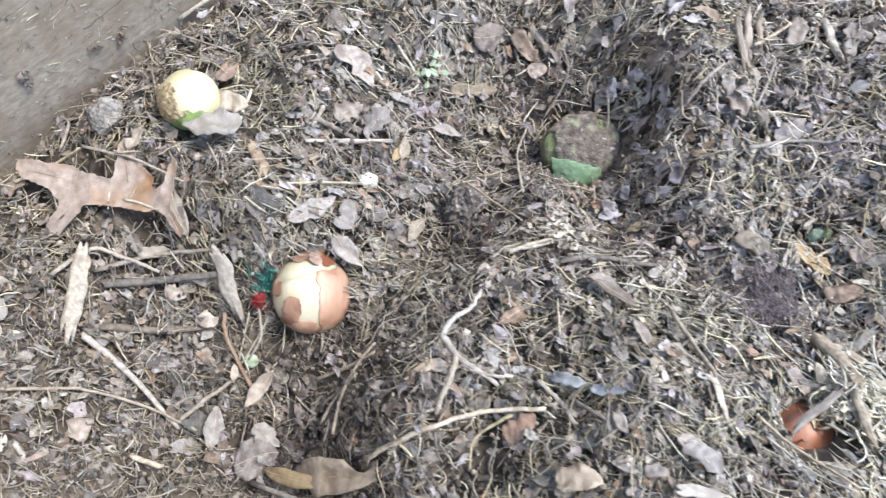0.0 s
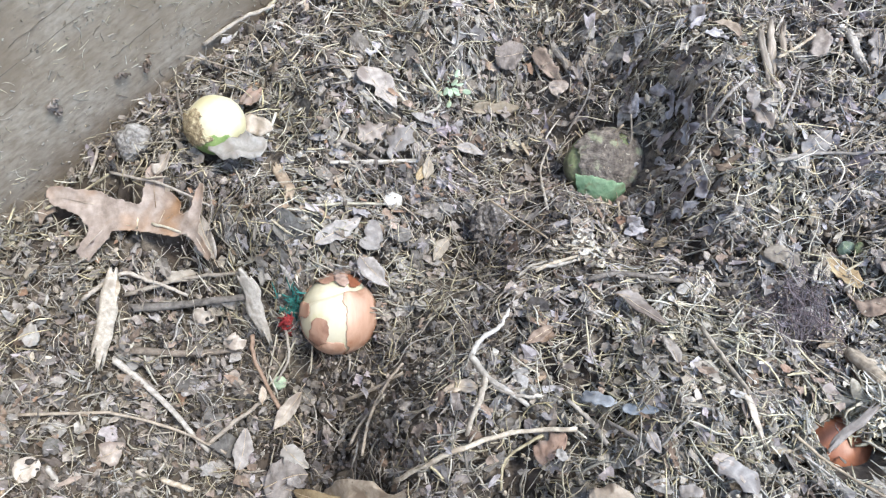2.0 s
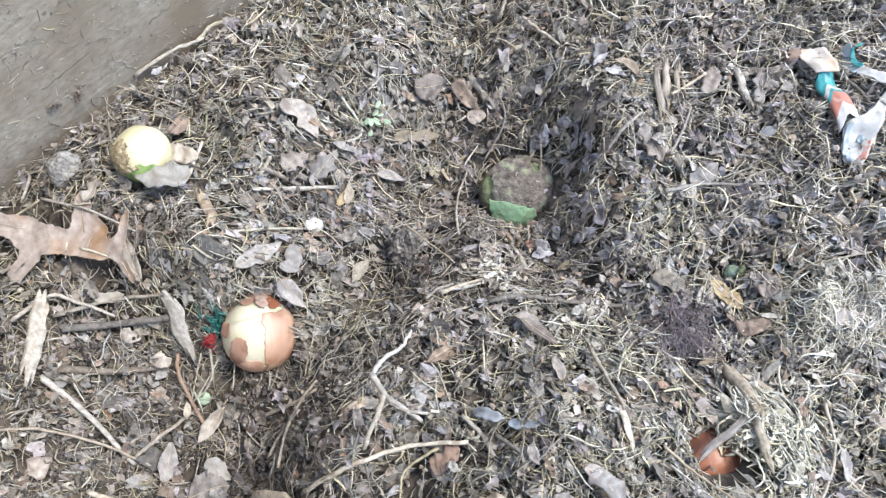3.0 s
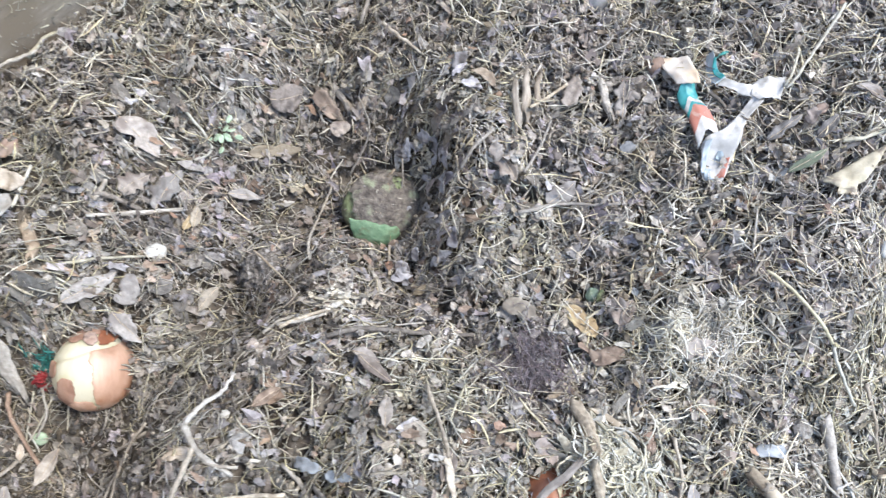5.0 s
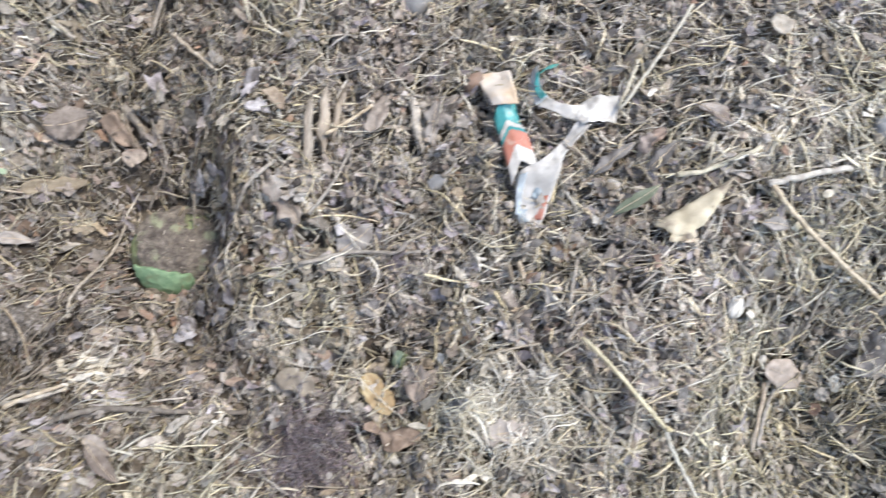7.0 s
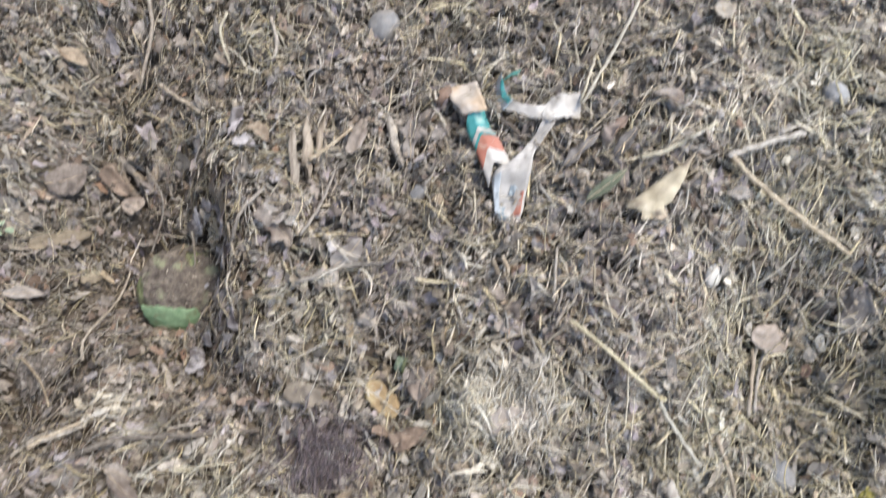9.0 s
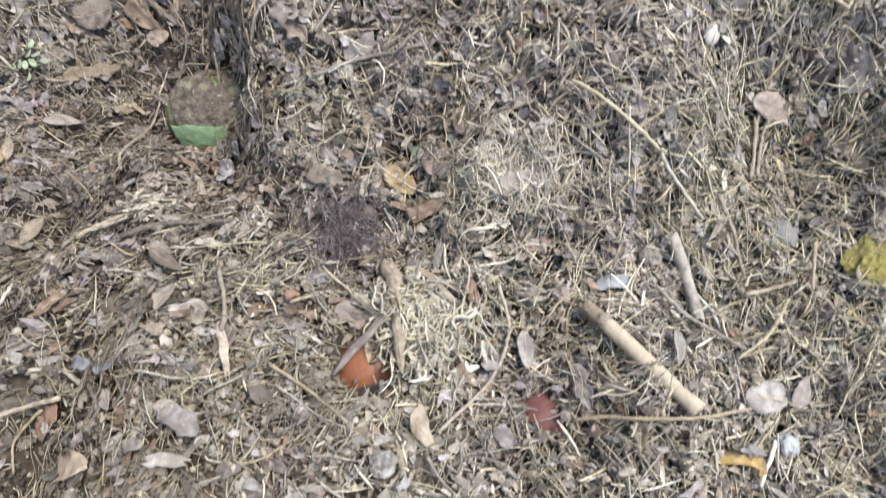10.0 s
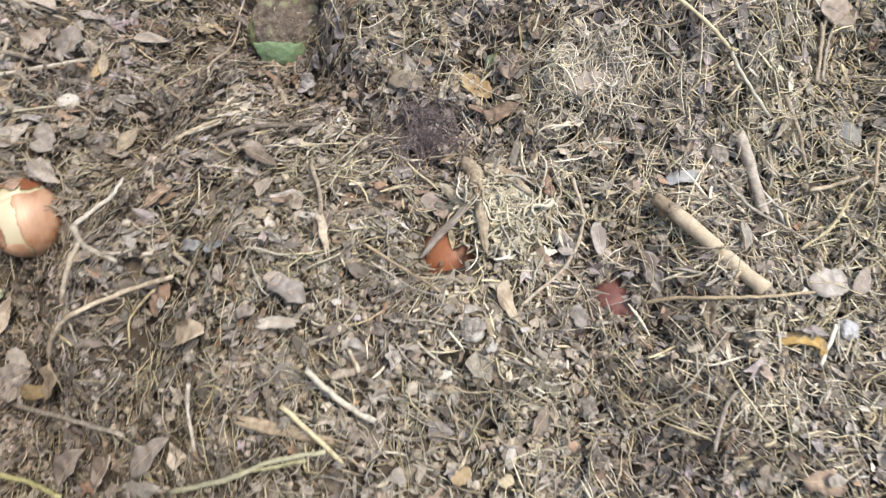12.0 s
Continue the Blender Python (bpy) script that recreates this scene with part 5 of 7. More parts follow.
twig("pale stem on an oak leaf", ((-0.3572, 0.0582), (-0.3253, 0.0513), (-0.2921, 0.0375)), 0.0015, 0.0008, YELLOW_STEM, 12, 0.012)
chip("husk", "twisted dry tan husk", (-0.2457, 0.132), (-0.2173, 0.0871), 0.0123, 0.0062, TAN_LEAF, 13, 0.004)
twig("short pale straw stalk", ((-0.2649, 0.147), (-0.2622, 0.1968)), 0.002, 0.0018, YELLOW_STEM, 14, 0.004)
leaf("small grey leaf upright at the wall", (-0.5248, 0.0839), (-0.5283, 0.116), 0.0133, GREY_LEAF, "ovate", 15, 0.2, 0.4, 0.01)
leaf("curled tan leaf lobe", (-0.2918, 0.032), (-0.3147, 0.0777), 0.0187, TAN_LEAF, "ovate", 16, 0.3, 0.5, 0.006)
leaf("rust-brown scrap of leaf behind a squash", (-0.3016, 0.2171), (-0.2807, 0.2089), 0.0243, RUST_LEAF, "torn", 17, 0.1, 0.1, 0.004)

# between the wall and the hollow
leaf("broad grey dead leaf lying flat", (-0.1812, 0.2604), (-0.1443, 0.2222), 0.031, GREY_LEAF, "ovate", 18, 0.12, 0.12, 0.006)
leaf("ragged grey dead leaf", (-0.1408, 0.1712), (-0.1211, 0.2196), 0.0275, GREY_LEAF, "toothed", 19, 0.1, 0.2, 0.006)
leaf("small lobed grey leaf", (-0.1725, 0.1813), (-0.1512, 0.2076), 0.0261, GREY_LEAF, "toothed", 20, 0.1, 0.2, 0.006)
leaf("pointed grey leaf lying flat", (-0.1918, 0.0554), (-0.1587, 0.1002), 0.0206, GREY_LEAF, "ovate", 21, 0.1, 0.2, 0.007)
leaf("torn grey leaf lying in the litter", (-0.1485, 0.0663), (-0.1454, 0.0985), 0.0227, GREY_LEAF, "torn", 22, 0.1, 0.2, 0.004)
leaf("round flat brown leaf", (-0.0474, 0.3242), (-0.0166, 0.3398), 0.032, BROWN_LEAF, "round", 23, 0.05, 0.05, 0.006)
chip("wood_chip", "brown weathered wood chip", (0.0009, 0.3555), (0.0263, 0.3224), 0.0151, 0.0075, DARK_WOOD, 24, 0.004)
chip("wood_chip", "thin brown wood chip", (0.0167, 0.3593), (0.0372, 0.3287), 0.009, 0.0045, DARK_WOOD, 25, 0.004)
leaf("small pale leaf scrap", (0.0215, 0.3031), (0.0368, 0.3189), 0.0191, GREY_LEAF, "torn", 26, 0.1, 0.2, 0.006)
leaf("narrow torn ochre leaf lying flat", (-0.0658, 0.2596), (-0.0155, 0.2845), 0.0157, OCHRE_LEAF, "torn", 27, 0.12, 0.3, 0.004)
twig("straight bleached stalk lying in the litter", ((-0.1985, 0.1527), (-0.1605, 0.1649), (-0.1141, 0.1808)), 0.0021, 0.0018, BLEACHED, 28, 0.004)
twig("pale straight stalk lying in the litter", ((-0.2028, 0.087), (-0.176, 0.1076), (-0.1404, 0.1201)), 0.0018, 0.0014, YELLOW_STEM, 29, 0.004)
twig("short dark twig lying in the litter", ((-0.1954, 0.1771), (-0.1796, 0.177), (-0.154, 0.1695)), 0.003, 0.0024, DARK_WOOD, 30, 0.004)
twig("short bleached stalk lying in the litter", ((-0.1868, 0.192), (-0.1949, 0.1702)), 0.0024, 0.0018, BLEACHED, 31, 0.004)
twig("bent pale grass stem", ((-0.129, 0.2857), (-0.1001, 0.2544), (-0.1227, 0.229)), 0.0019, 0.0013, YELLOW_STEM, 32, 0.004)
lump("pebble", "smooth white pebble in the litter", "stone", -0.1333, 0.1291, 0.0083, PEBBLE, 33, 0.55, 0.22, 0.35, 1.35, 15)
leaf("small yellowish leaf scrap", (-0.1117, 0.157), (-0.1081, 0.1805), 0.0096, OCHRE_LEAF, "ovate", 34, 0.2, 0.2, 0.005)
leaf("small yellow-brown leaf lying in the litter", (-0.0725, 0.1042), (-0.0849, 0.074), 0.015, OCHRE_LEAF, "lance", 35, 0.1, 0.2, 0.004)
twig("thin curved stem over a green squash", ((0.102, 0.2524), (0.0751, 0.2391), (0.0519, 0.2573)), 0.0013, 0.001, TAN_WOOD, 36, 0.03)
twig("thin root hanging in a hollow", ((0.1086, 0.2658), (0.1113, 0.2361), (0.0946, 0.2236)), 0.0013, 0.0009, ROOT_SOLO, 37, 0.02)
twig("thin stem leaning in a hollow", ((0.0427, 0.263), (0.0637, 0.3071), (0.0491, 0.3424)), 0.0013, 0.001, TAN_WOOD, 38, 0.01)
twig("short pale stalk lying in the litter", ((0.0058, 0.0463), (0.0234, 0.0651), (0.0759, 0.0796)), 0.0017, 0.0011, BLEACHED, 40, 0.004)
twig("long grey-brown twig lying across the heap", ((0.0695, 0.0472), (0.1022, 0.0592), (0.1539, 0.0626), (0.204, 0.0674)), 0.0024, 0.0022, DARK_WOOD, 41, 0.009)
leaf("pale flat wood scrap", (0.1506, 0.0475), (0.1654, 0.06), 0.0115, BLEACHED, "torn", 42, 0.05, 0.05, 0.009)
leaf("pale chip of wood", (0.128, 0.063), (0.1461, 0.062), 0.0096, BLEACHED, "torn", 43, 0.05, 0.05, 0.009)
twig("short bleached stalk standing on end", ((0.1089, 0.1357), (0.1036, 0.169)), 0.0018, 0.0018, BLEACHED, 44, 0.004)

# below the peeled onion
chip("splinter", "long bleached splinter of wood", (-0.3915, 0.0031), (-0.3914, -0.0804), 0.0171, 0.0077, BLEACHED, 45, 0.012)
chip("splinter", "bleached splinter of wood", (-0.3866, 0.0033), (-0.3846, -0.0307), 0.008, 0.004, BLEACHED, 46, 0.014)
chip("husk", "frayed bleached husk lying in the litter", (-0.2597, 0.0194), (-0.237, -0.0299), 0.0180, 0.0056, BLEACHED, 47, 0.012)
twig("weathered grey-brown twig lying in the litter", ((-0.3701, -0.0222), (-0.3228, -0.0103), (-0.2567, 0.0049)), 0.0045, 0.0034, DARK_WOOD, 48, 0.008)
twig("weathered dark twig half buried", ((-0.3627, -0.0624), (-0.3146, -0.0555), (-0.2629, -0.041)), 0.004, 0.0029, DARK_WOOD, 49, 0.003)
twig("bent tan stem lying in the litter", ((-0.4146, -0.0224), (-0.3847, 0.0082), (-0.3584, 0.0062), (-0.3181, -0.0024)), 0.0023, 0.0017, TAN_WOOD, 50, 0.008)
twig("tan stem lying in the litter", ((-0.3787, -0.0106), (-0.3202, 0.015), (-0.2592, 0.0228)), 0.0025, 0.0017, TAN_WOOD, 51, 0.006)
twig("long tan twig lying in the litter", ((-0.3793, -0.0731), (-0.3375, -0.0984), (-0.2853, -0.1445)), 0.0034, 0.0023, TAN_WOOD, 52, 0.008)
twig("reddish brown stem lying in the litter", ((-0.2565, -0.0286), (-0.2482, -0.0544), (-0.217, -0.1004)), 0.0026, 0.002, BROWN_STEM, 53, 0.01)
twig("slanting tan stem lying in the litter", ((-0.2863, -0.139), (-0.2544, -0.1029), (-0.2284, -0.0795)), 0.0023, 0.0017, TAN_WOOD, 54, 0.008)
twig("long thin curved stem", ((-0.4498, -0.138), (-0.4006, -0.1288), (-0.362, -0.1239), (-0.3122, -0.1298), (-0.2665, -0.1444)), 0.0018, 0.0013, TAN_WOOD, 55, 0.01)
twig("thin curled pale stem", ((-0.2174, -0.0032), (-0.2044, -0.0081), (-0.2358, -0.0744), (-0.2311, -0.0239)), 0.0011, 0.0009, YELLOW_STEM, 56, 0.004)
twig("thin pale curved stem", ((-0.2214, -0.0182), (-0.2165, -0.0449), (-0.227, -0.0679)), 0.0014, 0.0012, BLEACHED, 57, 0.006)
leaf("curled narrow brown leaf", (-0.2, -0.0752), (-0.2237, -0.1171), 0.0152, TAN_LEAF, "lance", 58, 0.2, 0.4, 0.01)
leaf("small tan leaf lying in the litter", (-0.2376, -0.0919), (-0.2405, -0.0755), 0.0082, TAN_LEAF, "lance", 59, 0.1, 0.3, 0.008)
lump("leaf_scrap", "small pale green scrap of leaf", "leaf", -0.2268, -0.0687, 0.0077, GREEN_SCRAP, 60, 0.35, 0.1, 0.1, 1, 0)
twig("long thin curved stem", ((-0.1213, -0.1315), (-0.1195, -0.0971), (-0.1065, -0.0677), (-0.0919, -0.046)), 0.0016, 0.0013, TAN_WOOD, 61, 0.008)
twig("thin grey stem lying in the litter", ((-0.153, -0.0805), (-0.1204, -0.0694), (-0.0902, -0.0544)), 0.0019, 0.0014, TAN_WOOD, 62, 0.006)
twig("thin grey stem lying in the litter", ((-0.1388, -0.1212), (-0.1283, -0.0994), (-0.1048, -0.0759)), 0.0017, 0.0011, TAN_WOOD, 63, 0.006)
twig("thick bleached forked twig", ((-0.0243, -0.0489), (-0.008, -0.0664), (0.0083, -0.0754), (0.0238, -0.0831)), 0.003, 0.0018, BLEACHED, 64, 0.035)
twig("bleached fork of a twig", ((-0.0241, -0.0499), (-0.0193, -0.0323), (-0.0043, -0.0162), (0.0012, -0.0004)), 0.0025, 0.0015, BLEACHED, 65, 0.035)
twig("bleached side shoot of a twig", ((-0.0102, -0.0647), (-0.0115, -0.0808), (-0.0202, -0.1123)), 0.0027, 0.0022, BLEACHED, 66, 0.035)
twig("short pale shoot lying in the litter", ((-0.0035, -0.0726), (0.0108, -0.0773), (0.0292, -0.0777)), 0.0018, 0.0014, BLEACHED, 67, 0.035)
twig("long pale bare twig", ((-0.0783, -0.1509), (-0.0512, -0.1362), (-0.0241, -0.1215), (0.0135, -0.1035), (0.0648, -0.0945)), 0.0023, 0.0019, BLEACHED, 68, 0.012)
twig("thin shoot by a pale twig", ((-0.0613, -0.1253), (-0.0465, -0.1377), (-0.0363, -0.145)), 0.0014, 0.0009, YELLOW_STEM, 69, 0.008)
twig("thin pale stem lying in the litter", ((0.0391, -0.1013), (0.0125, -0.1227), (0.0104, -0.1475)), 0.0014, 0.0009, YELLOW_STEM, 70, 0.006)
leaf("narrow pale leaf lying in the litter", (0.1145, -0.0942), (0.1252, -0.1078), 0.01, GREY_LEAF, "lance", 71, 0.1, 0.3, 0.008)
leaf("dark grey leaf scrap", (0.1909, -0.0726), (0.1955, -0.0435), 0.0125, DARK_LEAF, "ovate", 72, 0.1, 0.3, 0.008)
leaf("rust-brown leaf scrap lying in the litter", (0.0337, -0.1172), (0.0584, -0.1008), 0.02, RUST_LEAF, "torn", 73, 0.1, 0.1, 0.006)
leaf("small whitish leaf scrap", (0.0563, -0.1209), (0.0531, -0.1111), 0.009, PALE_SCRAP, "torn", 74, 0.1, 0.1, 0.012)
twig("short tan twig lying in the litter", ((0.0575, -0.0715), (0.0748, -0.0853), (0.0894, -0.1051)), 0.0023, 0.0019, TAN_WOOD, 75, 0.006)
twig("short dark twig lying in the litter", ((0.0873, -0.086), (0.1086, -0.0998), (0.1123, -0.108)), 0.0018, 0.0014, DARK_WOOD, 76, 0.006)
leaf("crumpled blue-grey scrap of plastic film", (0.0680, -0.0694), (0.094, -0.0716), 0.0115, BLUE_SCRAP, "torn", 77, 0.3, 0.3, 0.004)
leaf("curled grey leaf lying in the litter", (-0.3751, -0.1671), (-0.3553, -0.1478), 0.0254, GREY_LEAF, "ovate", 78, 0.3, 0.2, 0.006)
leaf("grey leaf half buried", (-0.2543, -0.159), (-0.2534, -0.1166), 0.0209, GREY_LEAF, "ovate", 79, 0.2, 0.2, 0.006)
leaf("pale grey lobed leaf scrap", (-0.2107, -0.1276), (-0.1848, -0.1498), 0.0235, PALE_SCRAP, "toothed", 80, 0.1, 0.1, 0.008)
leaf("dark grey-brown leaf lying in the litter", (-0.2276, -0.1692), (-0.181, -0.1576), 0.0408, DARK_LEAF, "ovate", 81, 0.1, 0.1, 0.004)
leaf("tan leaf scrap lying in the litter", (-0.4393, -0.1972), (-0.4275, -0.1747), 0.0218, TAN_LEAF, "round", 82, 0.1, 0.1, 0.006)
twig("short white stalk lying in the litter", ((-0.3171, -0.1769), (-0.2881, -0.1835)), 0.0028, 0.0028, BLEACHED, 83, 0.004)
twig("short pale stalk lying in the litter", ((-0.4196, -0.1813), (-0.4038, -0.1948)), 0.0027, 0.0027, BLEACHED, 84, 0.004)
leaf("crumpled whitish scrap of paper", (-0.3427, 0.0124), (-0.3154, 0.0211), 0.0138, PALE_SCRAP, "torn", 85, 0.3, 0.3, 0.004)
leaf("tan crumpled leaf lying in the litter", (-0.2782, -0.0317), (-0.2635, -0.043), 0.0195, TAN_LEAF, "torn", 86, 0.3, 0.3, 0.008)
leaf("tan crumpled leaf scrap", (-0.314, -0.0152), (-0.2945, -0.0198), 0.0172, TAN_LEAF, "torn", 87, 0.3, 0.3, 0.004)
leaf("yellowish leaf scrap lying in the litter", (-0.4798, -0.0091), (-0.4715, 0.0078), 0.0173, OCHRE_LEAF, "torn", 88, 0.3, 0.3, 0.004)
leaf("pale crumpled leaf lying in the litter", (-0.4653, -0.0642), (-0.4478, -0.0672), 0.0224, PALE_SCRAP, "torn", 89, 0.3, 0.3, 0.006)
leaf("tan curled leaf lying in the litter", (-0.0171, -0.0695), (-0.0456, -0.0779), 0.0143, TAN_LEAF, "ovate", 90, 0.3, 0.3, 0.006)
leaf("broad tan leaf half buried", (-0.1655, -0.1723), (-0.0536, -0.156), 0.0344, TAN_LEAF, "ovate", 91, 0.1, 0.2, 0)

# the ridge right of the hollow
chip("wood_stub", "upright weathered wooden stub", (0.2308, 0.2722), (0.2255, 0.3296), 0.0084, 0.0067, STUB, 92, 0.012)
chip("wood_stub", "split weathered wooden stub", (0.2379, 0.2946), (0.2386, 0.3484), 0.0116, 0.0069, STUB, 93, 0.01)
chip("wood_stub", "thin weathered wooden stub", (0.2484, 0.3056), (0.252, 0.3486), 0.0067, 0.0047, STUB, 94, 0.01)
twig("straight pale stalk lying in the litter", ((0.242, 0.3027), (0.2615, 0.3183), (0.2797, 0.3348)), 0.0017, 0.0014, BLEACHED, 95, 0.012)
twig("thin slanting stem lying in the litter", ((0.241, 0.226), (0.2552, 0.2589), (0.2648, 0.2924)), 0.0016, 0.0012, TAN_WOOD, 96, 0.008)
leaf("upright torn grey leaf", (0.2822, 0.3073), (0.2856, 0.3477), 0.021, GREY_LEAF, "torn", 97, 0.2, 0.2, 0.008)
chip("wood_chip", "grey-brown wood sliver lying in the litter", (0.3144, 0.3474), (0.3268, 0.2946), 0.0086, 0.0052, TAN_WOOD, 98, 0.008)
leaf("ragged grey leaf lying in the litter", (0.3323, 0.2968), (0.34, 0.3363), 0.0243, GREY_LEAF, "toothed", 99, 0.2, 0.2, 0.006)
leaf("curled tan bark scrap", (0.1812, 0.3477), (0.2023, 0.3205), 0.0149, TAN_LEAF, "torn", 100, 0.3, 0.3, 0.006)
leaf("crumpled grey leaf lying in the litter", (0.2113, 0.2396), (0.2338, 0.2172), 0.0254, GREY_LEAF, "toothed", 101, 0.35, 0.3, 0.008)
leaf("crumpled grey leaf scrap", (0.2046, 0.2444), (0.2177, 0.236), 0.0165, GREY_LEAF, "torn", 102, 0.35, 0.3, 0.01)
leaf("ragged flat grey leaf", (0.2681, 0.1994), (0.2904, 0.2275), 0.0243, GREY_LEAF, "toothed", 103, 0.1, 0.1, 0.005)
twig("thin brown twig lying in the litter", ((0.2372, 0.1856), (0.2775, 0.2001), (0.3102, 0.2005), (0.3352, 0.2021)), 0.0018, 0.0014, TAN_WOOD, 104, 0.01)
twig("grey stem lying in the litter", ((0.1765, 0.2293), (0.1904, 0.246), (0.2074, 0.2646)), 0.0019, 0.0014, TAN_WOOD, 105, 0.01)
twig("thin pale stem lying in the litter", ((0.1721, 0.242), (0.1766, 0.2206), (0.1859, 0.2086)), 0.0011, 0.0009, BLEACHED, 106, 0.01)
twig("thin grey stem beside a green squash", ((0.0285, 0.1348), (0.0224, 0.1591), (0.0169, 0.213), (0.0237, 0.2452)), 0.0016, 0.0012, BLEACHED, 107, 0.01)
leaf("smooth dark grey leaf", (0.4807, 0.1761), (0.4813, 0.2117), 0.0116, DARK_LEAF, "ovate", 108, 0.1, 0.2, 0.006)
leaf("half-dried green leaf blade", (0.481, 0.2297), (0.5131, 0.2537), 0.0101, GREEN_BLADE, "lance", 109, 0.1, 0.5, 0.01)
leaf("grey curled leaf lying in the litter", (0.4658, 0.2652), (0.496, 0.2906), 0.0129, GREY_LEAF, "ovate", 110, 0.2, 0.4, 0.008)
leaf("dark grey-brown leaf lying in the litter", (0.5035, 0.2641), (0.5252, 0.2847), 0.0125, DARK_LEAF, "ovate", 111, 0.2, 0.4, 0.008)
leaf("crumpled orange-brown leaf scrap", (0.4992, 0.2811), (0.5126, 0.2942), 0.0143, RUST_LEAF, "torn", 112, 0.4, 0.3, 0.008)
leaf("small grey leaf lying in the litter", (0.541, 0.3186), (0.5621, 0.2965), 0.014, GREY_LEAF, "ovate", 113, 0.1, 0.2, 0.008)
twig("pale stalk lying in the litter", ((0.5237, 0.2585), (0.5453, 0.262), (0.5821, 0.2799)), 0.002, 0.0016, YELLOW_STEM, 114, 0.012)
leaf("dark leaf scrap lying in the litter", (0.5126, 0.2384), (0.5092, 0.2579), 0.0083, DARK_LEAF, "lance", 115, 0.1, 0.3, 0.006)
leaf("upright brown leaf lying in the litter", (0.4414, 0.1927), (0.4477, 0.2244), 0.0129, BROWN_LEAF, "lance", 116, 0.3, 0.4, 0.006)
twig("thin white stem lying in the litter", ((0.4519, 0.1537), (0.4562, 0.1957)), 0.0013, 0.001, BLEACHED, 117, 0.01)
chip("splinter", "short white splinter lying in the litter", (0.4061, 0.1939), (0.4105, 0.1774), 0.0044, 0.0035, BLEACHED, 118, 0.008)
chip("splinter", "short white splinter lying in the litter", (0.4131, 0.1949), (0.4176, 0.18), 0.0044, 0.0035, BLEACHED, 119, 0.008)
twig("dark twig beside a torn wrapper", ((0.4033, 0.3329), (0.4218, 0.3151), (0.4378, 0.2983)), 0.0023, 0.0018, DARK_WOOD, 120, 0.004)
twig("pale grass stem lying in the litter", ((0.4989, 0.3671), (0.4892, 0.3366), (0.4834, 0.3224)), 0.0015, 0.0013, YELLOW_STEM, 121, 0.016)
twig("tan stem lying in the litter", ((0.4516, 0.1334), (0.4632, 0.154)), 0.0014, 0.0012, TAN_WOOD, 122, 0.008)
twig("long yellow jointed stem", ((0.4624, 0.1369), (0.4809, 0.1178), (0.5065, 0.0926), (0.526, 0.08)), 0.0016, 0.0017, YELLOW_STEM, 123, 0.014)
twig("lower joint of a long yellow stem", ((0.526, 0.08), (0.5357, 0.063), (0.5598, 0.0321)), 0.0018, 0.0014, YELLOW_STEM, 124, 0.014)
twig("thin slanting stem lying in the litter", ((0.4336, 0.1274), (0.4631, 0.0943), (0.4911, 0.072)), 0.0011, 0.0008, TAN_WOOD, 125, 0.008)
twig("pale thin stalk lying in the litter", ((0.3774, 0.1182), (0.4018, 0.1259), (0.4331, 0.1337)), 0.0012, 0.0009, BLEACHED, 126, 0.008)
twig("pale thin stalk lying in the litter", ((0.4009, 0.159), (0.4127, 0.1417), (0.4292, 0.1336)), 0.001, 0.0009, BLEACHED, 127, 0.008)
twig("straight white stalk lying in the litter", ((0.6191, 0.0788), (0.6258, 0.1073), (0.6318, 0.1259)), 0.0016, 0.0014, BLEACHED, 128, 0.01)
leaf("broad pale grey leaf", (0.6525, 0.1293), (0.618, 0.1391), 0.0235, GREY_LEAF, "round", 129, 0.1, 0.1, 0.01)
leaf("bright yellow-tan fallen leaf", (0.299, 0.1095), (0.3191, 0.0734), 0.0215, YELLOW_LEAF, "round", 130, 0.15, 0.3, 0.006)
leaf("pale yellow leaf half hidden", (0.2322, 0.1004), (0.2597, 0.0833), 0.0208, OCHRE_LEAF, "torn", 131, 0.15, 0.3, 0.004)
chip("peel", "small curled yellow peel", (0.2766, 0.0718), (0.2817, 0.0914), 0.0053, 0.0027, YELLOW_LEAF, 132, 0.008)
leaf("brown upright leaf lying in the litter", (0.3437, 0.084), (0.352, 0.1129), 0.0208, BROWN_LEAF, "ovate", 133, 0.2, 0.3, 0.006)
leaf("brown torn leaf lying in the litter", (0.3201, 0.0482), (0.3456, 0.0661), 0.0217, BROWN_LEAF, "torn", 134, 0.2, 0.3, 0.004)
twig("pale yellowish stem scrap", ((0.3262, 0.0895), (0.3282, 0.1145)), 0.0016, 0.0014, YELLOW_STEM, 135, 0.004)
lump("plant_scrap", "pale green rotten scrap", "scrap", 0.3268, 0.1195, 0.0043, MOULD_GREEN, 136, 0.6, 0.4, 0.4, 1.4, 60)
twig("thin stem lying in the litter", ((0.162, 0.1404), (0.1622, 0.159), (0.1737, 0.1688)), 0.0013, 0.001, TAN_WOOD, 137, 0.008)
twig("pale straight stalk lying in the litter", ((0.0181, 0.0553), (0.0394, 0.0616), (0.0606, 0.0724)), 0.0019, 0.0014, BLEACHED, 138, 0.009)
leaf("pale boat-shaped leaf lying in the litter", (0.0936, 0.0346), (0.124, 0.0248), 0.0105, GREY_LEAF, "lance", 139, 0.2, 0.3, 0.01)
leaf("grey leaf lying in the litter", (0.1413, -0.0347), (0.1316, -0.0048), 0.0127, GREY_LEAF, "ovate", 140, 0.2, 0.2, 0.006)
leaf("brown leaf standing on edge", (0.3041, -0.0292), (0.3006, 0.0097), 0.0137, BROWN_LEAF, "lance", 141, 0.3, 0.4, 0.008)
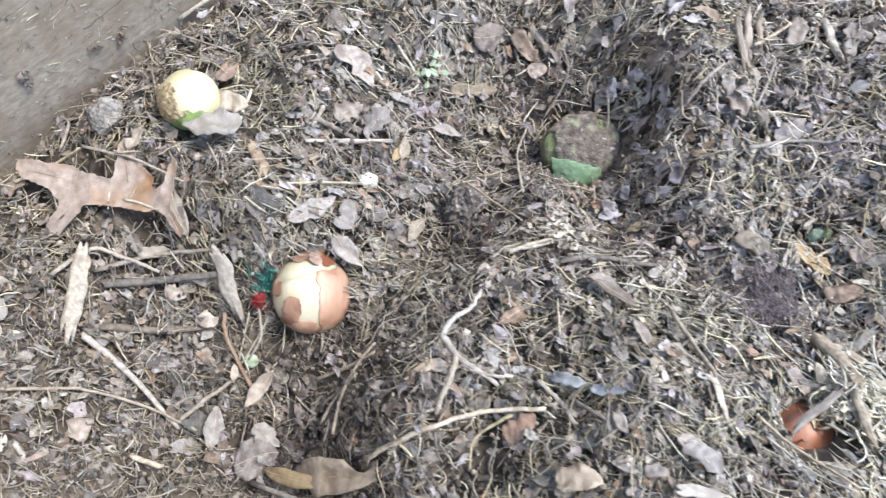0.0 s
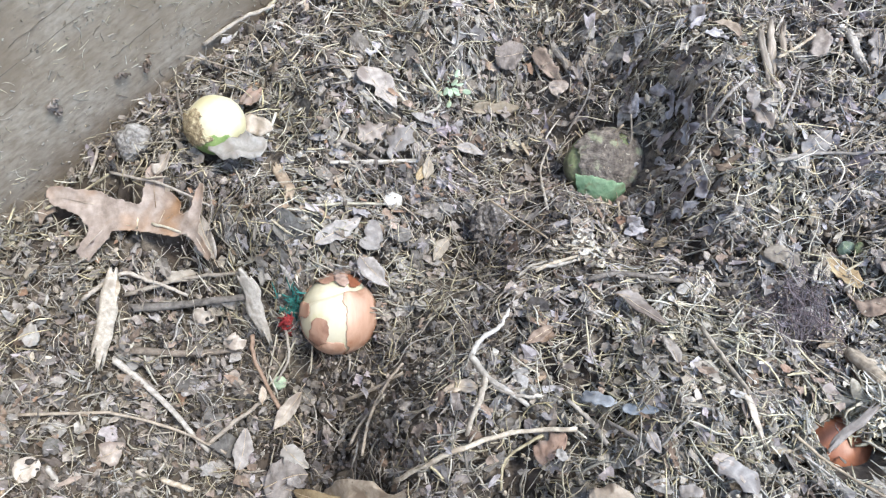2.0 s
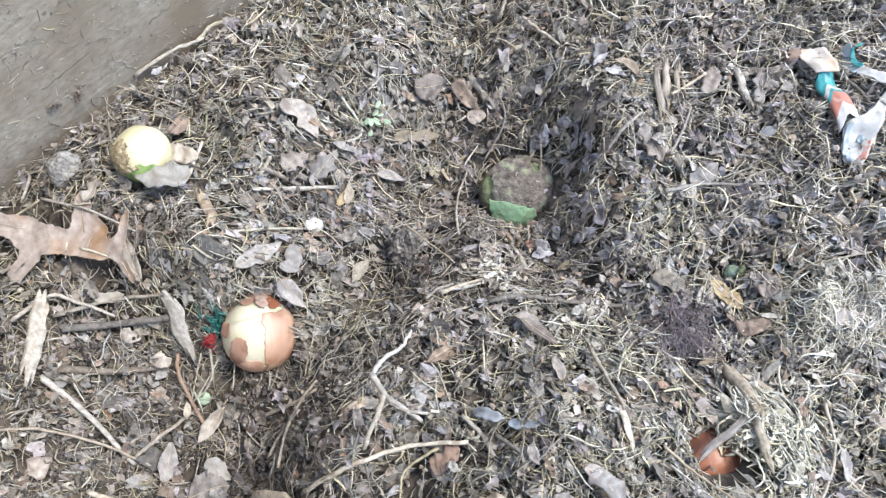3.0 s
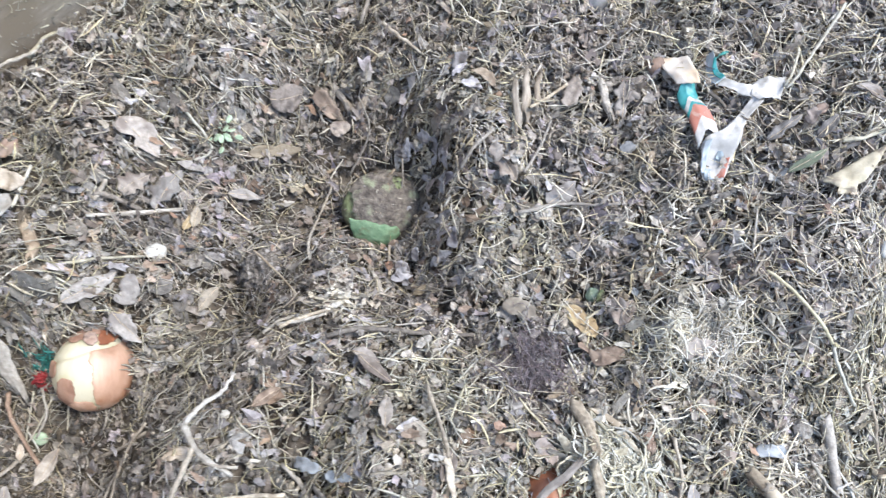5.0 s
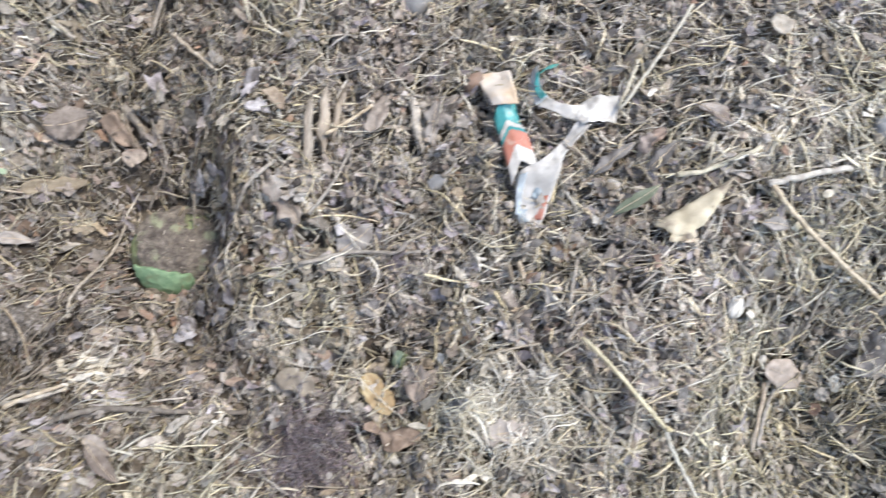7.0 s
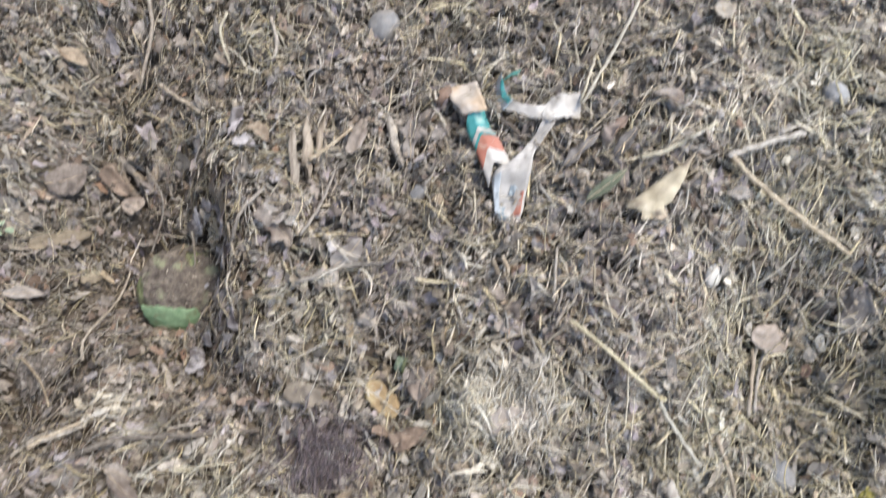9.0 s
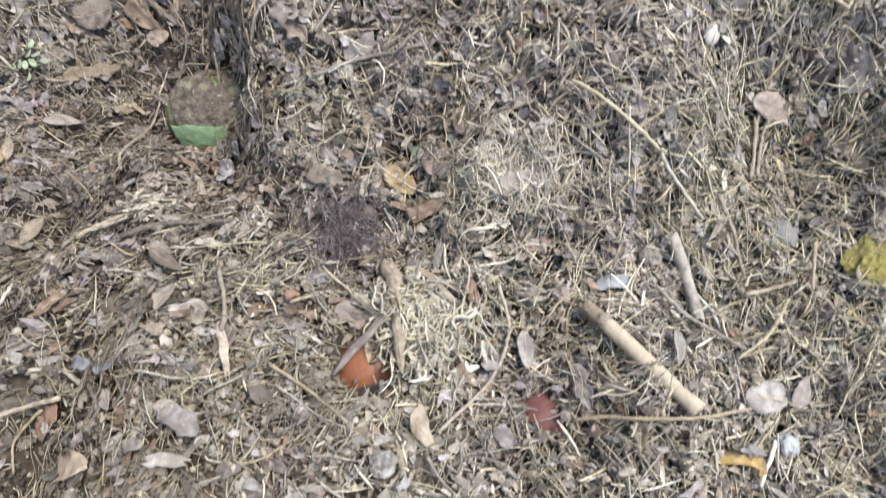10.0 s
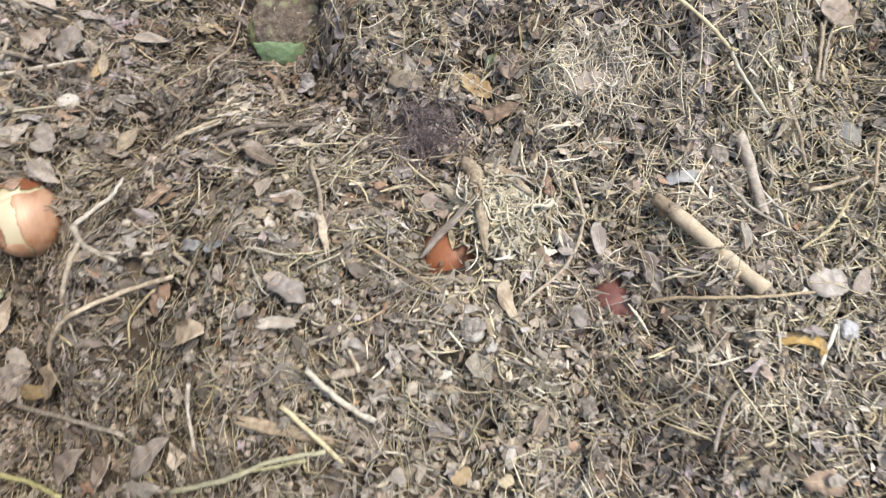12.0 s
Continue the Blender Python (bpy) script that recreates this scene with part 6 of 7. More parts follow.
leaf("orange-brown leaf scrap lying in the litter", (0.2585, -0.0218), (0.2711, -0.0247), 0.012, RUST_LEAF, "torn", 142, 0.2, 0.2, 0.006)
leaf("dark red-brown leaf scrap", (0.3606, -0.015), (0.3738, -0.0179), 0.0141, RUST_LEAF, "torn", 143, 0.2, 0.2, 0.006)
lump("pebble", "small pale pebble lying in the litter", "stone", 0.1103, -0.0176, 0.0041, PEBBLE, 144, 0.6, 0.2, 0.35, 1.2, 40)
lump("pebble", "small pale pebble lying in the litter", "stone", -0.009, -0.0342, 0.0046, PEBBLE, 145, 0.6, 0.2, 0.35, 1.2, 40)
lump("clod", "dark crumbly clod of compost", "clod", -0.0314, 0.1285, 0.0212, DARK_CLOD, 146, 0.6, 0.6, 0.28, 1, 0)
twig("thin pale stem across a clod", ((-0.0313, 0.1398), (-0.0008, 0.1161), (0.0305, 0.0882)), 0.0012, 0.001, BLEACHED, 147, 0.03)
leaf("ochre leaf lying in the litter", (-0.1052, 0.1617), (-0.1047, 0.1876), 0.0121, OCHRE_LEAF, "lance", 148, 0.2, 0.3, 0.006)
leaf("folded brown leaf lying in the litter", (-0.0001, 0.3511), (0.0203, 0.3218), 0.0221, BROWN_LEAF, "torn", 149, 0.2, 0.5, 0.004)
twig("thin pale stem lying in the litter", ((-0.0006, 0.3346), (0.0061, 0.3199), (0.012, 0.3158)), 0.0017, 0.0012, BLEACHED, 150, 0.004)
leaf("narrow grey leaf lying in the litter", (-0.078, 0.2079), (-0.0478, 0.2137), 0.0128, GREY_LEAF, "lance", 151, 0.1, 0.2, 0.005)
twig("pale stalk lying in the litter", ((0.0047, -0.0722), (0.0365, -0.0708)), 0.002, 0.0016, BLEACHED, 152, 0.004)
chip("splinter", "standing tan splinter lying in the litter", (0.1085, 0.1064), (0.0917, 0.1343), 0.0066, 0.004, TAN_WOOD, 153, 0.006)
leaf("ochre-brown leaf lying in the litter", (0.1377, 0.1108), (0.1569, 0.1216), 0.0122, OCHRE_LEAF, "lance", 154, 0.2, 0.2, 0.004)
twig("thin stem lying in the litter", ((0.0866, 0.0602), (0.1161, 0.0661), (0.1541, 0.0755)), 0.0009, 0.0009, TAN_WOOD, 155, 0.004)

# far end of the ridge
lump("stone", "rounded grey stone lying in the litter", "stone", 0.3068, 0.4484, 0.0168, STONE, 156, 0.8, 0.08, 0.3, 1, 0)
lump("stone", "rounded blue-grey stone lying in the litter", "stone", 0.6895, 0.3181, 0.0116, STONE, 157, 0.8, 0.1, 0.3, 1, 0)
lump("seed", "white oval seed lying in the litter", "seed", 0.5765, 0.1717, 0.0072, PEBBLE, 158, 0.7, 0.05, 0.2, 1.3, 80)
lump("seed", "small white seed lying in the litter", "seed", 0.6195, 0.1464, 0.0034, PEBBLE, 159, 0.8, 0.05, 0.1, 1.6, 100)
leaf("grey-tan curled leaf lying in the litter", (0.6206, 0.1377), (0.6451, 0.1471), 0.0173, GREY_LEAF, "torn", 160, 0.25, 0.3, 0.004)
leaf("pale grey leaf lying in the litter", (0.6906, 0.1401), (0.7069, 0.1686), 0.0238, GREY_LEAF, "torn", 161, 0.2, 0.2, 0.008)
twig("long bleached twig lying in the litter", ((0.5918, 0.2557), (0.6123, 0.2395), (0.6407, 0.2218), (0.6883, 0.1884)), 0.0022, 0.0018, BLEACHED, 162, 0.014)
twig("thick bleached shoot lying in the litter", ((0.5895, 0.2555), (0.613, 0.2629), (0.6512, 0.2753)), 0.0026, 0.0022, BLEACHED, 163, 0.014)
twig("small white stem end", ((0.5604, 0.2105), (0.5652, 0.2188)), 0.0022, 0.0022, BLEACHED, 164, 0.01)
twig("long thin grass stem over a torn wrapper", ((0.5376, 0.4075), (0.5124, 0.3639), (0.4937, 0.3327), (0.4841, 0.3191)), 0.0015, 0.0013, YELLOW_STEM, 165, 0.02)
leaf("grey leaf lying in the litter", (0.5473, 0.3201), (0.5667, 0.2984), 0.0132, GREY_LEAF, "ovate", 166, 0.1, 0.2, 0.008)
leaf("orange-brown leaf scrap lying in the litter", (0.5028, 0.2898), (0.5197, 0.3032), 0.0135, RUST_LEAF, "torn", 167, 0.2, 0.2, 0.006)
leaf("ragged grey leaf lying in the litter", (0.3316, 0.3183), (0.3576, 0.3376), 0.0249, GREY_LEAF, "toothed", 168, 0.15, 0.2, 0.006)
leaf("tan curled leaf lying in the litter", (-0.0419, 0.4652), (-0.0205, 0.4534), 0.0155, TAN_LEAF, "lance", 169, 0.2, 0.3, 0.006)
twig("short white stalk lying in the litter", ((-0.0578, 0.4269), (-0.0379, 0.4168)), 0.003, 0.0024, BLEACHED, 170, 0.008)
twig("straight pale stalk lying in the litter", ((0.0722, 0.414), (0.095, 0.3963), (0.1217, 0.3778)), 0.0024, 0.0018, BLEACHED, 171, 0.012)
twig("grey stem hanging into a hollow", ((0.059, 0.5052), (0.0591, 0.476), (0.0437, 0.4221)), 0.0024, 0.0018, TAN_WOOD, 172, 0.016)
twig("thin pale stem lying in the litter", ((0.1495, 0.4715), (0.1441, 0.4505), (0.152, 0.4213)), 0.0017, 0.0011, YELLOW_STEM, 173, 0.012)
twig("stem lying in the litter", ((0.1972, 0.4586), (0.2026, 0.4308), (0.196, 0.4108)), 0.0022, 0.0016, TAN_WOOD, 174, 0.01)
twig("thin white stalk lying in the litter", ((0.6098, 0.0732), (0.619, 0.1018), (0.6246, 0.135)), 0.0017, 0.0014, BLEACHED, 175, 0.01)
leaf("small pale leaf lying in the litter", (0.5881, 0.2299), (0.6114, 0.2313), 0.0114, GREY_LEAF, "ovate", 176, 0.2, 0.2, 0.01)
leaf("pale dry leaf end", (0.6111, 0.387), (0.6059, 0.4107), 0.0191, PALE_SCRAP, "ovate", 177, 0.2, 0.2, 0.01)
chip("wood_chip", "small squarish pale chip", (0.5857, 0.3767), (0.5947, 0.3899), 0.0085, 0.0034, PALE_SCRAP, 178, 0.006)
lump("pebble", "small blue-grey pebble lying in the litter", "stone", 0.3422, 0.2641, 0.0064, STONE, 179, 0.4, 0.25, 0.45, 1.4, 30)
leaf("whitish scrap lying in the litter", (0.668, 0.1215), (0.6725, 0.1297), 0.0127, PALE_SCRAP, "torn", 180, 0.2, 0.2, 0.01)
leaf("orange leaf scrap lying in the litter", (0.6678, 0.1107), (0.6737, 0.117), 0.0098, RUST_LEAF, "torn", 181, 0.2, 0.2, 0.008)

# the mound with buried onions
chip("bark_strip", "strip of grey bark across an onion", (0.2680, -0.0820), (0.3105, -0.0395), 0.0075, 0.003, GREY_LEAF, 182, 0.018)
chip("wood_stub", "broken brown stub of a branch", (0.3019, 0.0053), (0.3161, -0.0327), 0.0145, 0.0116, TAN_WOOD, 183, 0.02)
chip("splinter", "frayed bleached splinter lying in the litter", (0.3148, -0.0397), (0.3227, -0.0836), 0.0084, 0.0051, BLEACHED, 184, 0.016)
chip("husk", "bleached strip of husk", (0.3169, 0.0058), (0.3625, -0.0157), 0.0078, 0.0031, BLEACHED, 185, 0.014)
chip("husk", "bleached strip of husk", (0.3445, -0.0102), (0.3587, -0.0324), 0.006, 0.0024, BLEACHED, 186, 0.014)
chip("husk", "bleached strip of husk", (0.356, -0.0361), (0.3789, -0.0572), 0.0052, 0.0021, TAN_WOOD, 187, 0.01)
leaf("scrap of orange onion skin", (0.2681, -0.0292), (0.2827, -0.0484), 0.0187, RUST_LEAF, "torn", 188, 0.4, 0.2, 0.008)
leaf("small scrap of orange onion skin", (0.2312, -0.0256), (0.2384, -0.0195), 0.01, RUST_LEAF, "torn", 189, 0.3, 0.2, 0.008)
leaf("reddish scrap of onion skin", (0.3669, -0.0223), (0.3766, -0.0236), 0.014, RUST_LEAF, "torn", 190, 0.3, 0.2, 0.006)
twig("long curved tan stem", ((0.3918, -0.014), (0.3981, -0.0535), (0.3816, -0.0937), (0.3473, -0.1304)), 0.0017, 0.0012, TAN_WOOD, 191, 0.014)
twig("thin stem lying in the litter", ((0.4061, -0.0197), (0.4248, -0.0279), (0.4445, -0.0111)), 0.0013, 0.0011, TAN_WOOD, 192, 0.008)
twig("joint of a yellow stem", ((0.5271, 0.0785), (0.5299, 0.0791)), 0.0021, 0.0021, YELLOW_STEM, 193, 0.016)
leaf("oval pinkish grey leaf", (0.4453, -0.0805), (0.4542, -0.1178), 0.0195, GREY_LEAF, "ovate", 194, 0.15, 0.2, 0.01)
twig("long straight tan root", ((0.4422, -0.1237), (0.4686, -0.1232), (0.4938, -0.1265), (0.5319, -0.1269), (0.5765, -0.1207)), 0.0016, 0.0012, ROOT_TAN, 195, 0.012)
leaf("curled orange-brown leaf lying in the litter", (0.4881, -0.1236), (0.4896, -0.1505), 0.0112, OCHRE_LEAF, "ovate", 196, 0.3, 0.5, 0.008)
leaf("bright tan triangular leaf scrap", (0.3305, -0.1212), (0.349, -0.141), 0.0252, TAN_LEAF, "wedge", 197, 0.15, 0.3, 0.012)
twig("straight white stalk lying in the litter", ((0.5953, -0.1448), (0.5773, -0.1766)), 0.0018, 0.0016, PALE_STEM, 198, 0.012)
leaf("broad grey leaf lying in the litter", (0.571, -0.1102), (0.6064, -0.1128), 0.0233, GREY_LEAF, "round", 199, 0.2, 0.2, 0.01)
leaf("grey leaf lying in the litter", (0.6123, -0.12), (0.6308, -0.0972), 0.0144, GREY_LEAF, "ovate", 200, 0.2, 0.2, 0.008)
twig("pale stalk lying in the litter", ((0.5919, -0.0275), (0.6087, -0.0245), (0.6297, -0.0206)), 0.002, 0.0015, BLEACHED, 201, 0.012)
twig("bent pale stem lying in the litter", ((0.5737, -0.082), (0.6045, -0.0608), (0.6243, -0.0331)), 0.0013, 0.0015, YELLOW_STEM, 202, 0.014)
twig("straight thick brown stick", ((0.5341, 0.0219), (0.5438, -0.0085), (0.5516, -0.0475)), 0.0056, 0.0047, TAN_WOOD, 203, 0.008)
twig("pale branched stem lying in the litter", ((0.5167, -0.0214), (0.5364, -0.042), (0.5569, -0.056), (0.5827, -0.0737)), 0.0016, 0.0012, BLEACHED, 204, 0.018)
twig("short pale shoot lying in the litter", ((0.5451, -0.043), (0.5625, -0.0351)), 0.001, 0.0008, BLEACHED, 205, 0.018)
leaf("pale winged seed pod", (0.5317, -0.0566), (0.5195, -0.0898), 0.0102, PALE_SCRAP, "ovate", 206, 0.15, 0.3, 0.014)
twig("thin bent stem lying in the litter", ((0.5793, 0.0556), (0.5856, 0.0298), (0.592, -0.0121)), 0.0022, 0.0013, TAN_WOOD, 207, 0.01)
twig("straight stem lying in the litter", ((0.6219, 0.1286), (0.6143, 0.0782)), 0.0019, 0.0014, TAN_WOOD, 208, 0.01)
twig("straight stem lying in the litter", ((0.6539, 0.0147), (0.6429, -0.0274)), 0.0018, 0.0013, TAN_WOOD, 209, 0.01)
leaf("grey-brown spotted leaf lying in the litter", (0.4088, -0.0519), (0.4126, -0.0838), 0.0157, GREY_LEAF, "ovate", 210, 0.2, 0.2, 0.006)
lump("clod", "pale knobbly lump lying in the litter", "clod", 0.5173, 0.008, 0.0098, CLOD, 211, 0.8, 0.25, 0.3, 1, 0)
leaf("crumpled blue-grey plastic scrap", (0.4704, -0.0138), (0.4974, -0.0191), 0.0141, BLUE_SCRAP, "torn", 212, 0.3, 0.3, 0.006)
lump("shell", "curved grey shell fragment", "shell", 0.6355, 0.028, 0.0111, STONE, 213, 0.6, 0.15, 0.3, 1.3, 100)
leaf("grey leaf scrap lying in the litter", (0.3834, -0.1281), (0.3937, -0.1422), 0.0149, GREY_LEAF, "torn", 214, 0.2, 0.2, 0.008)
lump("clod", "grey crumpled lump of compost", "clod", 0.3135, -0.1511, 0.0094, CLOD, 215, 0.7, 0.3, 0.3, 1, 0)
twig("straight tan stem lying in the litter", ((0.2283, -0.0788), (0.2572, -0.0987), (0.2923, -0.1241)), 0.0013, 0.001, TAN_WOOD, 216, 0.014)
twig("straight thin stem lying in the litter", ((0.2337, -0.0936), (0.2669, -0.1165), (0.2903, -0.1272)), 0.001, 0.0007, TAN_WOOD, 217, 0.012)
twig("tan stem lying in the litter", ((0.1678, 0.0082), (0.1852, -0.0292), (0.1936, -0.0527)), 0.0021, 0.0017, TAN_WOOD, 218, 0.012)
chip("husk", "flat grey-tan strip of leaf", (0.193, -0.0528), (0.2004, -0.0885), 0.008, 0.002, TAN_WOOD, 219, 0.012)
chip("wood_chip", "flat rectangular wood chip", (0.1593, -0.1441), (0.1927, -0.1465), 0.0099, 0.003, BLEACHED, 220, 0.014)
leaf("pale tan peel lying in the litter", (0.0781, -0.1539), (0.1089, -0.1421), 0.0232, TAN_LEAF, "torn", 221, 0.3, 0.3, 0.01)
lump("peel_scrap", "whitish mouldy peel scrap", "scrap", 0.0863, -0.1536, 0.007, PALE_SCRAP, 222, 0.4, 0.3, 0.2, 1.4, 20)
leaf("pale narrow leaf lying in the litter", (0.1012, 0.0312), (0.1386, 0.0068), 0.0121, GREY_LEAF, "lance", 223, 0.15, 0.3, 0.012)
leaf("curled brown leaf lying in the litter", (0.0183, -0.0252), (0.0414, -0.0081), 0.011, BROWN_LEAF, "lance", 224, 0.4, 0.5, 0.01)
leaf("small blue-grey plastic scrap", (0.0974, -0.0741), (0.1216, -0.0788), 0.0102, BLUE_SCRAP, "torn", 225, 0.3, 0.3, 0.004)
leaf("broad torn grey leaf", (0.1651, -0.1104), (0.1914, -0.1289), 0.0186, GREY_LEAF, "torn", 226, 0.15, 0.2, 0.01)
leaf("grey leaf scrap lying in the litter", (0.1383, -0.1362), (0.1536, -0.1312), 0.011, GREY_LEAF, "torn", 227, 0.15, 0.2, 0.01)
twig("pale stalk lying in the litter", ((0.0207, 0.0524), (0.039, 0.0641), (0.0642, 0.0785)), 0.002, 0.0015, BLEACHED, 228, 0.01)
twig("short stem lying in the litter", ((0.3389, -0.1468), (0.3457, -0.1614), (0.3545, -0.1728)), 0.0015, 0.0011, TAN_WOOD, 229, 0.008)
twig("thin curled stem lying in the litter", ((0.4572, -0.2126), (0.4378, -0.215), (0.4638, -0.2053)), 0.001, 0.0008, YELLOW_STEM, 230, 0.008)
leaf("small orange-tan scrap lying in the litter", (0.4497, -0.2274), (0.4614, -0.2244), 0.009, OCHRE_LEAF, "torn", 231, 0.2, 0.2, 0.006)

# near edge of the heap
chip("bark_strip", "long weathered strip of bark", (0.1502, -0.2111), (0.2225, -0.2308), 0.0103, 0.0031, TAN_WOOD, 232, 0.012)
twig("pale split stalk lying in the litter", ((0.2015, -0.1792), (0.2242, -0.2006), (0.246, -0.2145)), 0.0023, 0.0023, YELLOW_STEM, 233, 0.016)
twig("pale stalk lying in the litter", ((0.1851, -0.2035), (0.2083, -0.2229), (0.2235, -0.2421)), 0.0019, 0.0015, YELLOW_STEM, 234, 0.014)
twig("yellow-green stem lying in the litter", ((0.0728, -0.263), (0.1344, -0.2531), (0.1742, -0.2405), (0.215, -0.2343)), 0.002, 0.0016, GREEN_STEM, 235, 0.014)
twig("yellow-green shoot lying in the litter", ((0.1466, -0.2469), (0.1703, -0.2449), (0.2019, -0.2396)), 0.0016, 0.0012, GREEN_STEM, 236, 0.016)
chip("wood_chip", "pale square wood chip", (0.0087, -0.2655), (0.0573, -0.2628), 0.0187, 0.0056, PALE_SCRAP, 237, 0.012)
leaf("broad pale leaf lying in the litter", (0.0297, -0.2491), (0.0757, -0.2251), 0.021, GREY_LEAF, "ovate", 238, 0.15, 0.3, 0.012)
leaf("grey-tan leaf lying in the litter", (-0.0884, -0.2669), (-0.0478, -0.2315), 0.0261, GREY_LEAF, "ovate", 239, 0.15, 0.3, 0.008)
leaf("grey-tan leaf lying in the litter", (-0.0281, -0.2648), (-0.0034, -0.2337), 0.0245, GREY_LEAF, "ovate", 240, 0.15, 0.3, 0.008)
twig("yellow stem lying in the litter", ((-0.1871, -0.2557), (-0.135, -0.263), (-0.0835, -0.2739)), 0.0027, 0.0022, GREEN_STEM, 241, 0.01)
leaf("yellow-brown leaf lying in the litter", (-0.1955, -0.1709), (-0.1167, -0.1756), 0.0168, OCHRE_LEAF, "lance", 242, 0.2, 0.2, 0.008)
twig("tan twig lying in the litter", ((-0.2049, -0.1855), (-0.0714, -0.204), (0.0127, -0.22)), 0.0026, 0.0021, TAN_WOOD, 243, 0.01)
twig("tan stem lying in the litter", ((0.1025, -0.1843), (0.1003, -0.2089), (0.1046, -0.2334)), 0.0017, 0.0013, TAN_WOOD, 244, 0.012)
twig("thin stem lying in the litter", ((-0.1057, -0.1922), (-0.0947, -0.2162)), 0.0016, 0.0011, YELLOW_STEM, 245, 0.004)
lump("seed", "white seed scrap lying in the litter", "seed", 0.332, -0.2429, 0.0046, PEBBLE, 246, 0.6, 0.1, 0.2, 2, 80)
leaf("pale orange scrap of peel", (0.292, -0.2614), (0.3012, -0.2481), 0.012, OCHRE_LEAF, "torn", 247, 0.3, 0.2, 0.008)
leaf("orange scrap of peel", (0.3244, -0.2624), (0.3326, -0.2548), 0.0099, YELLOW_LEAF, "torn", 248, 0.3, 0.2, 0.008)
leaf("pinkish brown leaf lying in the litter", (0.3483, -0.2263), (0.3618, -0.203), 0.017, BROWN_LEAF, "ovate", 249, 0.2, 0.2, 0.01)
leaf("pale curled leaf lying in the litter", (0.5109, -0.2691), (0.5219, -0.2518), 0.0164, PALE_SCRAP, "ovate", 250, 0.2, 0.2, 0.01)
leaf("brown leaf lying in the litter", (0.5408, -0.2616), (0.5712, -0.2698), 0.0204, BROWN_LEAF, "ovate", 251, 0.2, 0.2, 0.008)
leaf("white leaf scrap lying in the litter", (0.5579, -0.2652), (0.5679, -0.2599), 0.0096, PALE_SCRAP, "torn", 252, 0.2, 0.2, 0.014)
twig("thin curved stem lying in the litter", ((0.519, -0.2379), (0.5282, -0.2299), (0.5097, -0.1954), (0.5023, -0.1781)), 0.0013, 0.0009, YELLOW_STEM, 253, 0.012)
twig("stem lying in the litter", ((0.4854, -0.2417), (0.4979, -0.208), (0.5153, -0.191)), 0.0018, 0.0013, TAN_WOOD, 254, 0.01)
twig("short pale stalk lying in the litter", ((0.2306, -0.1657), (0.2381, -0.1814)), 0.0015, 0.0015, BLEACHED, 255, 0.01)
chip("wood_chip", "tan wood sliver lying in the litter", (0.2175, -0.183), (0.2422, -0.1795), 0.007, 0.0028, TAN_WOOD, 256, 0.01)
leaf("pale scrap of leaf", (0.2664, -0.1967), (0.2715, -0.187), 0.0099, PALE_SCRAP, "torn", 257, 0.2, 0.2, 0.01)
leaf("grey leaf lying in the litter", (0.1596, -0.1066), (0.1834, -0.1232), 0.0153, GREY_LEAF, "ovate", 258, 0.15, 0.2, 0.012)
lump("clod", "grey mouldy lump lying in the litter", "clod", 0.3923, -0.2057, 0.0094, CLOD, 259, 0.7, 0.3, 0.3, 1, 0)
twig("pale stalk lying in the litter", ((-0.1785, 0.1576), (-0.1489, 0.1676), (-0.1169, 0.181)), 0.002, 0.0018, BLEACHED, 260, 0.004)

leaf("flat pale papery leaf under a nest of grass", (0.3905, 0.0640), (0.4330, 0.0760), 0.0230, GREY_LEAF, "toothed", 261, 0.08, 0.08, 0.007)
leaf("dark purple-brown leaf beside a yellow leaf", (0.3427, 0.1150), (0.3400, 0.0780), 0.0200, DARK_LEAF, "ovate", 262, 0.15, 0.25, 0.008)
lump("leaf_scrap", "small pale green scrap in a dark hole", "leaf", 0.3200, 0.1235, 0.0070, GREEN_SCRAP, 263, 0.45, 0.2, 0.3, 1.2, 20)
lump("moss", "lime-yellow tuft of moss on the litter", "moss", 0.6920, -0.0080, 0.0180, LIME, 264, 0.5, 0.45, 0.35, 1.3, 60)

# Purple-grey leaves; their pale colour also stands in for sky light on the bank.
bank = random.Random(77)
for k in range(30):
    x, y, a, ln = bank.uniform(0.105, 0.175), bank.uniform(0.13, 0.38), bank.uniform(0, 6.28), bank.uniform(0.014, 0.028)
    leaf("grey-purple dead leaf on the shaded bank", (x, y), (x + ln * math.cos(a), y + ln * math.sin(a)), ln * bank.uniform(0.5, 0.8), SHADE_LEAF, bank.choice(("torn", "ovate", "toothed")), 270 + k, 0.2, 0.2, bank.uniform(0.002, 0.008), vein=False)


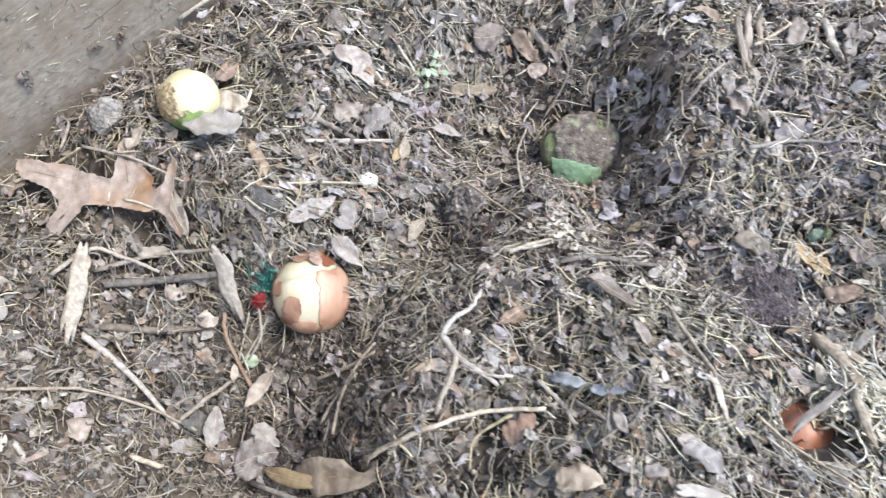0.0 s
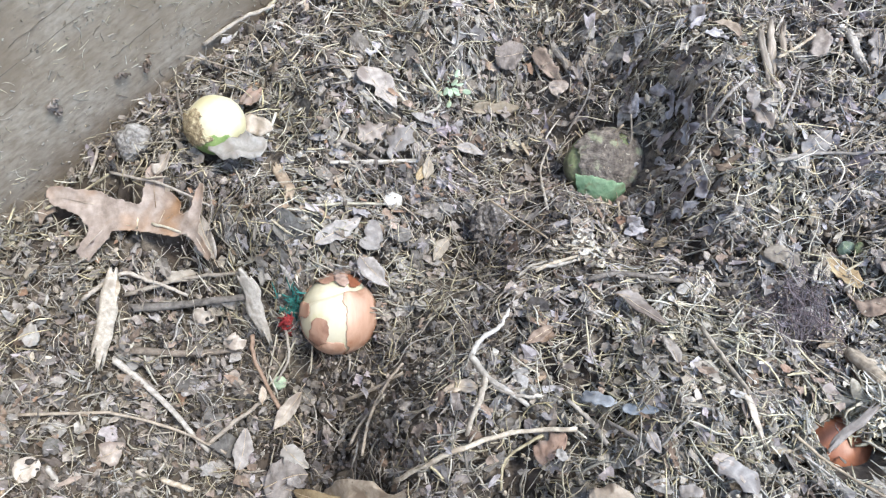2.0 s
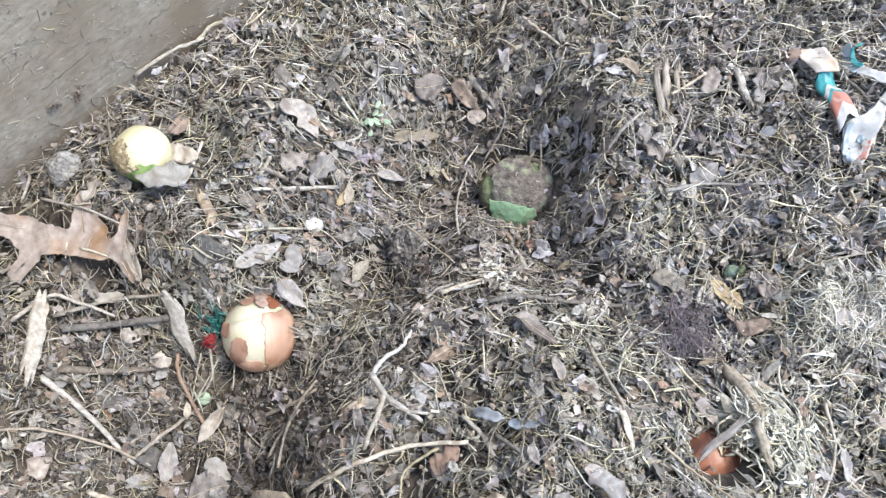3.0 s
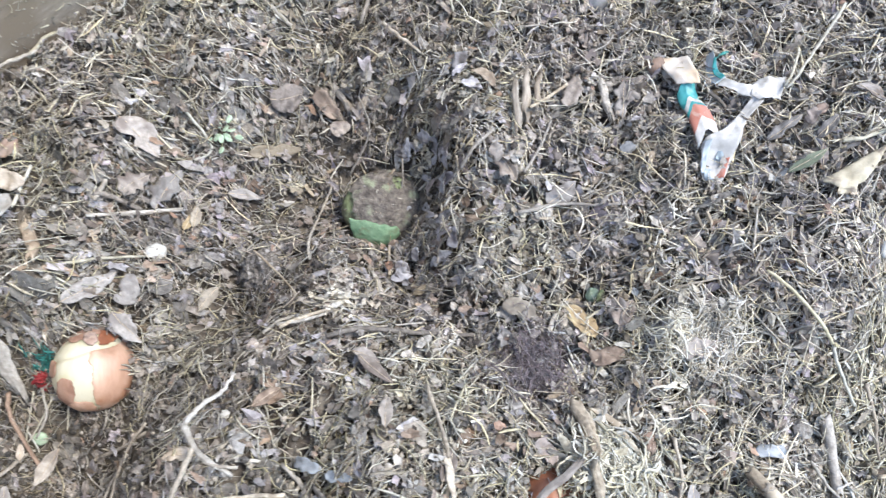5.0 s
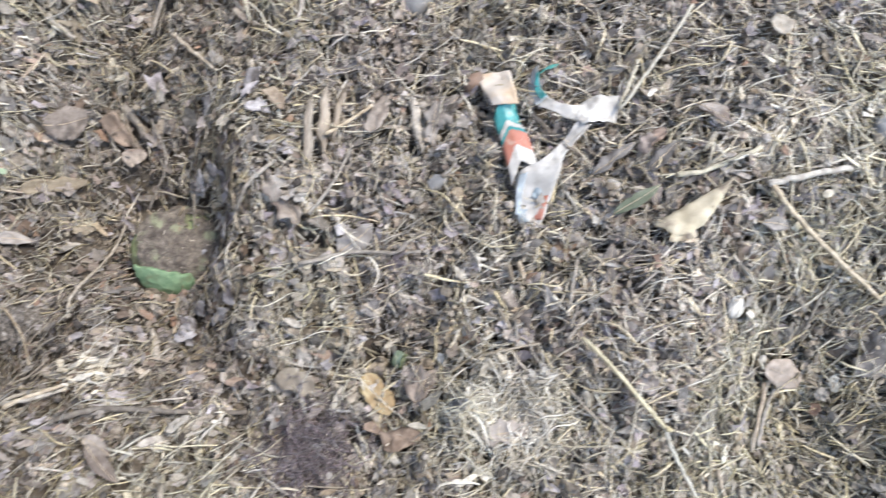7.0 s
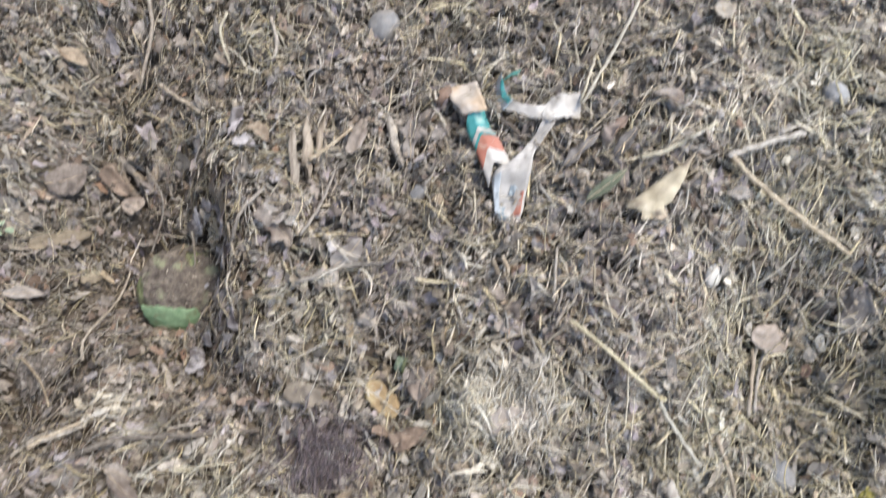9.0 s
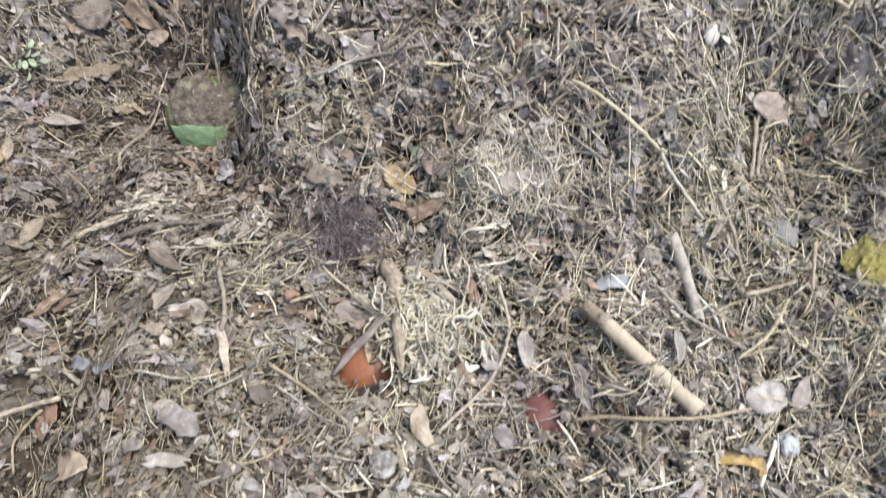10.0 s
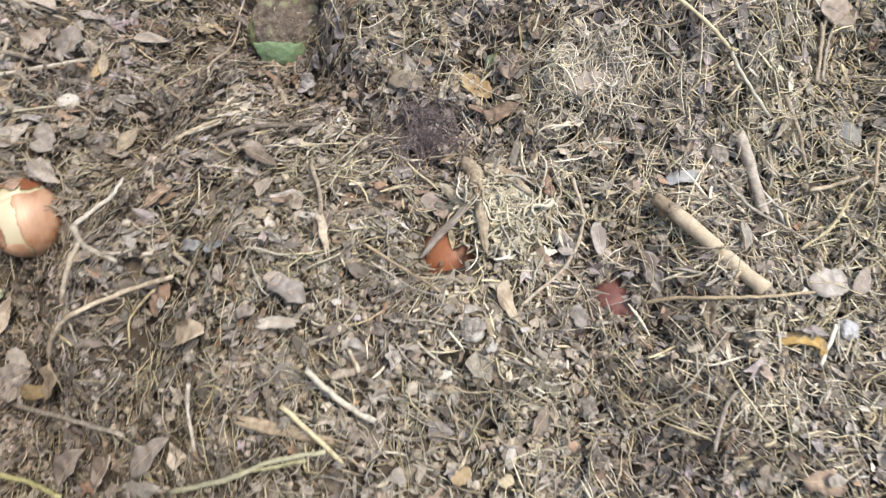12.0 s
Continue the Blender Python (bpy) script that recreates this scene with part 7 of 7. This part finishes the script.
def wall_scraps(name, label, n, material, seed, long, wide):
    """Bits stuck to the wall's face."""
    rng = np.random.default_rng(seed)
    segs = 3
    along, up = rng.uniform(-0.32, 0.30, n), rng.uniform(-0.06, 0.30, n)
    # a third of them hang together in clusters
    knot = rng.integers(0, 24, n)
    near = rng.uniform(0, 1, n) < 0.35
    along = np.where(near, rng.uniform(-0.3, 0.25, 24)[knot] + rng.normal(0, 0.010, n), along)
    up = np.where(near, rng.uniform(-0.03, 0.25, 24)[knot] + rng.normal(0, 0.010, n), up)
    ln, wd = 0.002 + long * rng.beta(1, 4, n), 0.0004 + wide * rng.beta(1, 3, n)
    head = rng.uniform(0, 2 * np.pi, n)
    s = np.linspace(-0.5, 0.5, segs + 1)[None]
    bow = rng.normal(0, 0.35, n)[:, None] * ln[:, None] * (s ** 2)
    u = along[:, None] + ln[:, None] * s * np.cos(head)[:, None] - bow * np.sin(head)[:, None]
    w = up[:, None] + ln[:, None] * s * np.sin(head)[:, None] + bow * np.cos(head)[:, None]
    verts = np.zeros((n, segs + 1, 3, 3))
    for k, a in enumerate((0.0, 2.1, 4.2)):
        r = 0.5 * wd[:, None]
        verts[:, :, k, 0] = u - np.sin(head)[:, None] * np.cos(a) * r
        verts[:, :, k, 1] = -0.0004 - (1 + np.sin(a)) * r * 0.7
        verts[:, :, k, 2] = w + np.cos(head)[:, None] * np.cos(a) * r
    i, k = np.meshgrid(np.arange(segs), np.arange(3), indexing="ij")
    a, b = (i * 3 + k).ravel()[None], (i * 3 + (k + 1) % 3).ravel()[None]
    quads = np.stack([a, b, b + 3, a + 3], -1) + (np.arange(n) * (segs + 1) * 3)[:, None, None]
    me = quick_mesh(name, verts.reshape(-1, 3), quads.reshape(-1, 4), 4, material, True)
    ob = tagged(new(name, me), label, "litter", kind="stuff")
    ob.matrix_basis = wall.matrix_basis.copy()


wall_scraps("wall_scraps", "bits of straw stuck to the dirty wall", 520, STRAW, 77, 0.022, 0.0010)
wall_scraps("wall_dirt", "crumbs of soil stuck to the wall", 1300, HAY, 78, 0.004, 0.0026)
wall_scraps("wall_smears", "dark crumbs stuck to the wall", 330, ROOT, 79, 0.020, 0.0016)


def wall_cracks():
    """Long thin drying cracks along the boards' grain."""
    rng = random.Random(31)
    for k in range(9):
        u, w, long = rng.uniform(-0.30, 0.12), rng.uniform(0.03, 0.30), rng.uniform(0.05, 0.16)
        line = [Vector((u + long * s / 8, 0.0, w + 0.0016 * math.sin(3 * s + k) + 0.004 * s / 8)) for s in range(9)]
        part("crack", tube("crack", line, (0.0007, 0.0002), HUMUS, 5, 0.3, k, flat=0.8), wall.children[0], "dark drying crack" if k == 0 else "")


def stuck_leaf(u, w, long, wide, turn, seed):
    """A scrap of dead leaf stuck to the wall."""
    pts = [Vector((long * (s / 5 - 0.5), -0.002 - 0.003 * (s % 2), 0.25 * wide * math.sin(s * 1.7 + seed))) for s in range(6)]
    v, f = ribbon(pts, [wide * k for k in (0.3, 0.9, 0.7, 1.0, 0.6, 0.25)], [(0, -1, 0)] * 6, 0.0005, 0.006, seed)
    ob = tagged(new("leaf", solid("leaf", v, f, BROWN_LEAF)), "brown leaf scrap stuck to the timber wall", "leaf")
    ob.matrix_basis = wall.matrix_basis @ pose(u, 0, w, 0, turn, 0)


wall_cracks()
stuck_leaf(-0.085, 0.064, 0.022, 0.012, -60, 3)
stuck_leaf(0.011, 0.035, 0.024, 0.005, -50, 4)
stuck_leaf(-0.015, 0.043, 0.016, 0.004, 30, 4)


# ---- loose litter over everything ----
# Weights also carry shading: paler litter at right, darker left and in hollows.
DARK_SPOTS = ((0.25, 0.055, 0.035, 1.4), (0.08, -0.12, 0.15, 0.9), (-0.28, -0.18, 0.24, 0.9), (-0.12, 0.05, 0.20, 0.5), (0.58, 0.05, 0.28, -0.85), (0.10, 0.30, 0.07, 0.4), (-0.20, -0.12, 0.10, 1.3), (0.06, 0.20, 0.06, 0.4), (0.20, -0.06, 0.06, 0.6), (0.42, -0.16, 0.05, 0.6), (-0.02, -0.07, 0.15, 0.5), (0.35, 0.38, 0.15, -0.7), (0.10, 0.12, 0.06, 0.5), (-0.06, 0.13, 0.06, 0.6))
PALE_SPOTS = ((0.24, 0.02, 0.07, 1.0), (0.30, -0.03, 0.05, 1.6), (0.41, 0.07, 0.04, 0.8), (0.12, 0.05, 0.05, 0.6), (0.22, -0.24, 0.18, -0.6), (0.08, -0.10, 0.14, -0.5), (-0.10, 0.05, 0.22, -0.45), (0.70, 0.26, 0.14, 3.2), (0.70, 0.03, 0.18, 5.2), (-0.30, -0.18, 0.24, -0.65),
              (0.25, 0.055, 0.035, -1.2), (0.12, 0.30, 0.07, 0.2), (-0.20, -0.14, 0.10, -0.7), (0.08, 0.20, 0.07, -0.3), (0.36, 0.38, 0.14, 1.3), (-0.05, -0.08, 0.14, -0.35), (-0.04, 0.12, 0.06, -0.5), (0.10, 0.12, 0.05, -0.5))
for x, y, r in ((-0.150, -0.065, 0.050), (-0.225, -0.060, 0.045), (-0.090, -0.085, 0.050), (-0.220, -0.160, 0.050), (-0.385, -0.140, 0.030), (0.010, -0.125, 0.045), (0.187, 0.095, 0.025), (-0.080, 0.090, 0.040), (-0.140, -0.150, 0.050), (-0.300, -0.230, 0.060), (0.060, -0.048, 0.028), (0.076, -0.022, 0.022), (-0.020, 0.200, 0.040), (-0.060, 0.050, 0.030), (0.020, 0.290, 0.035)):
    clear(x, y, r, 0.48)
    clear(x + 0.2 * r, y - 0.1 * r, 0.55 * r, 0.28)
BLACK_SPOTS = ((-0.34, -0.15, 0.12, 2.5), (-0.16, -0.07, 0.06, 4.0), (-0.22, -0.16, 0.07, 3.0), (-0.38, -0.14, 0.04, 3.0), (0.00, -0.12, 0.05, 3.0), (0.06, 0.36, 0.03, 1.5), (0.19, 0.09, 0.03, 3.0), (-0.08, 0.09, 0.05, 2.0), (0.065, -0.035, 0.03, 3.0), (-0.02, 0.20, 0.05, 2.0), (0.55, 0.15, 0.25, -0.7))
crumbs("black_crumbs", "black moist crumbs of rotted compost", 17000, (0.002, 0.012), BLACK_CRUMB, 27, patches(*BLACK_SPOTS), lift=(-0.007, 0.006))
# Extra crumbs at right and on the bank also brighten those sides by colour.
crumbs("dry_crumbs", "dry brown crumbs of chaff and soil", 21000, (0.003, 0.013), DRY_CRUMB, 28, patches((0.45, 0.15, 0.22, 4.0), (0.35, -0.10, 0.15, 2.0), (0.16, 0.25, 0.04, 2.5), (0.66, 0.06, 0.24, 5.0), (-0.25, -0.10, 0.22, -0.95), (0.02, 0.20, 0.10, -0.9)), lift=(-0.006, 0.004))
crumbs("soil_crumbs", "dark moist crumbs of compost soil", 15000, (0.002, 0.010), CRUMB, 11, patches(*DARK_SPOTS))
flakes("dark_leaf_flakes", "dark rotted flakes of leaf", 7200, (0.005, 0.034), DARK_FLAKE, 12, patches(*DARK_SPOTS), aspect=(0.25, 0.9), tilt=26, ragged=0.5)
flakes("leaf_flakes", "crumbled grey-brown dry leaf flakes", 6000, (0.005, 0.026), FLAKE, 14, patches((0.40, 0.24, 0.2, 1.5), (0.30, 0.02, 0.12, 0.6), (-0.28, -0.15, 0.26, -0.7), (0.0, -0.10, 0.15, -0.4)), aspect=(0.2, 0.8), tilt=26, lift=(-0.005, 0.005), ragged=0.52, curl=0.45)
flakes("torn_leaves", "torn grey-brown scraps of dead leaf", 2200, (0.009, 0.036), TORN, 20, patches((0.38, 0.24, 0.2, 1.5), (-0.28, -0.15, 0.26, -0.75), (0.0, -0.10, 0.15, -0.4)), aspect=(0.4, 0.9), tilt=22, lift=(-0.005, 0.003), ragged=0.66, corners=13, curl=0.5)
flakes("leaf_crumbs", "small broken bits of pale dry leaf", 11000, (0.002, 0.012), TORN, 23, patches((-0.28, -0.15, 0.26, -0.7), *PALE_SPOTS), aspect=(0.25, 0.9), tilt=30, thick=(0.0003, 0.0010), lift=(-0.004, 0.005), ragged=0.45, corners=8)
flakes("bark_chips", "splintered brown bark and wood chips", 4800, (0.006, 0.036), CHIP, 15, patches(*PALE_SPOTS), aspect=(0.10, 0.34), tilt=18, thick=(0.0006, 0.0022), curl=0.08, lift=(-0.005, 0.005), ragged=0.40, corners=8)
flakes("pale_slivers", "small pale slivers of shredded straw", 7500, (0.004, 0.022), SLIVER, 19, patches(*PALE_SPOTS), aspect=(0.10, 0.45), tilt=22, thick=(0.0004, 0.0010), curl=0.1, lift=(-0.003, 0.006), ragged=0.40, corners=7)
flakes("brown_flakes", "brown rotted bits of leaf and bark", 4300, (0.004, 0.028), BROWN_FLAKE, 31, patches((-0.30, -0.18, 0.18, 2.2), (0.45, 0.36, 0.12, -0.6), (-0.02, 0.20, 0.12, 1.5), (0.10, -0.10, 0.15, 0.8), (0.6, 0.1, 0.2, -0.5)), aspect=(0.25, 0.8), tilt=24, lift=(-0.003, 0.006), ragged=0.55, curl=0.4)
flakes("purple_flakes", "purple-grey scraps of dead leaf", 2600, (0.005, 0.030), PLUM_FLAKE, 32, patches((0.38, 0.24, 0.16, 1.6), (-0.10, 0.02, 0.15, 0.8), (0.18, 0.22, 0.08, 1.5)), aspect=(0.35, 0.9), tilt=22, lift=(-0.003, 0.006), ragged=0.6, corners=11, curl=0.45)
flakes("rust_flakes", "rust-brown bits of dead leaf", 800, (0.004, 0.022), RUST_FLAKE, 33, patches((0.02, 0.25, 0.10, 1.2), (0.28, 0.0, 0.15, 0.8)), aspect=(0.3, 0.9), tilt=22, lift=(-0.002, 0.007), ragged=0.55, curl=0.4)
strands("rootlets", "fine brown curly rootlets", 6500, (0.008, 0.046), (0.0005, 0.0013), ROOT, 13, patches(*DARK_SPOTS), segs=6, bend=0.28, wobble=0.05, tilt=14, flat=0.9, lift=(-0.005, 0.004))
strands("brown_hay", "matted grey-brown hay", 12500, (0.006, 0.042), (0.0007, 0.0029), HAY, 22, patches((-0.30, -0.15, 0.20, 1.2), (0.15, 0.0, 0.4, 0.3), (0.38, 0.24, 0.17, -0.4)), segs=4, bend=0.16, wobble=0.03, tilt=14, flat=0.6, lift=(-0.004, 0.006))
strands("grey_stalks", "weathered grey chopped stalks", 5500, (0.005, 0.042), (0.0009, 0.0036), GREY_STRAW, 16, patches((0.38, 0.24, 0.2, 1.0)), segs=3, bend=0.08, wobble=0.01, kinks=0.08, tilt=14, lift=(-0.006, 0.005), flat=0.4)
strands("dry_straw", "pale dry straw and grass stalks", 10500, (0.006, 0.052), (0.0007, 0.0028), STRAW, 17, patches(*PALE_SPOTS), segs=3, bend=0.08, wobble=0.01, kinks=0.08, tilt=13, lift=(-0.002, 0.008), flat=0.4)
strands("olive_grass", "yellow-green withered grass blades", 7500, (0.010, 0.060), (0.0007, 0.0023), OLIVE, 21, patches((-0.30, 0.05, 0.20, 0.5), (0.38, 0.24, 0.17, -0.9), (0.16, -0.10, 0.12, 0.8), (0.12, -0.24, 0.18, 2.2), (-0.02, 0.14, 0.10, 2.4), (0.02, 0.0, 0.10, 1.4), (0.66, 0.04, 0.2, 1.6)), segs=5, bend=0.18, wobble=0.05, lift=(-0.002, 0.008), flat=0.5)
strands("grass_fibres", "thin pale curled grass fibres", 5200, (0.008, 0.050), (0.0004, 0.0011), PALE_FIBRE, 18, patches(*PALE_SPOTS), segs=6, bend=0.2, wobble=0.05, tilt=13, lift=(-0.002, 0.008), flat=0.9)
strands("long_grass", "long curled blades of bleached dry grass", 1700, (0.022, 0.080), (0.0007, 0.0019), STRAW, 24, patches(*PALE_SPOTS), segs=9, bend=0.18, wobble=0.04, tilt=7, lift=(0.001, 0.009), flat=0.6, kinks=0.14)
strands("long_roots", "long thin grey-brown roots over the litter", 600, (0.025, 0.090), (0.0006, 0.0014), GREY_STRAW, 25, patches(*DARK_SPOTS), segs=9, bend=0.2, wobble=0.08, tilt=7, lift=(0.0, 0.009), flat=0.8, kinks=0.18)
strands("long_stems", "tan chopped plant stems over the litter", 700, (0.015, 0.070), (0.0012, 0.0034), HAY, 26, patches(*PALE_SPOTS), segs=5, bend=0.10, wobble=0.02, tilt=8, lift=(0.0, 0.008), flat=0.7, kinks=0.10)
